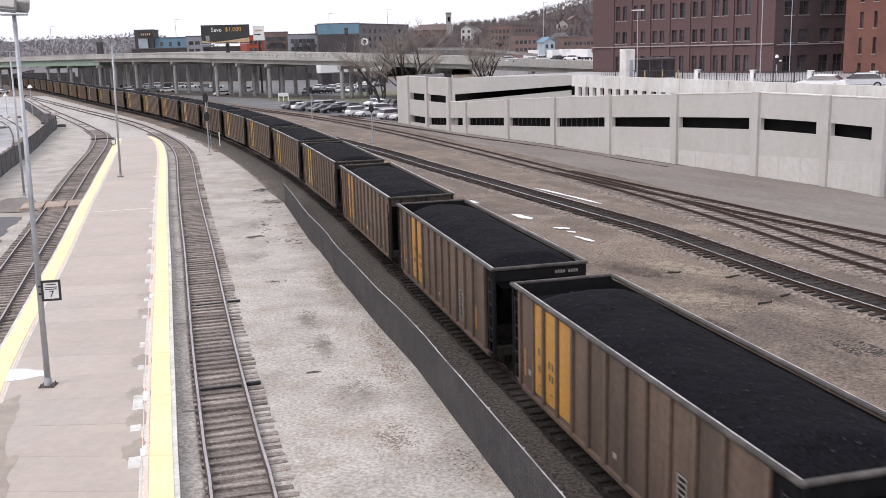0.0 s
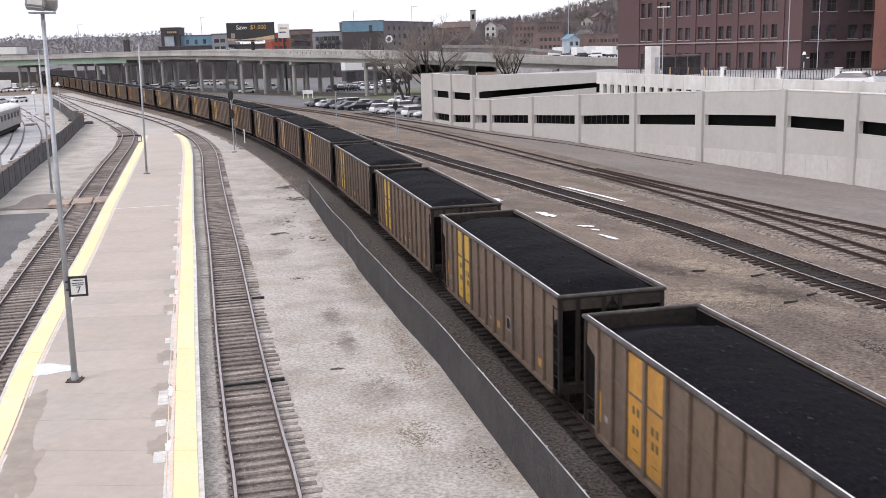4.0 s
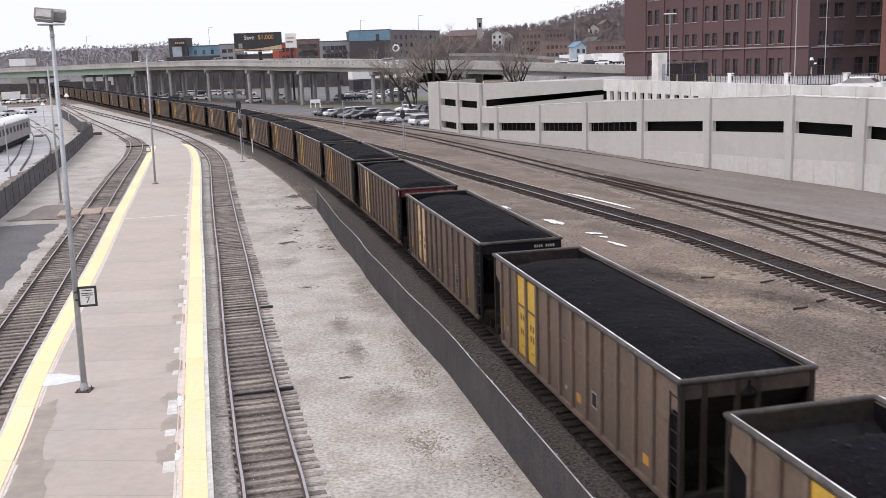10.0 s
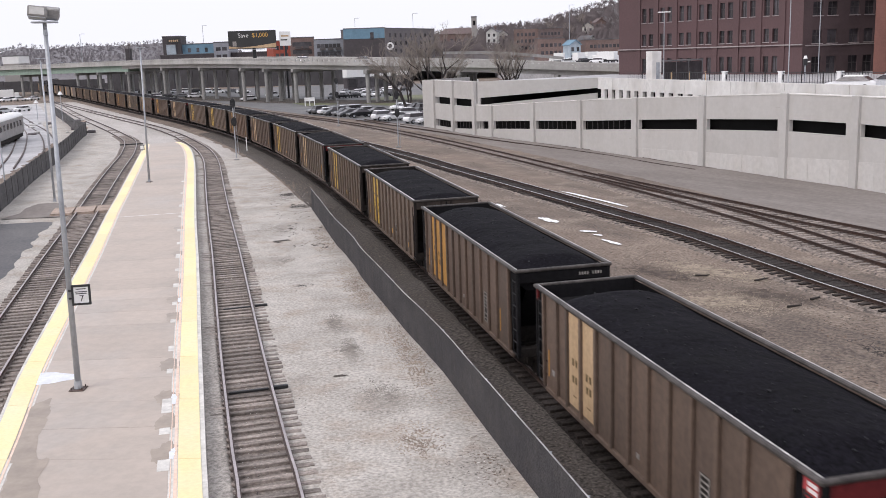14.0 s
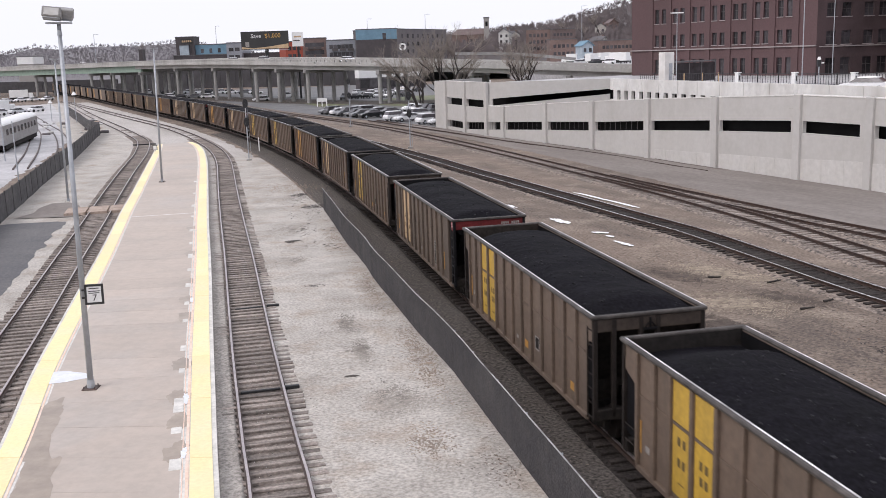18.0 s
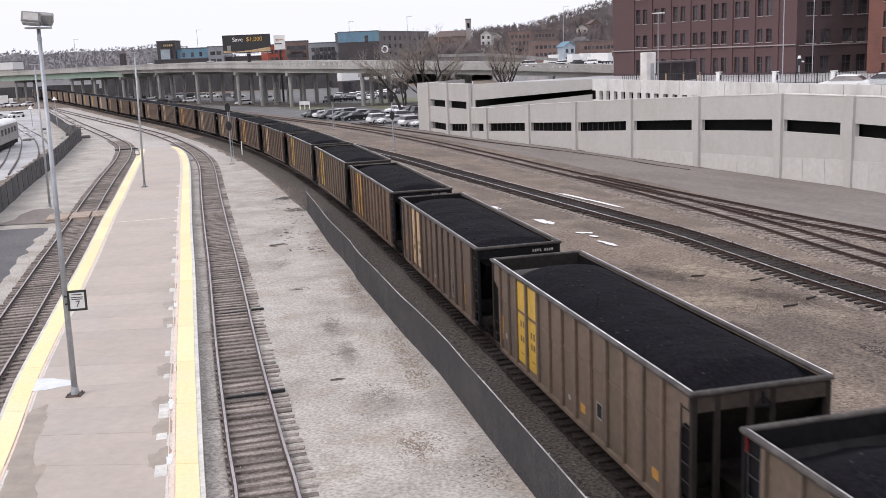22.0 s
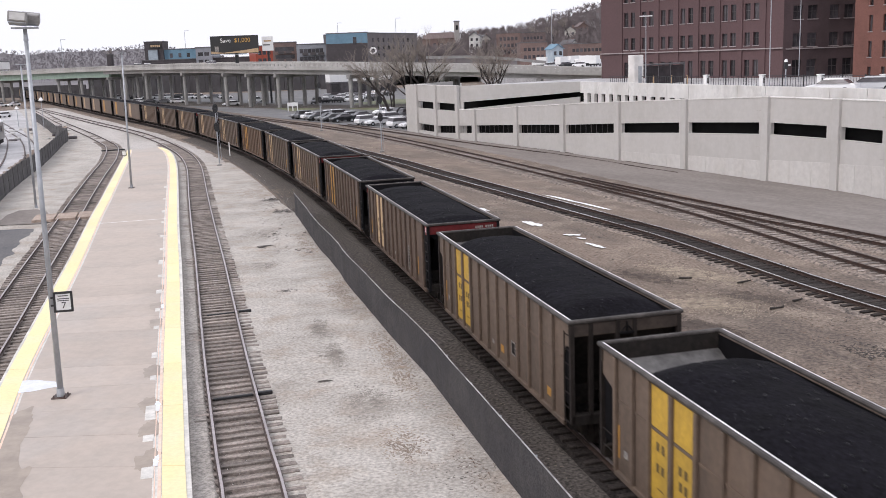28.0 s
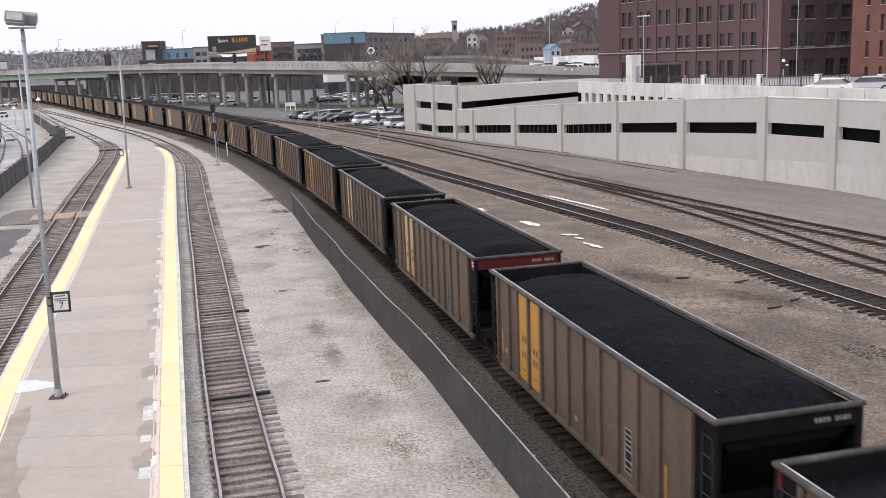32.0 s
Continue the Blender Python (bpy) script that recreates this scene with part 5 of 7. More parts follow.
def auto_parts(style):
    """Meshes of a parked car: a sedan, or a taller wagon."""
    if style in car_meshes:
        return car_meshes[style]
    tall = style == "wagon"
    L, W = (4.5, 0.92) if tall else (4.6, 0.9)
    belt, roof = (1.06, 1.66) if tall else (0.97, 1.43)
    body = bmesh.new()
    prof = [(-L / 2, 0.35), (-L / 2, 0.85), (-L / 2 + 0.12, belt), (0.9, belt), (1.5, belt - 0.07), (L / 2 - 0.3, belt - 0.2), (L / 2, 0.62), (L / 2, 0.33)]
    rings = [[body.verts.new((x, y, z)) for x, z in prof] for y in (-W, W)]
    body.faces.new(rings[0])
    body.faces.new(reversed(rings[1]))
    for i in range(len(prof)):
        j = (i + 1) % len(prof)
        body.faces.new((rings[0][i], rings[1][i], rings[1][j], rings[0][j]))
    bmesh.ops.recalc_face_normals(body, faces=body.faces[:])
    bmesh.ops.bevel(body, geom=body.edges[:], offset=0.1, segments=3, affect="EDGES")
    lo = (-L / 2 + 0.25, 1.15) if tall else (-1.75, 1.1)
    hi = (-L / 2 + 0.55, 0.45) if tall else (-1.1, 0.35)
    def cabin(z0, z1, inset, grow=0.0):
        bm = bmesh.new()
        f = lambda z: (z - belt) / (roof - belt)
        q = []
        for z in (z0, z1):
            x0, x1 = lo[0] + (hi[0] - lo[0]) * f(z) - grow, lo[1] + (hi[1] - lo[1]) * f(z) + grow
            w = W - 0.04 - 0.16 * f(z) - inset + grow
            q.append([bm.verts.new(p) for p in ((x0, -w, z), (x1, -w, z), (x1, w, z), (x0, w, z))])
        a, b = q
        bm.faces.new(reversed(a))
        bm.faces.new(b)
        for i in range(4):
            bm.faces.new((a[i], a[(i + 1) % 4], b[(i + 1) % 4], b[i]))
        return bm
    glass = cabin(belt - 0.02, roof - 0.1, 0.0)
    top = cabin(roof - 0.13, roof, 0.0, 0.025)
    bmesh.ops.bevel(top, geom=top.edges[:], offset=0.05, segments=2, affect="EDGES")
    wheel = bmesh.new()
    tube(wheel, (0, -0.1, 0), (0, 0.1, 0), 0.33, seg=16)
    rim = bmesh.new()
    tube(rim, (0, -0.105, 0), (0, 0.105, 0), 0.2, seg=12)
    out = {"body": mesh_of("body", body), "glass": mesh_of("glass", glass), "roof": mesh_of("roof", top), "wheel": mesh_of("tyre", wheel), "rim": mesh_of("rim", rim),
           "head": mesh_of("headlight", boxed(-0.03, 0.03, -0.2, 0.2, -0.07, 0.07, bevel=0.02))}
    out["glass"].materials.append(M["glass"])
    out["wheel"].materials.append(M["tyre"])
    out["rim"].materials.append(M["galv"])
    out["head"].materials.append(M["lamp_lens"])
    out["dims"] = (L, W)
    car_meshes[style] = out
    return out


def automobile(x, y, z, turn, paint, style="sedan", where="parked in the asphalt lot"):
    g = auto_parts(style)
    L, W = g["dims"]
    ob = empty("car", f"{PAINT_WORDS[paint]} {style} car {where}", "car", pose(x, y, z, 0, 0, turn), group="parked cars")
    for nm in ("body", "roof"):
        me = g.get((nm, paint))
        if me is None:
            me = g[nm].copy()
            me.materials.append(CAR_PAINTS[paint])
            g[nm, paint] = me
        put(nm, me, None, ob)
    put("glass", g["glass"], None, ob)
    for a in (-1.4, 1.4):
        for b in (-W + 0.08, W - 0.08):
            w = put("tyre", g["wheel"], None, ob, m=pose(a, b, 0.33))
            if y < 176:
                put("rim", g["rim"], None, w)
    for b in (-W + 0.28, W - 0.28):
        put("headlight", g["head"], None, ob, m=pose(L / 2 - 0.03, b, 0.68))
    return ob


rng = random.Random(21)
G = GROUND_Z + 0.06
bm = bmesh.new()
lot = [(-1.6, 146), (-7, 158.5), (-16, 175), (-25, 192), (-33, 208), (-70, 290), (-98, 332), (-120, 372), (-30, 384), (30, 330), (30, 160), (4, 152)]
vs = [bm.verts.new((x, y, GROUND_Z + 0.05)) for x, y in lot]
bm.faces.new(vs)
bmesh.ops.recalc_face_normals(bm, faces=bm.faces[:])
tagged(part("pavement_lot", bm, M["asphalt"]), "worn dark asphalt parking lot below the highway bridge", "parking lot", kind="structure")
for pts, lab in (([(-15, 224), (-6.5, 206), (3, 200), (16, 204), (8, 262), (-8, 262), (-14.2, 249)], 2), ([(-34, 241), (-27, 220), (-21, 226), (-24, 245)], 3)):
    bm = bmesh.new()
    bm.faces.new([bm.verts.new((x, y, GROUND_Z + 0.10)) for x, y in pts])
    ob = tagged(part("ground_grass", bm, M["grass"]), "dull green winter grass verge in the parking lot", "grass", kind="structure")
    if ob.data.polygons[0].normal.z < 0:
        ob.data.flip_normals()
def car_row(x0, y0, x1, y1, n, turn, seed, bias=(0, 0, 0, 1, 1, 2, 3, 0, 4)):
    r = random.Random(seed)
    for k in range(n):
        f = k / max(1, n - 1)
        if r.random() < 0.06:
            continue
        automobile(x0 + (x1 - x0) * f + r.uniform(-0.3, 0.3), y0 + (y1 - y0) * f + r.uniform(-0.3, 0.3), G, turn + r.uniform(-4, 4) + (180 if r.random() < 0.3 else 0), r.choice(bias), r.choice(("sedan", "wagon", "sedan")))
car_row(1.2, 150.5, -7.6, 165.5, 7, -148, 1, (0, 0, 1, 0, 2))
car_row(-12.8, 175.5, -22, 192, 7, -150, 2, (3, 0, 0, 2, 0, 3))
car_row(4.5, 157, -3.5, 171.5, 6, 32, 3, (0, 3, 0, 3, 1))
car_row(-9.5, 180.5, -16, 192, 4, 30, 4, (0, 0, 1, 3))
car_row(1, 180, -6, 194, 5, -148, 5)
car_row(-25, 256, -11, 262, 6, 80, 6, (0, 3, 3, 1, 2))
car_row(-24, 286, -8, 292, 7, 75, 7, (0, 0, 1, 0, 3))
car_row(-20, 274, -11, 277, 4, 78, 27, (0, 1, 0, 0))
automobile(-9.8, 268, G, 165, 1, "wagon")
car_row(-48, 262, -44, 280, 2, 20, 8, (0, 3))
car_row(-84, 304, -70, 296, 4, 10, 9, (2, 3, 0))
car_row(-106, 358, -84, 344, 6, 15, 19, (3, 0, 2, 3, 1))
car_row(-80, 338, -60, 322, 5, 15, 20, (3, 2, 0, 3))
car_row(-66, 240, -72, 252, 2, 20, 10, (0,))
car_row(-140, 318, -130, 326, 4, 60, 11, (0, 0, 1))
car_row(-104, 230, -101, 246, 3, 60, 12, (0, 0, 1))
for x, y, t, p in ((37.2, 87.0, 143, 0), (41.2, 88, 158, 1)):
    automobile(x, y, 5.9, t, p, "sedan", "parked on the garage roof")

# ---- on the garage roof ----
M["mid_grey"] = mat("weathered_grey_steel", (0.12, 0.115, 0.12), rough=0.5, vary=0.15, bump=0)
rail_fence = empty("roof_railing", "dark iron roof railing between white concrete piers", "railing")
PIERS = [(24.5, 123), (28.6, 116.5), (32.9, 110), (36.9, 103.5), (40.4, 97), (43.4, 90), (46, 83)]
for a, b in zip(PIERS, PIERS[1:]):
    d = Vector((*b, 0)) - Vector((*a, 0))
    for z in (6.2, 7.25):
        part("bar", tubed((*a, z), (*b, z), 0.03, seg=5), M["black_metal"], rail_fence)
    for k in range(1, 22):
        q = Vector((*a, 0)) + d * k / 22
        part("baluster", tubed((q.x, q.y, 6.0), (q.x, q.y, 7.25 if k % 8 else 7.4), 0.025 if k % 8 else 0.07, seg=4), M["black_metal"], rail_fence)
for x, y in PIERS[2:]:
    pier = empty("gate_pier", "square white concrete roof pier with a dark emblem recess", "pier", pose(x, y, 5.9, 0, 0, 30))
    part("shaft", boxed(-0.24, 0.24, -0.24, 0.24, 0, 1.4, bevel=0.03), M["white_paint"], pier)
    part("cap", boxed(-0.29, 0.29, -0.29, 0.29, 1.4, 1.5, bevel=0.03), M["white_paint"], pier)
    part("recess", boxed(-0.1, 0.1, -0.25, -0.23, 0.6, 1.15), M["frame"], pier)
tower = empty("stair_kiosk", "white concrete stair kiosk on the garage roof", "kiosk", pose(26.9, 118.5, 5.9, 0, 0, 25))
part("wall", boxed(-0.7, 0.7, -0.6, 0.6, 0, 3.9, bevel=0.04), M["deck_white"], tower)
part("door", boxed(-0.1, 0.4, -0.63, -0.6, 0.2, 2.6), M["galv"], tower)
canopy = empty("glass_canopy", "low glazed shelter with a grey roof beside the kiosk", "shelter", pose(31.0, 122.5, 5.9, 0, 0, 28))
part("roof", boxed(-3.2, 3.2, -0.8, 0.8, 2.6, 2.75, bevel=0.02), M["mid_grey"], canopy)
for x in (-3.1, -1.1, 0.9, 3.1):
    part("post", boxed(x - 0.05, x + 0.05, -0.7, -0.6, 0, 2.6), M["mid_grey"], canopy)
part("pane", boxed(-3.05, 3.05, -0.66, -0.64, 0.3, 2.5), M["glass"], canopy)
for x, y, h, tee in ((27.8, 117.2, 8.3, 1), (35.4, 97.3, 14, 0), (46.5, 118, 14, 0)):
    pole = empty("lamp_post", "tall white steel lamp post on the garage roof", "lamp post", pose(x, y, 5.9), group="roof lamp posts")
    part("shaft", tubed((0, 0, 0), (0, 0, h), 0.055 if not tee else 0.06, 0.04, 8), M["galv"], pole)
    part("arm", boxed(-0.75, 0.75, -0.12, 0.12, h, h + 0.12, bevel=0.02), M["white_paint"], pole)
beacon = empty("roof_camera_post", "slim roof post carrying a white camera unit", "post", pose(39.2, 103, 5.9))
part("shaft", tubed((0, 0, 0), (0, 0, 2.0), 0.07, 0.07, 8), M["galv"], beacon)
part("unit", boxed(-0.2, 0.2, -0.15, 0.15, 2.0, 2.7, bevel=0.05), M["black_metal"], beacon)
part("dome", tubed((0, 0, 2.7), (0, 0, 3.0), 0.2, 0.12, 10), M["white_paint"], beacon)
part("arm", boxed(0.1, 0.5, -0.08, 0.08, 2.3, 2.45), M["white_paint"], beacon)
for x0, h in ((29.3, 0.95), (30.9, 1.0), (32.2, 1.0)):
    b = empty("bollard", "pale yellow steel bollard on the garage roof", "bollard", pose(x0, 120 - (x0 - 29) * 1.5, 5.9))
    part("shaft", tubed((0, 0, 0), (0, 0, h + 0.4), 0.09, 0.09, 8), M["stripe_pale"], b)

# ---- billboard ----
board = empty("billboard", "black roadside billboard with white and gold lettering on a steel post", "billboard", pose(-46.8, 268, 0, 0, 0, 4))
part("panel", boxed(-6.3, 6.3, -0.3, 0.3, 13.3, 18.0, bevel=0.03), M["black_paint"], board)
part("catwalk", boxed(-6.4, 6.4, -0.9, -0.3, 13.0, 13.1), M["galv"], board)
part("post", tubed((0.3, 0.6, -0.3), (0.3, 0.6, 13.3), 0.55, 0.5, 14), M["black_metal"], board)
part("crossbeam", boxed(-3, 3, 0.3, 0.9, 13.2, 13.7), M["galv"], board)
for sx in (-2.0, 2.0):
    part("lamp_arm", boxed(sx - 0.05, sx + 0.05, -1.6, -0.3, 12.95, 13.05), M["galv"], board)
lettering("word", "Save", 1.55, pose(-2.3, -0.32, 16.75, 90, 0, 0), M["white_paint"], board)
M["gold"] = mat("gold_print", (0.62, 0.36, 0.08), rough=0.5, vary=0.05, bump=0)
lettering("word", "$1,000", 1.55, pose(2.1, -0.32, 16.75, 90, 0, 0), M["gold"], board)
bm = bmesh.new()
arc = [(-6.2, 13.45)] + [(-6.2 + 12.4 * k / 16, 13.5 + 1.15 * (k / 16) ** 1.6 + (0.55 * (1 - k / 4) if k < 4 else 0)) for k in range(17)] + [(6.2, 13.45)]
bm.faces.new([bm.verts.new((x, -0.315, z)) for x, z in arc])
bmesh.ops.recalc_face_normals(bm, faces=bm.faces[:])
part("printed_band", bm, M["stripe_pale"], board)
part("printed_shape", boxed(-5.2, -4.2, -0.325, -0.305, 14.0, 15.3, bevel=0.0), M["pale_mark"], board)
side = empty("billboard", "small white advertising panel behind the large billboard", "billboard", pose(-38.6, 272, 0))
part("panel", boxed(-1.5, 1.5, -0.15, 0.15, 13.8, 17.6), M["white_paint"], side)
part("printed_bar", boxed(-1.0, 1.0, -0.17, -0.15, 16.2, 16.6), M["stripe_pale"], side)
part("printed_bar", boxed(-1.2, 0.6, -0.17, -0.15, 15.2, 15.5), M["frame"], side)
part("post", tubed((0, 0.3, -0.3), (0, 0.3, 13.8), 0.3, 0.3, 10), M["black_metal"], side)


# ---- the town beyond the highway ----
M["blue_panel"] = mat("blue_cladding", (0.14, 0.25, 0.335), rough=0.6, vary=0.08, scale=0.8, stain=0.15, bump=0)
M["brown_clad"] = mat("dark_brown_cladding", (0.065, 0.056, 0.060), rough=0.7, vary=0.15, scale=0.8, stain=0.2, bump=0)
M["grey_clad"] = mat("grey_cladding", (0.27, 0.28, 0.31), rough=0.7, vary=0.1, scale=0.8, stain=0.15, bump=0)
M["mid_clad"] = mat("taupe_cladding", (0.15, 0.135, 0.14), rough=0.7, vary=0.1, scale=0.8, stain=0.15, bump=0)
M["red_clad"] = mat("orange_red_cladding", (0.34, 0.07, 0.04), rough=0.7, vary=0.1, scale=0.8, stain=0.15, bump=0)
M["town_brick"] = mat("town_brick", (0.19, 0.13, 0.115), vary=0.15, scale=1.5, stain=0.25, stain_scale=0.2, bump=0.1)
# Near-black grey of the added backing wall and the embankment.
M["dark_far_wall"] = mat("near_black_far_wall", (0.056, 0.053, 0.058), vary=0.25, scale=0.6, stain=0.35, stain_scale=0.15, bump=0.1)
M["cream"] = mat("cream_siding", (0.48, 0.45, 0.41), vary=0.08, scale=1.5, stain=0.2, stain_scale=0.4, bump=0)
M["house_blue"] = mat("pale_blue_siding", (0.36, 0.42, 0.47), vary=0.08, scale=1.5, stain=0.2, bump=0)
# Distance haze is mixed into this grey.
M["mid_haze"] = mat("hazy_grey_brick", (0.34, 0.32, 0.305), vary=0.1, scale=0.3, stain=0.2, bump=0)
M["pale_wall"] = mat("weathered_white_siding", (0.55, 0.54, 0.52), vary=0.1, scale=1.5, stain=0.2, bump=0)
M["roof_dark"] = mat("dark_shingle_roof", (0.13, 0.125, 0.13), vary=0.2, scale=2, stain=0.2, bump=0)
M["roof_red"] = mat("brown_tile_roof", (0.155, 0.115, 0.11), vary=0.15, scale=1, stain=0.2, bump=0)
M["hill"] = mat("wooded_hillside", (0.085, 0.074, 0.075), vary=0.2, scale=0.25, stain=0.35, stain_scale=0.03, bump=0.6, bump_scale=0.5, tint=(0.11, 0.095, 0.085))
M["twig"] = mat("bare_grey_twigs", (0.25, 0.215, 0.185), vary=0.2, scale=1, stain=0.2, bump=0)
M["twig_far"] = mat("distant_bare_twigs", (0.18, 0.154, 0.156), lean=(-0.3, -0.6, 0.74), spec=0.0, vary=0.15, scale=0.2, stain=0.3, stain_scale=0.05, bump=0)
# Ridge and ridge twigs carry the haze of distance in their colours.
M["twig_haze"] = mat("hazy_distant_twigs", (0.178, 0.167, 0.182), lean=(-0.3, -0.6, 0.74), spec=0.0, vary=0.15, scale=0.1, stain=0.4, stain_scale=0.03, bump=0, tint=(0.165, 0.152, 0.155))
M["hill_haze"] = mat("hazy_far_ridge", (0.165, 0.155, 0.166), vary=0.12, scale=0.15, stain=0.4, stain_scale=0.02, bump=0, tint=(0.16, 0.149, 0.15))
M["bark"] = mat("grey_brown_bark", (0.052, 0.043, 0.04), vary=0.3, scale=4, stain=0.3, bump=0.4, bump_scale=12)


def town_block(name, label, a, b, deep, top, material, floors=0, cols=0, win=(1.2, 1.5), band_top=None, base=-0.5, balconies=False, roof_label=None, win_from=0.1):
    """A flat-roofed building with its front from a to b (plan), windows in rows, and a roof edge."""
    ob = empty(name, label, "building", group="town buildings")
    av, bv = Vector((*a, 0)), Vector((*b, 0))
    d = (bv - av)
    L = d.length
    m = Matrix.Translation(av) @ Matrix.Rotation(math.atan2(d.y, d.x), 4, "Z")
    def add(nm, bm, mt, parent=None):
        bm.transform(m)
        return part(nm, bm, mt, parent or ob)
    add("wall", boxed(0, L, 0, deep, base, top), material)
    add("roof_edge", boxed(-0.15, L + 0.15, -0.15, deep + 0.15, top, top + 0.35), M["roof_dark"])
    if band_top:
        z, mt = band_top
        add("upper_cladding", boxed(-0.1, L + 0.1, -0.1, deep, z, top - 0.02), mt)
    for f in range(floors):
        z = top - 1.0 - (f + 1) * 3.1 + 0.7
        for c in range(cols):
            x = L * (win_from + (1 - 2 * win_from) * (c + 0.5) / cols)
            w = add("window", boxed(x - win[0] / 2, x + win[0] / 2, -0.14 if band_top else -0.03, 0.05, z, z + win[1]), M["glass"])
            if balconies and c % 2:
                add("balcony", boxed(x - 1.2, x + 1.2, -1.1, -0.05, z - 0.9, z - 0.7), M["roof_dark"])
                add("balcony_rail", boxed(x - 1.2, x + 1.2, -1.12, -1.05, z - 0.7, z + 0.2), M["frame"])
    return ob, add


ob, add = town_block("apartment_block", "apartment block with blue upper cladding over dark brown walls", (-33.4, 400.0), (-17.1, 400.0), 30, 20.9, M["brown_clad"], 0, 0, (1.3, 3.0), band_top=(17.0, M["blue_panel"]))
add("window", boxed(10.6, 12.0, -0.14, 0.0, 16.6, 19.4), M["glass"])
ob, add = town_block("apartment_wing", "long taupe apartment wing with rows of windows", (-17.1, 401.0), (3.1, 445.0), 20, 20.7, M["mid_clad"], 3, 9, (1.6, 1.6), win_from=0.05)
bm = bmesh.new()
n = 24
cx, cy, cz = (-15.0, 402.2, 13.8)
outer = [bm.verts.new((cx + 1.5 * math.cos(k * math.tau / n), cy - 1.4, cz + 1.5 * math.sin(k * math.tau / n))) for k in range(n)]
inner = [bm.verts.new((cx + 0.8 * math.cos(k * math.tau / n), cy - 1.4, cz + 0.8 * math.sin(k * math.tau / n))) for k in range(n)]
for k in range(n):
    bm.faces.new((outer[k], outer[(k + 1) % n], inner[(k + 1) % n], inner[k]))
part("wall_emblem", bm, M["white_paint"], ob, "round white ring emblem")
town_block("apartment_block", "orange-red apartment block beside the billboard", (-63.0, 408.0), (-56.3, 410.0), 20, 17.3, M["red_clad"], 3, 3, (1.4, 1.6))
town_block("apartment_block", "dark brick apartment block with reddish balconies", (-56.3, 410.0), (-46.7, 411.0), 20, 18.4, M["town_brick"], 3, 5, (1.6, 1.7), balconies=True)
town_block("apartment_block", "grey panelled apartment block with recessed balconies", (-46.5, 409.0), (-34.4, 409.0), 20, 17.3, M["grey_clad"], 3, 6, (1.5, 1.7), balconies=True)
town_block("warehouse", "grey low warehouse behind the highway", (-90.8, 425.0), (-84.3, 425.0), 20, 17.9, M["grey_clad"], 2, 2, (2, 1.5))
town_block("warehouse", "long dark warehouse wall behind the highway", (-114.4, 428.0), (-66.1, 428.0), 16, 13.3, M["brown_clad"], 1, 20, (1.5, 1.2))
town_block("warehouse", "blue and white metal warehouse with a dark loading tower", (-110.1, 432.0), (-91.8, 432.0), 20, 17.7, M["blue_panel"], 1, 4, (1.2, 1.8))
ob, add = town_block("warehouse", "dark square loading tower beside the blue warehouse", (-113.5, 430.0), (-105.7, 430.0), 10, 21.1, M["brown_clad"])
add("sign_board", boxed(2.2, 7.4, -0.25, 0.0, 18.4, 20.4, bevel=0.03), M["black_paint"])
for k in range(5):
    add("sign_bar", boxed(2.8 + 0.85 * k, 3.4 + 0.85 * k, -0.3, -0.25, 19.0, 19.8), M["stripe_pale"])
town_block("warehouse", "pale metal store behind the highway", (-111.8, 429.0), (-107.9, 429.0), 3, 17.7, M["house_blue"])
town_block("kiosk", "black equipment hut on the embankment", (-129.8, 430.0), (-128.1, 430.0), 4, 16.5, M["brown_clad"])
town_block("depot", "white boxy store behind the highway bridge", (-190.9, 450.0), (-183.8, 450.0), 12, 15.4, M["mid_haze"], band_top=(12.2, M["white_paint"]))
ob, add = town_block("shop", "low shop with white fascia over a dark glazed front", (-26.1, 318.0), (-5.2, 330.0), 3, 3.3, M["brown_clad"])
add("fascia", boxed(-0.2, 22.5, -0.3, 3, 3.7, 6.3), M["white_paint"])
for k in range(7):
    add("shop_window", boxed(0.4 + 3.1 * k, 3.2 + 3.1 * k, -0.1, 0.0, 0.6, 3.2), M["glass"])
gate = empty("frame_sign", "low white framed sign board on three legs by the lot", "sign", pose(*(-26.9, 222.0), GROUND_Z))
part("panel", boxed(-1.15, 1.15, -0.06, 0.06, 1.15, 1.95, bevel=0.02), M["white_paint"], gate)
for x in (-1.05, 0.0, 1.05):
    part("leg", boxed(x - 0.1, x + 0.1, -0.06, 0.06, 0, 1.15), M["white_paint"], gate)
town_block("brick_store", "square two-storey brick store with a white cornice", (46.3, 420.0), (57.7, 420.0), 14, 14.7, M["town_brick"], 2, 5, (1.2, 1.4))
town_block("brick_store", "tall plain brick store on the hill", (41.5, 480.0), (52.9, 478.0), 16, 20.2, M["town_brick"], 3, 5, (1.2, 1.6))
town_block("brick_store", "long brick workshop on the hill", (57.6, 520.0), (70.6, 520.0), 16, 20.9, M["roof_red"], 2, 6, (1.2, 1.4))
town_block("brick_store", "long low brown brick row on the hill", (68.1, 430.0), (84.7, 430.0), 14, 13.6, M["town_brick"], 1, 8, (1.2, 1.4))


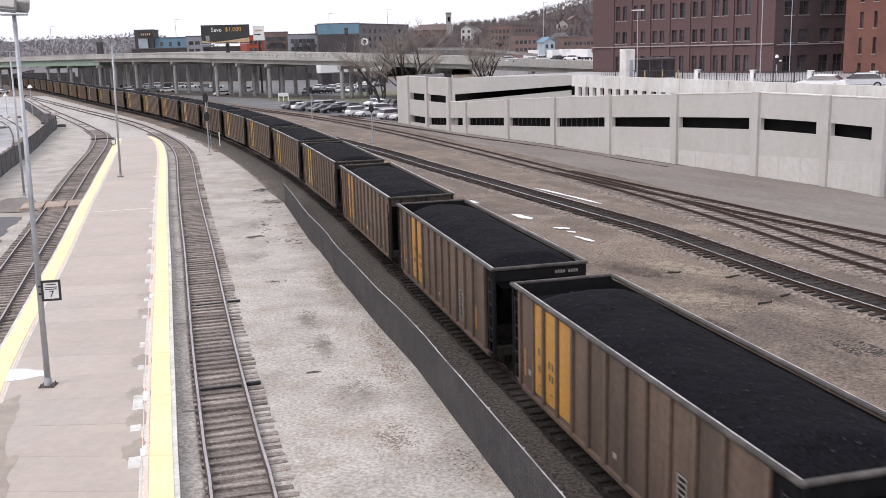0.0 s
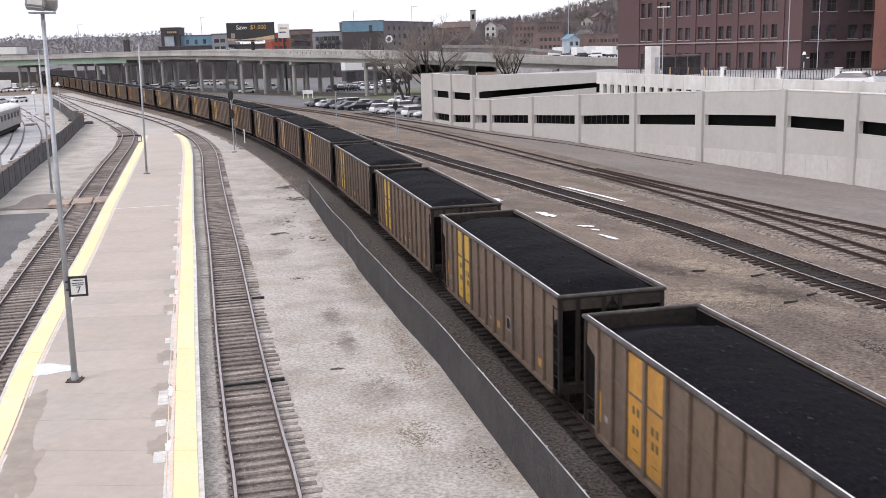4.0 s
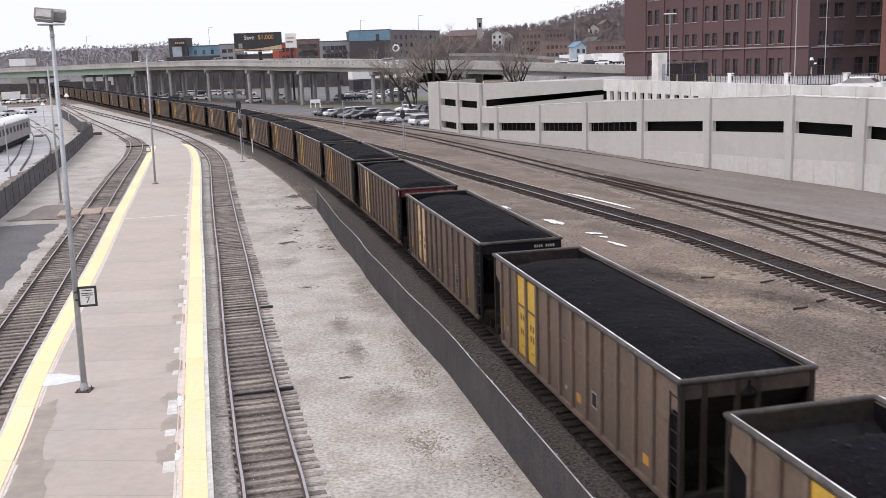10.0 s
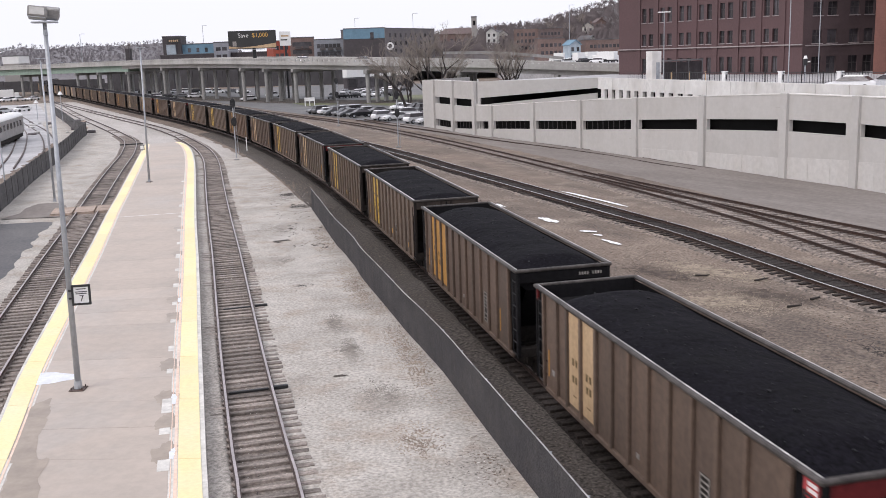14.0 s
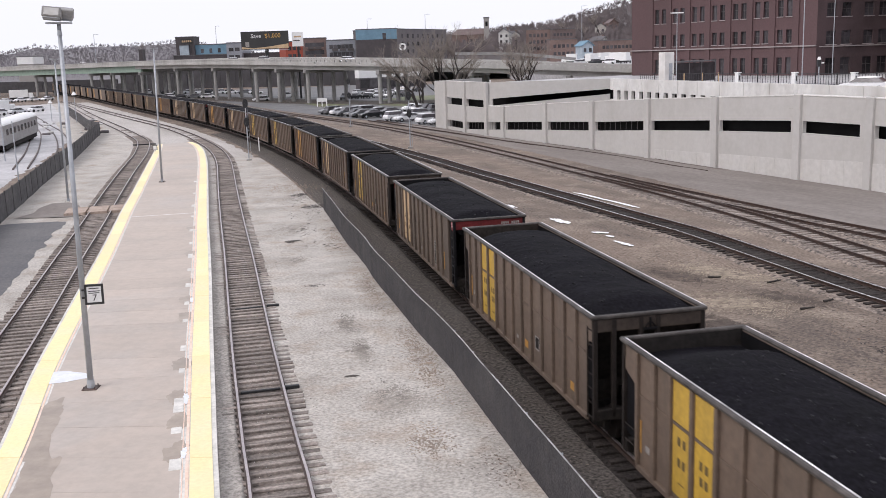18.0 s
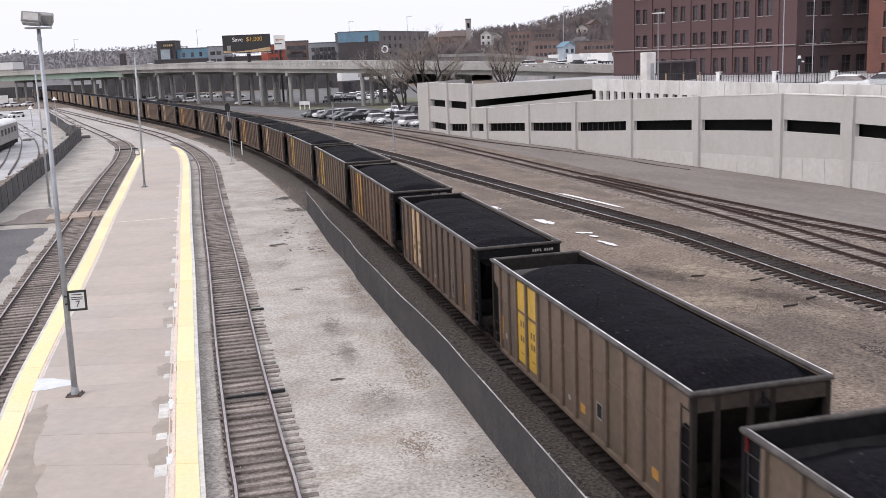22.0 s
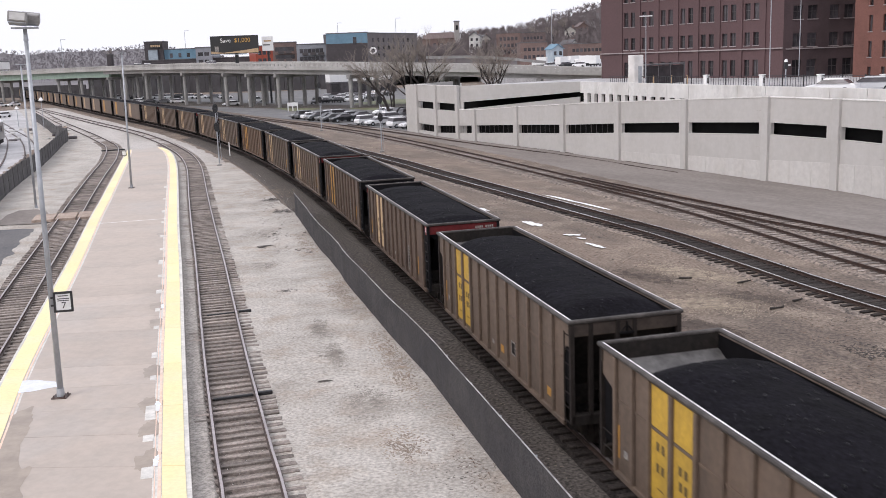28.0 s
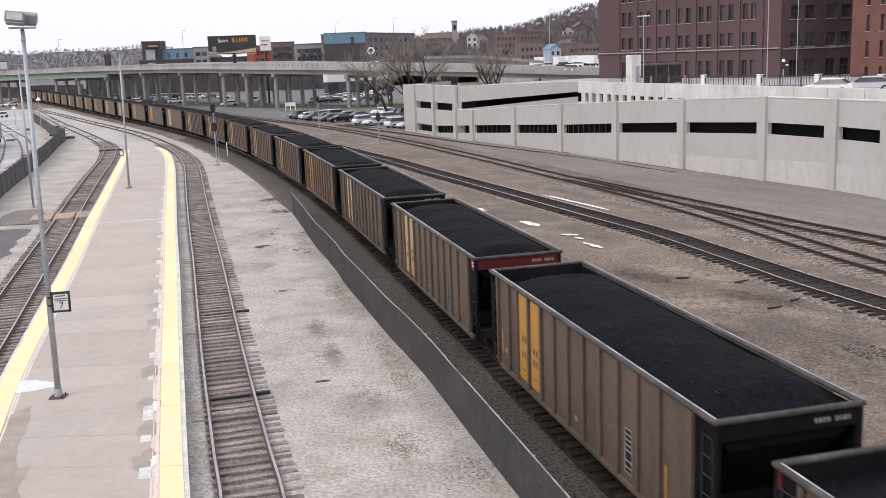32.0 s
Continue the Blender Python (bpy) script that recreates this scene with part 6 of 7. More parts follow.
def house(x, y, z, w, d, h, turn, wall, roof, label, chimney=True):
    ob = empty("house", label, "house", pose(x, y, z, 0, 0, turn), group="hillside houses")
    part("wall", boxed(-w / 2, w / 2, 0, d, -6, h), wall, ob)
    bm = bmesh.new()
    rise = w * 0.36
    out = [(-w / 2 - 0.4, h - 0.15), (0, h + rise), (w / 2 + 0.4, h - 0.15), (w / 2 + 0.4, h + 0.05), (0, h + rise + 0.3), (-w / 2 - 0.4, h + 0.05)]
    a = [bm.verts.new((u, -0.5, v)) for u, v in out]
    b = [bm.verts.new((u, d + 0.5, v)) for u, v in out]
    bm.faces.new(a)
    bm.faces.new(reversed(b))
    for i in range(6):
        bm.faces.new((a[i], b[i], b[(i + 1) % 6], a[(i + 1) % 6]))
    bmesh.ops.recalc_face_normals(bm, faces=bm.faces[:])
    part("roof", bm, roof, ob)
    bm = bmesh.new()
    bm.faces.new([bm.verts.new(p) for p in ((-w / 2, 0, h), (w / 2, 0, h), (0, 0, h + rise))])
    part("gable", bm, wall, ob)
    for f in range(2):
        for c in (-0.25, 0.25):
            win = part("window", boxed(c * w - 0.55, c * w + 0.55, -0.05, 0.05, h - 2.4 - f * 2.9, h - 0.9 - f * 2.9), M["glass"], ob)
    if chimney:
        part("chimney", boxed(w * 0.2, w * 0.2 + 0.8, d * 0.4, d * 0.4 + 0.8, h, h + rise + 0.9), M["town_brick"], ob)


for px, py, dep, w, h, turn, wall, roof, label in (
        (895, 84, 520, 5.6, 6.2, -15, "pale_wall", "roof_dark", "white hillside house with a steep gable"),
        (1040, 98, 380, 4.6, 2.8, 20, "house_blue", "blue_panel", "pale blue gabled house with a blue roof"),
        (915, 80, 600, 6.2, 4.3, 15, "cream", "roof_dark", "pale hillside house with a dark gable roof"), (1062, 66, 560, 6.2, 3.7, -10, "cream", "roof_dark", "pale hillside house with a dark gable roof"),
        (1085, 58, 600, 6.2, 3.7, 10, "town_brick", "roof_red", "brick hillside house with a brown roof"), (1070, 90, 500, 7.4, 3.1, 30, "pale_wall", "roof_dark", "white hillside house with a dark roof")):
    x, y = (px - 784) / 1730 * dep * 1.0, dep
    z = 10.52 - (py - 125 + 0.0332 * px) * dep / 1730
    house(x, y, z, w, w * 1.2, h, turn, M[wall], M[roof], label)
church = empty("church", "red brick church with a square bell tower", "church", pose(*(9.4, 600.0, 13.3)))
part("nave", boxed(-2, 18, 0, 12, -6, 8.0), M["town_brick"], church)
bm = bmesh.new()
a = [bm.verts.new(p) for p in ((-2.4, -0.4, 7.8), (18.2, -0.4, 7.8), (18.2, 12.4, 7.8), (-2.4, 12.4, 7.8), (1.5, 6, 11.3), (18.2, 6, 11.3))]
for f in ((0, 1, 5, 4), (2, 3, 4, 5), (3, 0, 4), (1, 2, 5)):
    bm.faces.new([a[i] for i in f])
part("roof", bm, M["roof_red"], church)
part("tower", boxed(17.3, 20.4, -0.5, 2.6, -6, 17.2), M["mid_haze"], church)
# Flat panel in the shade colour marks the belfry opening.
part("belfry_opening", boxed(18.2, 19.5, -0.56, -0.5, 12.5, 15.2), M["dark_inside"], church)
part("tower_cap", boxed(17.1, 20.6, -0.7, 2.8, 17.2, 17.8), M["roof_dark"], church)
for k in range(4):
    part("window", boxed(0.5 + 4 * k, 1.9 + 4 * k, -0.06, 0, 1.5, 5.0), M["glass"], church)
ramp_road = empty("elevated_road", "pale elevated side road on short columns", "bridge")
rr = smooth_path([((5.1, 330.0, 10.8)), ((23.8, 330.0, 10.2)), ((44.4, 330.0, 7.8))], 6)
part("road_deck", swept(rr, [(-4, -0.9), (4, -0.9), (4, 0), (-4, 0)]), M["pier"], ramp_road)
for q in rr[::4]:
    part("column", tubed((q.x, q.y, -0.5), (q.x, q.y, q.z - 1.5), 0.6, seg=8), M["pier"], ramp_road)
# Wall added behind the columns to darken the view under the bridge.
wall_under = empty("retaining_wall", "long dark wall added behind the highway columns", "retaining wall")
for k in range(16):
    a, b = lerp2((-138, 428), (-30, 385), k / 16), lerp2((-138, 428), (-30, 385), (k + 0.985) / 16)
    part("wall_panel", wall_piece(a, b, -0.5, -0.5, 8.2 - 0.05 * (k % 3), 8.2 - 0.05 * (k % 3), 0.6), M["dark_far_wall"], wall_under)
for k in range(8):
    a, b = lerp2((-240, 462), (-140, 430), k / 8), lerp2((-240, 462), (-140, 430), (k + 0.985) / 8)
    part("wall_panel", wall_piece(a, b, -0.5, -0.5, 4.6 - 0.2 * (k % 3), 4.6 - 0.2 * (k % 3), 0.6), M["dark_far_wall"], wall_under)
bank = empty("rail_embankment", "brown railway embankment wall climbing behind the bridge", "embankment")
for k in range(6):
    a, b = lerp2((-141, 402), (-96, 376), k / 6), lerp2((-141, 402), (-96, 376), (k + 0.97) / 6)
    part("wall_panel", wall_piece(a, b, -0.5, -0.5, 2.0 + 0.7 * k, 2.7 + 0.7 * k, 0.6), M["dark_far_wall"], bank)

# ---- raised lot with white trucks behind the highway ----
tagged(part("ground_terrace", boxed(28, 150, 296, 420, -0.6, 5.6), M["road"]), "raised grey lot behind the highway", "ground", kind="structure")


def box_truck(x, y, z, turn, length, label="white box truck parked on the raised lot"):
    ob = empty("box_truck", label, "truck", pose(x, y, z, 0, 0, turn), group="parked trucks")
    part("cargo_box", boxed(-length / 2, length / 2, -1.2, 1.2, 0.9, 3.4, bevel=0.05), M["white_paint"], ob)
    part("cab", boxed(length / 2 + 0.1, length / 2 + 1.7, -1.05, 1.05, 0.5, 2.3, bevel=0.2), M["white_paint"], ob)
    part("windscreen", boxed(length / 2 + 1.2, length / 2 + 1.72, -0.9, 0.9, 1.4, 2.05), M["glass"], ob)
    part("chassis", boxed(-length / 2, length / 2 + 1.5, -0.9, 0.9, 0.45, 0.9), M["black_metal"], ob)
    for a in (-length / 2 + 1, length / 2 + 0.8):
        for b in (-0.95, 0.95):
            part("tyre", tubed((a, b - 0.12, 0.45), (a, b + 0.12, 0.45), 0.45, seg=12), M["tyre"], ob)


for px, dep, turn, ln in ((1012, 340, 160, 3.4), (1046, 322, 40, 3.6), (1068, 350, 20, 4), (1088, 330, 150, 3.6), (1104, 312, 60, 3.5)):
    box_truck((px - 784) / 1730 * dep, dep, 5.6, turn, ln)
for px, dep, turn, paint in ((1028, 318, 20, 0), (1056, 312, 30, 3), (1076, 312, 160, 0), (1096, 345, 20, 2), (1036, 345, 10, 0)):
    automobile((px - 784) / 1730 * dep, dep, 5.6, turn, paint, "wagon", "parked on the raised lot")
for px, dep, turn, ln in ((818, 262, 10, 5.0), (834, 266, 175, 5.0), (850, 270, 8, 6.0)):
    box_truck((px - 784) / 1730 * dep, dep, GROUND_Z, turn, ln, "white box truck parked behind the highway")
box_truck((46 - 784) / 1730 * 344, 344, GROUND_Z, 20, 6.0, "white box truck parked beyond the yard road")
box_truck((8 - 784) / 1730 * 240, 240, GROUND_Z, 60, 4.5, "white box truck parked beyond the yard road")

# ---- hills ----
def ridge(name, label, pts, y0, y1, base=-0.4, seed=1, material=None):
    """A wooded ridge: plan line of crest points (x, y, z) with a slope towards the town."""
    crest = smooth_path(pts, 25)
    bm = bmesh.new()
    rows = []
    for k in range(9):
        f = k / 8
        row = []
        for i, c in enumerate(crest):
            y = c.y + (y0 - c.y) * (1 - f)
            z = base + (c.z - base) * (f ** 1.25) + 1.5 * noise.noise(Vector((c.x * 0.02, y * 0.02, seed))) * f
            row.append(bm.verts.new((c.x * (y / c.y) ** 0.6, y, z)))
        rows.append(row)
    rows.append([bm.verts.new((c.x * 1.2, c.y + y1, base)) for c in crest])
    for a, b in zip(rows, rows[1:]):
        for i in range(len(crest) - 1):
            bm.faces.new((a[i], a[i + 1], b[i + 1], b[i]))
    bmesh.ops.recalc_face_normals(bm, faces=bm.faces[:])
    ob = part(name, bm, material or M["hill"], smooth=True)
    if ob.data.polygons[0].normal.z < 0:
        ob.data.flip_normals()
    tagged(ob, label, "hill", kind="structure")
    return [[v for v in r] for r in [[v.co.copy() for v in ob.data.vertices[k * len(crest):(k + 1) * len(crest)]] for k in range(9)]]


def woods(name, label, rows, count, seed, size, lo=2, material=None):
    """Many small bare trees over a slope, each a short trunk with a fan of twigs."""
    rng = random.Random(seed)
    verts, faces = [], []
    for _ in range(count):
        k = rng.uniform(lo, 7.99)
        i = rng.uniform(0, len(rows[0]) - 1.01)
        a, b = int(k), int(i)
        p = rows[a][b].lerp(rows[a + 1][b], k - a).lerp(rows[a][b + 1].lerp(rows[a + 1][b + 1], k - a), i - b)
        h = size * rng.uniform(0.6, 1.25)
        w = h * rng.uniform(0.34, 0.5)
        n = len(verts)
        th = 0.01 * h
        verts += [p + Vector((-th, 0, 0)), p + Vector((th, 0, 0)), p + Vector((0, 0, h * 0.75))]
        faces.append((n, n + 1, n + 2))
        for t in range(26):
            ang, el = rng.uniform(0, math.tau), rng.uniform(0.05, 1.0)
            r = w * math.sqrt(el) * rng.uniform(0.5, 1.0)
            z = h * (1.0 - 0.5 * (r / w) ** 2) * rng.uniform(0.72, 1.0)
            q = p + Vector((r * math.cos(ang), r * math.sin(ang), z))
            s = p + Vector((r * 0.5 * math.cos(ang + 0.4), r * 0.5 * math.sin(ang + 0.4), z * rng.uniform(0.6, 0.92)))
            th = 0.02 * size * rng.uniform(0.5, 1.3)
            n = len(verts)
            verts += [s + Vector((-th, 0, 0)), s + Vector((th, 0, 0)), q]
            faces.append((n, n + 1, n + 2))
    me = bpy.data.meshes.new(name)
    me.from_pydata([tuple(v) for v in verts], [], faces)
    tagged(put(name, me, material or M["twig_far"]), label, "trees", kind="stuff")


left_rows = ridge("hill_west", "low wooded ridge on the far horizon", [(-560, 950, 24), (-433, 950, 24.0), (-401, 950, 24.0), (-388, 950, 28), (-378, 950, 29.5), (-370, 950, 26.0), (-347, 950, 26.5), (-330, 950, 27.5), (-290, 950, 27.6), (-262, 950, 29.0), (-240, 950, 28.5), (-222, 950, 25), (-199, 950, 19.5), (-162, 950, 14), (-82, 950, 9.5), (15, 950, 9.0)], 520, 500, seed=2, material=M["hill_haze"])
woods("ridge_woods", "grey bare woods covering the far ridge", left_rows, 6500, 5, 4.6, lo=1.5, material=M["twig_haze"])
right_rows = ridge("hill_east", "steep wooded hill above the town", [(-22.4, 760.0, 16.9), (12.1, 760.0, 21.6), (42.3, 760.0, 24.0), (72.4, 760.0, 24.7), (98.2, 760.0, 30.6), (123.9, 760.0, 37.3), (145.3, 760.0, 43.2), (183.7, 760.0, 50.3), (268.9, 760.0, 51.7)], 400, 500, base=4, seed=4)
woods("hill_woods", "bare brown-grey woods on the hill", right_rows, 5200, 6, 7.0, lo=1.6)


# ---- bare trees ----
def bare_tree(x, y, z, h, spread, seed, trunks=2, levels=5, label="bare spreading winter tree with grey twigs"):
    tree = empty("tree", label, "tree", pose(x, y, z), group="bare trees")
    rng = random.Random(seed)
    store = {"trunk": ([], []), "crown": ([], [])}
    def limb(kind, a, b, ra, rb, n):
        verts, faces = store[kind]
        d = (b - a).normalized()
        u = d.orthogonal().normalized()
        v = d.cross(u)
        k = len(verts)
        for q, r in ((a, ra), (b, rb)):
            for i in range(n):
                c = i * math.tau / n
                verts.append(q + u * (r * math.cos(c)) + v * (r * math.sin(c)))
        for i in range(n):
            j = (i + 1) % n
            faces.append((k + i, k + j, k + n + j, k + n + i))
    def grow(a, d, length, r, depth):
        b = a + d * length
        mid = a.lerp(b, 0.5) + Vector((rng.uniform(-1, 1), rng.uniform(-1, 1), 0)) * length * 0.06
        kind = "trunk" if depth >= levels - 2 else "crown"
        n = 7 if depth >= 5 else (5 if depth >= 3 else 3)
        limb(kind, a, mid, r, r * 0.85, n)
        limb(kind, mid, b, r * 0.85, r * 0.66, n)
        if depth == 0:
            return
        for k in range(3):
            axis = Vector((rng.uniform(-1, 1), rng.uniform(-1, 1), rng.uniform(-0.25, 0.5)))
            nd = (d * rng.uniform(0.75, 1.0) + axis * spread * rng.uniform(0.5, 1.0)).normalized()
            nd.z = max(nd.z, -0.05)
            grow(b if k < 2 else mid, nd, length * rng.uniform(0.64, 0.84), max(0.011, r * rng.uniform(0.5, 0.7)), depth - 1)
    for k in range(trunks):
        lean = Vector((rng.uniform(-0.35, 0.35), rng.uniform(-0.2, 0.2), 1)).normalized()
        grow(Vector((0.35 * k, 0.1 * k, 0)), lean, h * (0.25 if levels == 5 else 0.225), h * 0.0165, levels)
    for kind, mt in (("trunk", M["bark"]), ("crown", M["twig"])):
        me = bpy.data.meshes.new(kind)
        me.from_pydata([tuple(v) for v in store[kind][0]], [], store[kind][1])
        put(kind, me, mt, tree)


bare_tree(0.8, 178, GROUND_Z, 21, 0.9, 3, trunks=2, levels=6)
bare_tree(-4.0, 183, GROUND_Z, 19, 0.95, 31, trunks=1, levels=6)
bare_tree(14.6, 176, 1.0, 15.0, 1.0, 8, trunks=3, levels=5)
bare_tree(-4.5, 205, GROUND_Z, 13, 0.8, 11, trunks=2)
bare_tree(11, 230, GROUND_Z, 14, 0.8, 14, trunks=2)
for px, py, dep, h, sd in ((270, 100, 600, 12, 21), (340, 96, 620, 12, 22), (830, 80, 520, 11, 23), (915, 90, 440, 12, 24), (955, 80, 500, 13, 25), (1030, 75, 470, 14, 26), (1000, 68, 560, 14, 27), (1060, 60, 520, 15, 28)):
    bare_tree((px - 784) / 1730 * dep, dep, 10.52 - (py - 125 + 0.0332 * px) * dep / 1730 - 2, h, 0.8, sd, trunks=1, label="distant bare winter tree on the hillside")
for px, py, dep in ((398, 52, 500), (760, 32, 430), (1030, 18, 420), (187, 66, 480), (660, 40, 480)):
    x, z = (px - 784) / 1730 * dep, 10.52 - (py - 125 + 0.0332 * px) * dep / 1730
    pole = empty("street_lamp", "thin grey highway lamp post", "lamp post", pose(x, dep, 0), group="highway lamp posts")
    part("shaft", tubed((0, 0, 0), (0, 0, z), 0.16, 0.1, 6), M["galv"], pole)
    part("arm", boxed(0, 2.2, -0.1, 0.1, z - 0.15, z), M["galv"], pole)


# ---- yard rails on the left road, and traffic on the highway ----
for pts in ([(-46, 106), (-54.5, 130), (-67.5, 163), (-80, 190), (-92, 216), (-112, 256)], [(-43.5, 108), (-50, 129), (-62.5, 160), (-76, 188), (-90, 217), (-110, 257)]):
    line = smooth_path(pts, 3.0)
    tr = empty("yard_track", "rails set flush in the grey yard road", "railway track", kind="structure")
    for o in (-0.75, 0.75):
        part("rail", swept(offset(line, o), [(-0.08, -0.26), (0.08, -0.26), (0.08, -0.13), (-0.08, -0.13)]), M["rail"], tr)
rng = random.Random(77)
for k in range(26):
    x, y = rng.uniform(-66, -52), rng.uniform(158, 200)
    x -= (y - 158) * 0.45
    r = rng.uniform(0.2, 0.6)
    heap = empty("rubble_block", "pale block of rubble or timber behind the yard fence", "rubble", pose(x, y, GROUND_Z, 0, 0, rng.uniform(0, 90)), group="rubble blocks")
    bm = bmesh.new()
    box(bm, -r, r, -r * 0.7, r * 0.7, 0, r * rng.uniform(0.5, 1.0), bevel=0.15)
    for v in bm.verts:
        v.co += Vector((noise.noise(v.co + Vector((k, 0, 0))), noise.noise(v.co + Vector((0, k, 0))), 0)) * 0.3
    part("block", bm, M[rng.choice(("pale_wall", "timber", "timber", "mid_clad"))], heap)
traffic = []
for j, (when, way, paint, style) in enumerate(((4.7, 1, 0, "wagon"), (8.9, 1, 1, "sedan"), (9.6, 1, 0, "sedan"), (14.5, 1, 0, "wagon"), (15.2, 1, 1, "sedan"), (19.3, 1, 0, "sedan"), (25.0, 1, 0, "wagon"), (26.6, 1, 0, "sedan"), (30.4, 1, 1, "sedan"), (6.5, -1, 0, "sedan"), (12.0, -1, 1, "wagon"), (22.5, -1, 0, "sedan"), (28.5, -1, 0, "wagon"))):
    traffic.append((automobile(0, 0, 0, 0, paint, style, "driving along the highway bridge"), when, way, j))


# ---- the coal train ----
N_CARS = 45
CAR_PITCH = 16.18
BODY = 14.25
TOP, SILL, HALF = 3.69, 0.82, 1.6
KINDS = {  # end style, stripe paint, number of stripes, body paint, pale inside
    -1: ("black", "amber", 2, "brown", 0), 0: ("black", "amber", 3, "brown", 0), 1: ("black", "amber", 2, "brown", 0), 2: ("cage", "amber", 2, "tan", 0),
    3: ("cage", "yellow", 2, "tan", 0), 4: ("cage", "yellow", 2, "tan", 0), 5: ("cage", "yellow", 2, "tan", 0), 6: ("cage", "yellow", 2, "tan", 0),
    7: ("black", "pale", 2, "brown", 0), 8: ("red", "pale", 2, "brown", 0), 9: ("black", "amber", 3, "brown", 0), 10: ("cage", "yellow", 2, "tan", 0),
    11: ("cage", "yellow", 2, "tan", 0), 12: ("red", "pale", 2, "grey", 0), 13: ("cage", "yellow", 2, "tan", 1), 14: ("black", "pale", 2, "brown", 0),
    15: ("black", "amber", 2, "rust", 0), 16: ("cage", "yellow", 2, "tan", 1), 17: ("cage", "yellow", 2, "tan", 1), 18: ("red", "pale", 2, "brown", 0),
    19: ("black", "amber", 2, "brown", 0), 20: ("red", "pale", 2, "tan", 0), 21: ("black", "pale", 2, "grey", 0), 22: ("black", "amber", 2, "rust", 0)}
meshes = {}


def cached(key, make, material):
    if key not in meshes:
        meshes[key] = mesh_of(key.split(":")[0], make())
        meshes[key].materials.append(material)
    return meshes[key]


def coal_height(x, y, hx, hy, seed, crown, deep):
    """The heaped load: low against the far end sheet, nearly level with the rim at the other, rough all over."""
    far, nigh = (hx - x) / (2.6 if deep else 2.1), (hx + x) / 1.2
    edge = max(0.0, min(1.0, far, nigh))
    edge = edge * edge * (3 - 2 * edge)
    side = max(0.0, 1 - (abs(y) / hy) ** 2.6)
    low = (0.82 if deep else (0.5, 0.72, 0.34, 0.62)[seed]) if far < nigh else 0.12
    q = Vector((x, y, seed * 5.3))
    z = TOP - 0.13 - low * (1 - edge) + crown * side * (0.35 + 0.65 * edge)
    z += 0.055 * noise.noise(q * 0.6) + 0.016 * noise.noise(q * 1.5) + 0.009 * noise.noise(q * 3.3) + 0.009 * noise.noise(q * 4.9)
    return z


def coal_mesh(seed, crown, deep=False):
    bm = bmesh.new()
    nx, ny = 130, 32
    hx, hy = BODY / 2 - 0.19, HALF - 0.12
    rows = []
    for i in range(nx + 1):
        row = []
        for j in range(ny + 1):
            x, y = -hx + 2 * hx * i / nx, -hy + 2 * hy * j / ny
            row.append(bm.verts.new((x, y, coal_height(x, y, hx, hy, seed, crown, deep))))
        rows.append(row)
    for a, b in zip(rows, rows[1:]):
        for j in range(ny):
            bm.faces.new((a[j], b[j], b[j + 1], a[j + 1]))
    return bm


def lump_mesh(seed, crown, deep=False):
    """Loose angular lumps lying on the load."""
    rng = random.Random(seed + 50)
    hx, hy = BODY / 2 - 0.25, HALF - 0.16
    bm = bmesh.new()
    for k in range(320):
        x, y = rng.uniform(-hx * 0.95, hx * (0.7 if deep else 0.85)), hy * rng.uniform(-0.9, 0.9)
        z = coal_height(x, y, BODY / 2 - 0.19, HALF - 0.12, seed, crown, deep)
        r = 0.012 + 0.034 * rng.random() ** 4
        lump = bmesh.ops.create_icosphere(bm, subdivisions=1, radius=r)
        stretch = Vector((rng.uniform(0.7, 1.5), rng.uniform(0.7, 1.5), rng.uniform(0.5, 0.9)))
        for v in lump["verts"]:
            v.co = Vector((v.co.x * stretch.x, v.co.y * stretch.y, v.co.z * stretch.z)) * rng.uniform(0.8, 1.15) + Vector((x, y, z + r * 0.25))
    return bm


def plate(out, y0, y1):
    """An upright plate along the wagon, from its outline in x and z and its two faces in y."""
    bm = bmesh.new()
    a = [bm.verts.new((x, y1, z)) for x, z in out]
    b = [bm.verts.new((x, y0, z)) for x, z in out]
    bm.faces.new(a)
    bm.faces.new(reversed(b))
    for i in range(len(out)):
        j = (i + 1) % len(out)
        bm.faces.new((a[i], b[i], b[j], a[j]))
    bmesh.ops.recalc_face_normals(bm, faces=bm.faces[:])
    return bm


def side_mesh(caged):
    """The side sheet: on the caged wagons cut back under a sloping gusset at one end and notched round the ladder at the other."""
    e = BODY / 2
    if caged:
        out = [(e - 0.92, SILL), (e - 0.92, TOP - 1.06), (e, TOP - 0.72), (e, TOP - 0.08), (-e, TOP - 0.08), (-e, TOP - 0.75), (-e + 0.14, TOP - 0.78), (-e + 0.3, TOP - 0.74), (-e + 0.48, TOP - 0.82), (-e + 0.6, TOP - 1.05), (-e + 0.62, SILL)]
    else:
        out = [(e - 0.70, SILL), (e - 0.70, TOP - 0.08), (-e + 0.86, TOP - 0.08), (-e + 0.86, SILL)]
    return plate(out, HALF - 0.1, HALF - 0.06)


def corner_mesh(sign):
    """The black corner plate over the ladder of a closed-end wagon, its lower edge sloping down to the side sheet."""
    e = BODY / 2
    w = 0.70 if sign > 0 else 0.86
    out = [(e, TOP - 0.09), (e - w, TOP - 0.09), (e - w, TOP - 1.75), (e - w + 0.1, TOP - 1.75), (e - 0.1, TOP - 0.78), (e, TOP - 0.74)]
    return plate([(sign * x, z) for x, z in out], HALF - 0.13, HALF - 0.09)


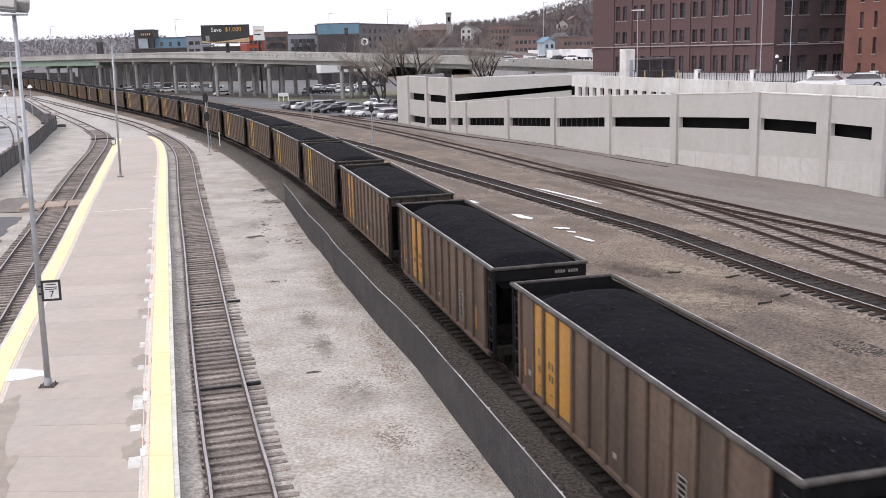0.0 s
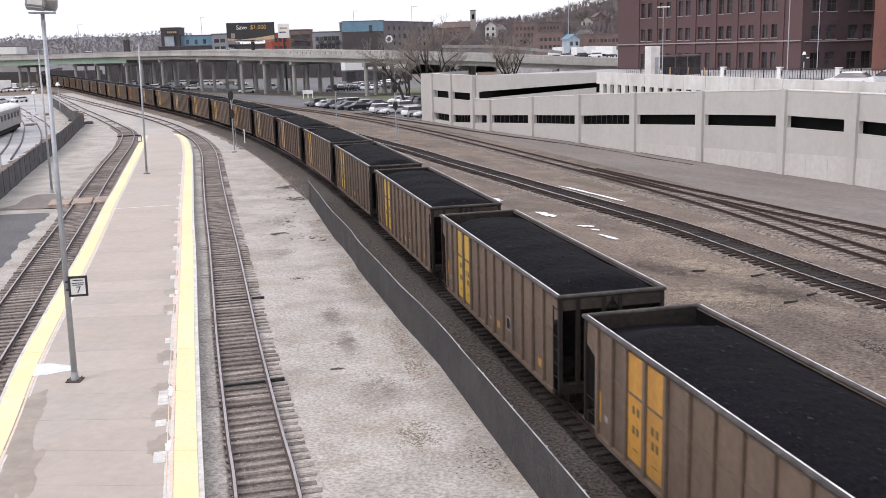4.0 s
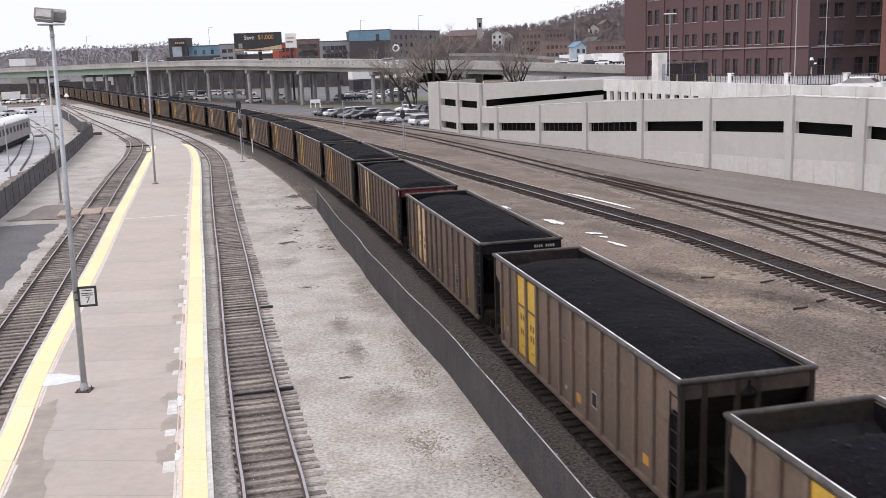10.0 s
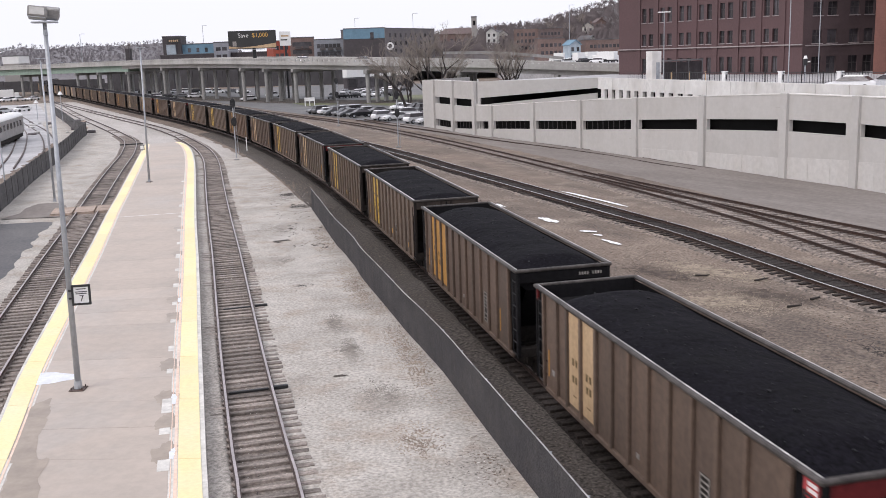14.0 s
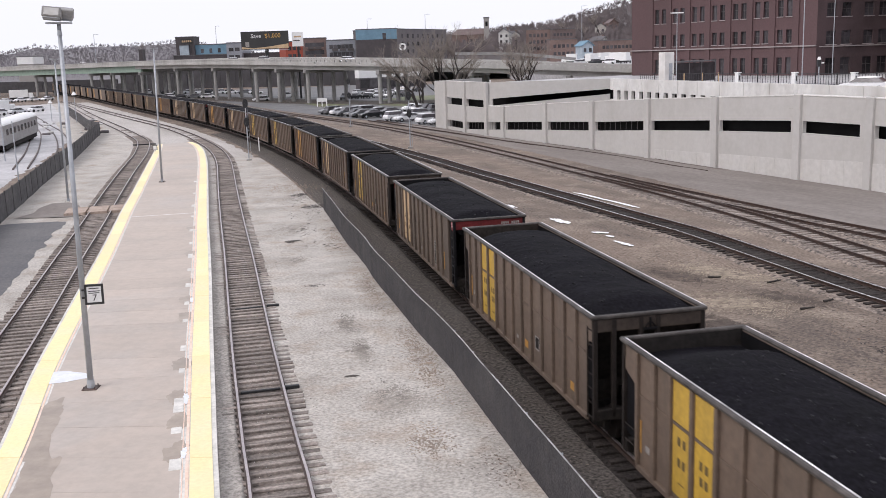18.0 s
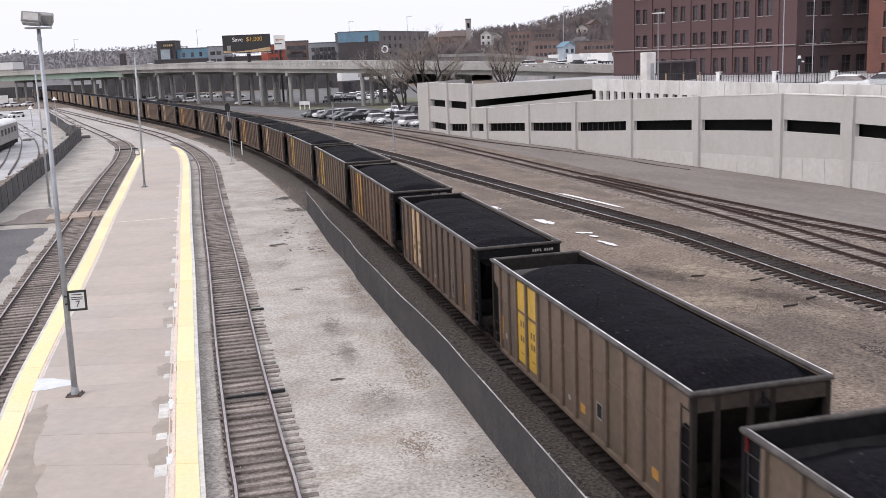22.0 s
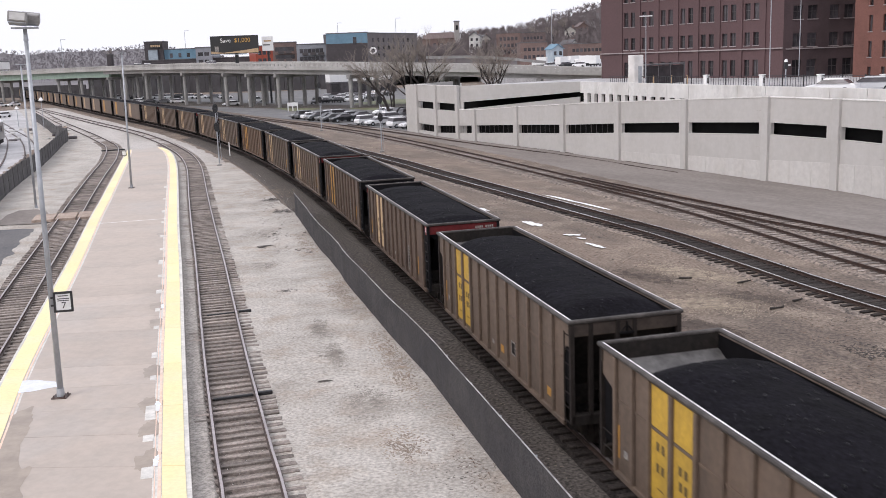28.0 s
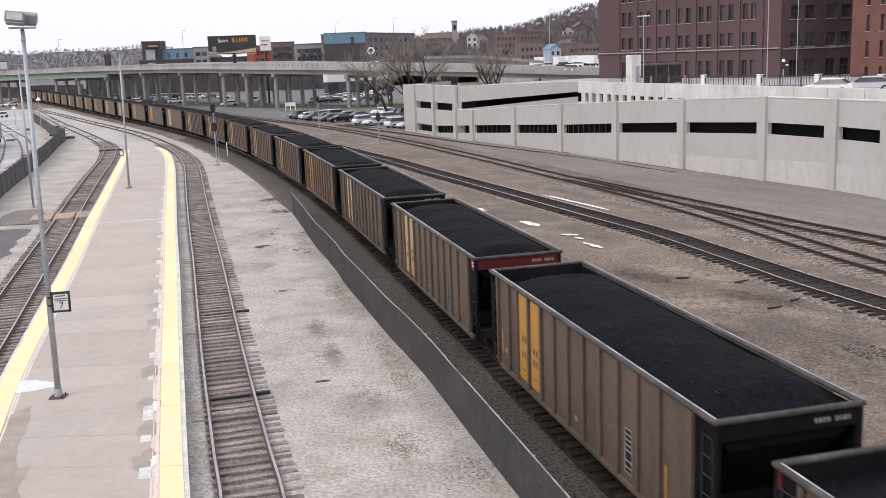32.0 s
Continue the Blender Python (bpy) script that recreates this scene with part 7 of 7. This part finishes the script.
def end_mesh(caged):
    """The end sheet: upright under the beam, then sloping inwards over the bogie; a closed end has its lower corners cut off."""
    bm = bmesh.new()
    e, w = BODY / 2, HALF - 0.1
    drop = TOP - (0.5 if caged else 0.72)
    rows = [(e - 0.13, TOP - 0.05, w), (e - 0.15, TOP - 0.46, w), (e - 0.17, drop, w - (0.0 if caged else 0.3)), (e - 1.7, 1.25, w - (0.0 if caged else 0.35))]
    rings = []
    for off in (0.0, -0.05):
        rings.append([[bm.verts.new((x + off, s * y, z)) for s in (-1, 1)] for x, z, y in rows])
    a, b = rings
    for r, q in zip(a, a[1:]):
        bm.faces.new((r[0], r[1], q[1], q[0]))
    for r, q in zip(b, b[1:]):
        bm.faces.new((r[0], q[0], q[1], r[1]))
    for k in range(3):
        for s in (0, 1):
            bm.faces.new((a[k][s], a[k + 1][s], b[k + 1][s], b[k][s]))
    bmesh.ops.recalc_face_normals(bm, faces=bm.faces[:])
    return bm


def slope_mesh():
    """The bare sloping floor sheet inside the end, under an upright end sheet."""
    bm = bmesh.new()
    e = BODY / 2
    pts = [(e - 0.2, TOP - 0.44), (e - 1.1, TOP - 0.86), (e - 2.0, TOP - 1.25)]
    n = 8
    rows = [[bm.verts.new((x, -HALF + 0.12 + (2 * HALF - 0.24) * j / n, z)) for j in range(n + 1)] for i, (x, z) in enumerate(pts)]
    for a, b in zip(rows, rows[1:]):
        for j in range(n):
            bm.faces.new((a[j], a[j + 1], b[j + 1], b[j]))
    bmesh.ops.recalc_face_normals(bm, faces=bm.faces[:])
    return bm


def bracket_mesh():
    """The black forked hand-brake bracket in the middle of a caged end."""
    bm = bmesh.new()
    box(bm, 0.0, 0.04, -0.025, 0.025, TOP - 0.42, TOP - 0.14, bevel=0.008)
    box(bm, 0.0, 0.05, -0.2, 0.2, TOP - 0.49, TOP - 0.41, bevel=0.015)
    for y in (-0.17, 0.17):
        tube(bm, (0.025, y, TOP - 0.44), (0.025, y * 0.3, TOP - 0.28), 0.018, seg=6)
    return bm


def ladder_mesh():
    bm = bmesh.new()
    for x in (-0.2, 0.2):
        tube(bm, (x, 0, 0.75), (x, 0, 3.3), 0.02, seg=6)
    for k in range(7):
        tube(bm, (-0.2, 0, 0.85 + 0.4 * k), (0.2, 0, 0.85 + 0.4 * k), 0.016, seg=6)
    return bm


def wheelset_mesh():
    bm = bmesh.new()
    tube(bm, (0, -0.95, 0), (0, 0.95, 0), 0.085, seg=10)
    for y in (-0.753, 0.753):
        tube(bm, (0, y - 0.06, 0), (0, y + 0.06, 0), 0.457, seg=24)
        tube(bm, (0, y * 0.92 - 0.015, 0), (0, y * 0.92 + 0.015, 0), 0.49, seg=24)
    return bm


def frame_mesh():
    bm = bmesh.new()
    out = [(-1.2, 0.36), (-1.2, 0.62), (-0.75, 0.66), (-0.35, 0.86), (0.35, 0.86), (0.75, 0.66), (1.2, 0.62), (1.2, 0.36), (0.7, 0.32), (0.4, 0.2), (-0.4, 0.2), (-0.7, 0.32)]
    for y0, y1 in ((0.94, 1.1),):
        a = [bm.verts.new((x, y0, z)) for x, z in out]
        b = [bm.verts.new((x, y1, z)) for x, z in out]
        bm.faces.new(a)
        bm.faces.new(reversed(b))
        for i in range(len(out)):
            j = (i + 1) % len(out)
            bm.faces.new((a[i], b[i], b[j], a[j]))
    for x in (-0.89, 0.89):
        tube(bm, (x, 1.02, 0.457), (x, 1.17, 0.457), 0.13, seg=12)
    bmesh.ops.recalc_face_normals(bm, faces=bm.faces[:])
    return bm


RIBS = [BODY / 2 - d for d in (0.92, 1.84, 2.66, 3.68, 4.72, 5.74, 6.76, 7.8, 8.84, 9.88, 10.92, 11.96, 12.95)]



def coal_car(k):
    end, stripe, stripes, paint, pale = KINDS.get(k) or random.Random(k).choice([("black", "pale", 2, "tan", 0), ("cage", "pale", 2, "tan", 0), ("black", "pale", 2, "grey", 0), ("red", "pale", 2, "tan", 0), ("black", "amber", 2, "tan", 0)])
    words = {"black": "black ends", "cage": "open caged ends", "red": "a red end beam"}[end]
    hue = {"yellow": "bright yellow", "amber": "amber", "pale": "faded cream"}[stripe]
    body_word = {"tan": "dusty tan", "brown": "dusty brown", "grey": "grey-brown", "rust": "rusty brown"}[paint]
    car = empty("coal_gondola", f"{body_word} coal gondola, {hue} panels, {words}", "freight wagon", group="wagons of the coal train")
    skin = M["car_" + paint]
    flip = Matrix.Rotation(math.pi, 4, "Z")
    caged = end == "cage"
    form = ("caged:" if caged else "closed:") + paint
    rim = M["chord"]
    near = k <= 23
    away = Matrix.Diagonal((1, -1, 1, 1))
    put("side_sheet", cached("side_sheet:" + form, lambda: side_mesh(caged), skin), None, car)
    for x in (RIBS if caged else [BODY / 2 - 0.74, *RIBS[1:-1], -BODY / 2 + 0.9]) if k <= 27 else ():
        put("rib", cached("rib:" + paint, lambda: boxed(-0.065, 0.065, HALF - 0.06, HALF + 0.03, SILL - 0.03, TOP - 0.12, bevel=0.012), skin), None, car, m=Matrix.Translation((x, 0, 0)))
    put("side_sheet", cached("side_sheet:" + form, lambda: side_mesh(caged), skin), None, car, m=away)
    first = 2 if stripes == 2 else 1
    for i in range(stripes):
        x0 = RIBS[first + i]
        seg = [(SILL + 0.12, 2.5), (2.6, TOP - 0.18)] if stripe == "yellow" else [(SILL + 0.12, TOP - 0.18)]
        for z0, z1 in seg:
            mark = put("painted_panel", cached(f"painted_panel:{stripe}{z0:.1f}{z1:.1f}", lambda: boxed(-0.96, -0.07, HALF - 0.06, HALF - 0.045, z0, z1), M["stripe_" + stripe]), None, car, m=Matrix.Translation((x0, 0, 0)))
            if z0 < 1.5 and near and i < 2:
                marks = [(-0.38, 2.2, 0.07, 0.2), (-0.62, 2.2, 0.07, 0.2)] if i == 0 else [(-0.36, 2.06, 0.07, 0.2), (-0.6, 2.06, 0.07, 0.2)]
                marks += [(-0.38, 1.72, 0.07, 0.2), (-0.6, 1.72, 0.07, 0.2), (-0.5, 1.25, 0.14, 0.03)]
                for c, z, w, h in marks:
                    put("marking_bar", cached(f"marking_bar:{w}{h}", lambda: boxed(-w, w, HALF - 0.045, HALF - 0.042, -h / 2, h / 2), M["mark"]), None, mark, m=Matrix.Translation((c, 0, z)))
    for side in (Matrix.Identity(4), away):
        put("top_chord", cached("top_chord:" + rim.name, lambda: boxed(-BODY / 2, BODY / 2, HALF - 0.09, HALF + 0.05, TOP - 0.1, TOP, bevel=0.03), rim), None, car, m=side)
        put("side_sill", cached("side_sill:" + paint, lambda: boxed(-BODY / 2 + 0.5, BODY / 2 - 0.9, HALF - 0.1, HALF + 0.02, SILL - 0.14, SILL, bevel=0.015), skin), None, car, m=side)
        if near or side is not away:
            for x in (-BODY / 2 + 0.3,) if caged else (BODY / 2 - 0.36, -BODY / 2 + 0.34):
                put("ladder", cached("ladder:" + end, ladder_mesh, M["black_metal"] if end != "cage" else M["car_end"]), None, car, m=Matrix.Translation((x, (HALF - 0.05) * side[1][1], 0)))
    if near:
        worn = M["worn_bright"] if caged else M["worn_steel"]
        put("worn_edge", cached("worn_edge:" + worn.name, lambda: boxed(-BODY / 2 + 0.1, BODY / 2 - 0.1, HALF - 0.094, HALF - 0.05, TOP - 0.03, TOP + 0.004), worn), None, car)
        put("worn_edge", cached("worn_edge:far" + worn.name, lambda: boxed(-BODY / 2 + 0.1, BODY / 2 - 0.1, -HALF - 0.054, -HALF - 0.02, TOP - 0.03, TOP + 0.004), worn), None, car)
        if caged:
            put("seam", cached("seam:" + paint, lambda: boxed(-BODY / 2 + 0.7, BODY / 2 - 0.95, HALF - 0.06, HALF - 0.035, 2.52, 2.58), skin), None, car)
        for x, z, w, h in ((RIBS[6] - 0.45, 1.2, 0.09, 0.12), (RIBS[0] - 0.5, 1.35, 0.1, 0.16)):
            put("placard", cached(f"placard:{w}", lambda: boxed(-w, w, HALF - 0.06, HALF - 0.045, z - h / 2, z + h / 2), M["pale_mark"]), None, car, m=Matrix.Translation((x, 0, 0)))
        x = RIBS[8 if caged else 9] - 0.5
        tall = 0.22 if caged else 0.55
        frame_of = put("data_panel", cached(f"data_panel:{tall}", lambda: boxed(-0.2, 0.2, HALF - 0.06, HALF - 0.052, 1.55 - tall, 1.55 + tall), M["under"]), None, car, m=Matrix.Translation((x, 0, 0)))
        for z in ([1.35, 1.75] if caged else [1.02, 1.14, 1.3, 1.55, 1.68, 1.81, 1.94, 2.07]):
            put("text_bar", cached("text_bar", lambda: boxed(-0.16, 0.16, HALF - 0.052, HALF - 0.047, -0.022, 0.022), M["pale_mark"]), None, frame_of, m=Matrix.Translation((0, 0, z)))
        for dx in (-0.18, 0.18):
            put("panel_border", cached(f"panel_border:{tall}", lambda: boxed(-0.02, 0.02, HALF - 0.052, HALF - 0.047, 1.55 - tall, 1.55 + tall), M["pale_mark"]), None, frame_of, m=Matrix.Translation((dx, 0, 0)))
        if caged:
            for x in (RIBS[-1] + 0.42, RIBS[7] - 0.4):
                put("amber_plate", cached("amber_plate", lambda: boxed(-0.16, 0.16, HALF - 0.06, HALF - 0.048, 1.1, 1.34), M["stripe_amber"]), None, car, m=Matrix.Translation((x, 0, 0)))
        for x in (RIBS[0] - 0.12, RIBS[-2] - 0.25) if not caged else (RIBS[0] - 0.12,):
            put("reflector_strip", cached("reflector_strip", lambda: boxed(-0.035, 0.035, HALF - 0.06, HALF - 0.045, 1.15, 1.95), M["stripe_amber"]), None, car, m=Matrix.Translation((x, 0, 0)))
        for z in (1.15, 1.55):
            put("grab_iron", cached("grab_iron", lambda: tubed((BODY / 2 - 0.9, HALF - 0.06, 0), (BODY / 2 - 0.04, HALF - 0.06, 0), 0.017, seg=6), M["car_end"]), None, car, m=Matrix.Translation((0, 0, z)))
    for side in (Matrix.Identity(4), away):
        put("inner_liner", cached("inner_liner", lambda: boxed(-BODY / 2 + 0.12, BODY / 2 - 0.12, HALF - 0.13, HALF - 0.105, 1.3, TOP - 0.1), M["car_inside"]), None, car, m=side)
    if not caged:
        for sgn in (-1, 1):
            corner = put("corner_plate", cached(f"corner_plate:{sgn}", lambda: corner_mesh(sgn), M["end_black"]), None, car)
            put("corner_post", cached(f"corner_post:{sgn}", lambda: boxed(sgn * BODY / 2 - 0.05, sgn * BODY / 2 + 0.05, HALF - 0.12, HALF - 0.03, 0.8, TOP - 0.1, bevel=0.01), M["end_black"]), None, car)
            if near and ((end == "red" and sgn < 0) or (k == 14 and sgn > 0)):
                emblem = put("emblem", cached(f"emblem:{sgn}", lambda: boxed(sgn * (BODY / 2 - 0.36) - 0.26, sgn * (BODY / 2 - 0.36) + 0.26, HALF - 0.09, HALF - 0.078, TOP - 0.52, TOP - 0.13), M["logo_red"]), None, corner)
                for dz in (-0.02, 0.09):
                    put("emblem_bar", cached(f"emblem_bar:{sgn}{dz}", lambda: boxed(sgn * (BODY / 2 - 0.36) - 0.14, sgn * (BODY / 2 - 0.36) + 0.14, HALF - 0.078, HALF - 0.073, TOP - 0.38 + dz, TOP - 0.31 + dz), M["white_paint"]), None, corner)
    for sgn, turn in ((-1, flip), (1, Matrix.Identity(4))):
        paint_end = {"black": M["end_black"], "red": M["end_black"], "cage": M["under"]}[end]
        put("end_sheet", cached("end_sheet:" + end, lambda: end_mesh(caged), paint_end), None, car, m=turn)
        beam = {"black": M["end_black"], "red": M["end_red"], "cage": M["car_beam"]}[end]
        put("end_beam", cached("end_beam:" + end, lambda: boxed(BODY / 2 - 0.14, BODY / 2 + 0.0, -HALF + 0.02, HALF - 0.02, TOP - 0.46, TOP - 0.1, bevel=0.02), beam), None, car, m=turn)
        put("end_chord", cached("end_chord:" + rim.name, lambda: boxed(BODY / 2 - 0.1, BODY / 2 + 0.05, -HALF - 0.04, HALF + 0.04, TOP - 0.1, TOP + 0.005, bevel=0.03), rim), None, car, m=turn)
        for y in ((-1.52, -1.0, -0.24, 0.24, 1.52) if end == "cage" else (-1.52, 1.52)) if near else (-1.52, 1.52):
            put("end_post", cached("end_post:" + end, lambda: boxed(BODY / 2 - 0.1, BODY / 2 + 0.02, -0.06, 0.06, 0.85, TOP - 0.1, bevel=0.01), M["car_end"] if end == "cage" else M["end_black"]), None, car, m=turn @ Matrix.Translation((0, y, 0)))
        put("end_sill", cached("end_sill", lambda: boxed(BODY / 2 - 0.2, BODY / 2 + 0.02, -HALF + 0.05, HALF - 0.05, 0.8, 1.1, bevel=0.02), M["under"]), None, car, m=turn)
        put("coupler", cached("coupler", lambda: boxed(BODY / 2 - 0.3, BODY / 2 + 0.56, -0.13, 0.13, 0.78, 1.02, bevel=0.04), M["under"]), None, car, m=turn)
        if near and sgn < 0 and end != "cage":
            for c in range(9):
                if c != 4:
                    put("lettering_bar", cached("lettering_bar", lambda: boxed(BODY / 2 + 0.002, BODY / 2 + 0.006, -0.03, 0.03, TOP - 0.32, TOP - 0.22), M["pale_mark"]), None, car, m=turn @ Matrix.Translation((0, 0.55 + 0.09 * c, 0)))
        bogie = put("bogie", cached("bogie", lambda: boxed(-0.2, 0.2, -1.0, 1.0, 0.45, 0.8, bevel=0.03), M["under"]), None, car, m=Matrix.Translation((sgn * 5.5, 0, 0)))
        for f in (Matrix.Identity(4), flip) if near else (Matrix.Identity(4),):
            put("side_frame", cached("side_frame", frame_mesh, M["under"]), None, bogie, m=f)
        for x in (-0.89, 0.89):
            put("wheelset", cached("wheelset", wheelset_mesh, M["wheel"]), None, bogie, m=Matrix.Translation((x, 0, 0.457)))
        if near and sgn > 0:
            put("end_liner", cached("end_liner", lambda: boxed(BODY / 2 - 0.16, BODY / 2 - 0.143, -HALF + 0.1, HALF - 0.1, TOP - 0.9, TOP - 0.1), M["car_inside"]), None, car)
            put("slope_sheet", cached("slope_sheet:" + str(pale), slope_mesh, M["car_inside_pale"] if pale else M["inside_dusty"]), None, car, m=turn)
        if near and caged and sgn < 0:
            put("brake_bracket", cached("brake_bracket", bracket_mesh, M["end_black"]), None, car, m=turn @ Matrix.Translation((BODY / 2 + 0.02, 0, 0)))
    put("floor_tub", cached("floor_tub", lambda: boxed(-BODY / 2 + 1.6, BODY / 2 - 1.6, -HALF + 0.16, HALF - 0.16, 0.5, 2.2, bevel=0.25), M["under"]), None, car)
    put("centre_sill", cached("centre_sill", lambda: boxed(-BODY / 2, BODY / 2, -0.2, 0.2, 0.75, 1.15), M["under"]), None, car)
    v = k % 4
    crown = (0.24, 0.31, 0.21, 0.27)[v]
    load = put("coal_load", cached(f"coal_load:{v}{pale}", lambda: coal_mesh(v, crown, bool(pale)), M["coal"]), None, car, label="heaped black coal")
    if near:
        tagged(put("loose_coal", cached(f"loose_coal:{v}{pale}", lambda: lump_mesh(v, crown, bool(pale)), M["coal_lump"]), None, load), kind="stuff")
    return car


cars = [(k, coal_car(k)) for k in range(-1, N_CARS - 1)]


def passed(t):
    """How many wagon lengths the train has moved on after t seconds: it gathers speed slowly."""
    return 0.5566 * t + 0.00098 * t * t


def car_pose(k, t):
    s = 1.62 + CAR_PITCH * (k - passed(t)) - BODY / 2
    a, b = line_at(s - 5.5), line_at(s + 5.5)
    m = (a + b) / 2
    return Matrix.Translation(m) @ Matrix.Rotation(math.atan2(b.y - a.y, b.x - a.x), 4, "Z")


DECK_S = [0.0]
for _a, _b in zip(deck_path, deck_path[1:]):
    DECK_S.append(DECK_S[-1] + (_b - _a).length)
DECK_MARK = min(range(len(deck_path)), key=lambda i: abs(deck_path[i].x + 100))


def traffic_pose(when, way, j, t):
    """A vehicle that passes the bridge's bend at a given second, at highway speed; it waits out of sight at either end."""
    s = DECK_S[DECK_MARK] + way * 27.0 * (t - when)
    s = max(6.0 + 6.5 * j, min(DECK_S[-1] - 6.0 - 2.2 * j, s))
    i = max(0, min(len(deck_path) - 2, int(np.searchsorted(DECK_S, s)) - 1))
    f = (s - DECK_S[i]) / (DECK_S[i + 1] - DECK_S[i])
    p = deck_path[i].lerp(deck_path[i + 1], f)
    d = (deck_path[i + 1] - deck_path[i]).normalized()
    side = Vector((d.y, -d.x, 0)) * (3.6 if way > 0 else -3.6)
    return Matrix.Translation(p + side + Vector((0, 0, -1.0))) @ Matrix.Rotation(math.atan2(d.y * way, d.x * way), 4, "Z")


def motions():
    for k, car in cars:
        walk(car, [(t * 0.8, car_pose(k, t * 0.8)) for t in range(41)])
    for car, when, way, j in traffic:
        walk(car, [(t * 0.4, traffic_pose(when, way, j, t * 0.4)) for t in range(81)])


motions()
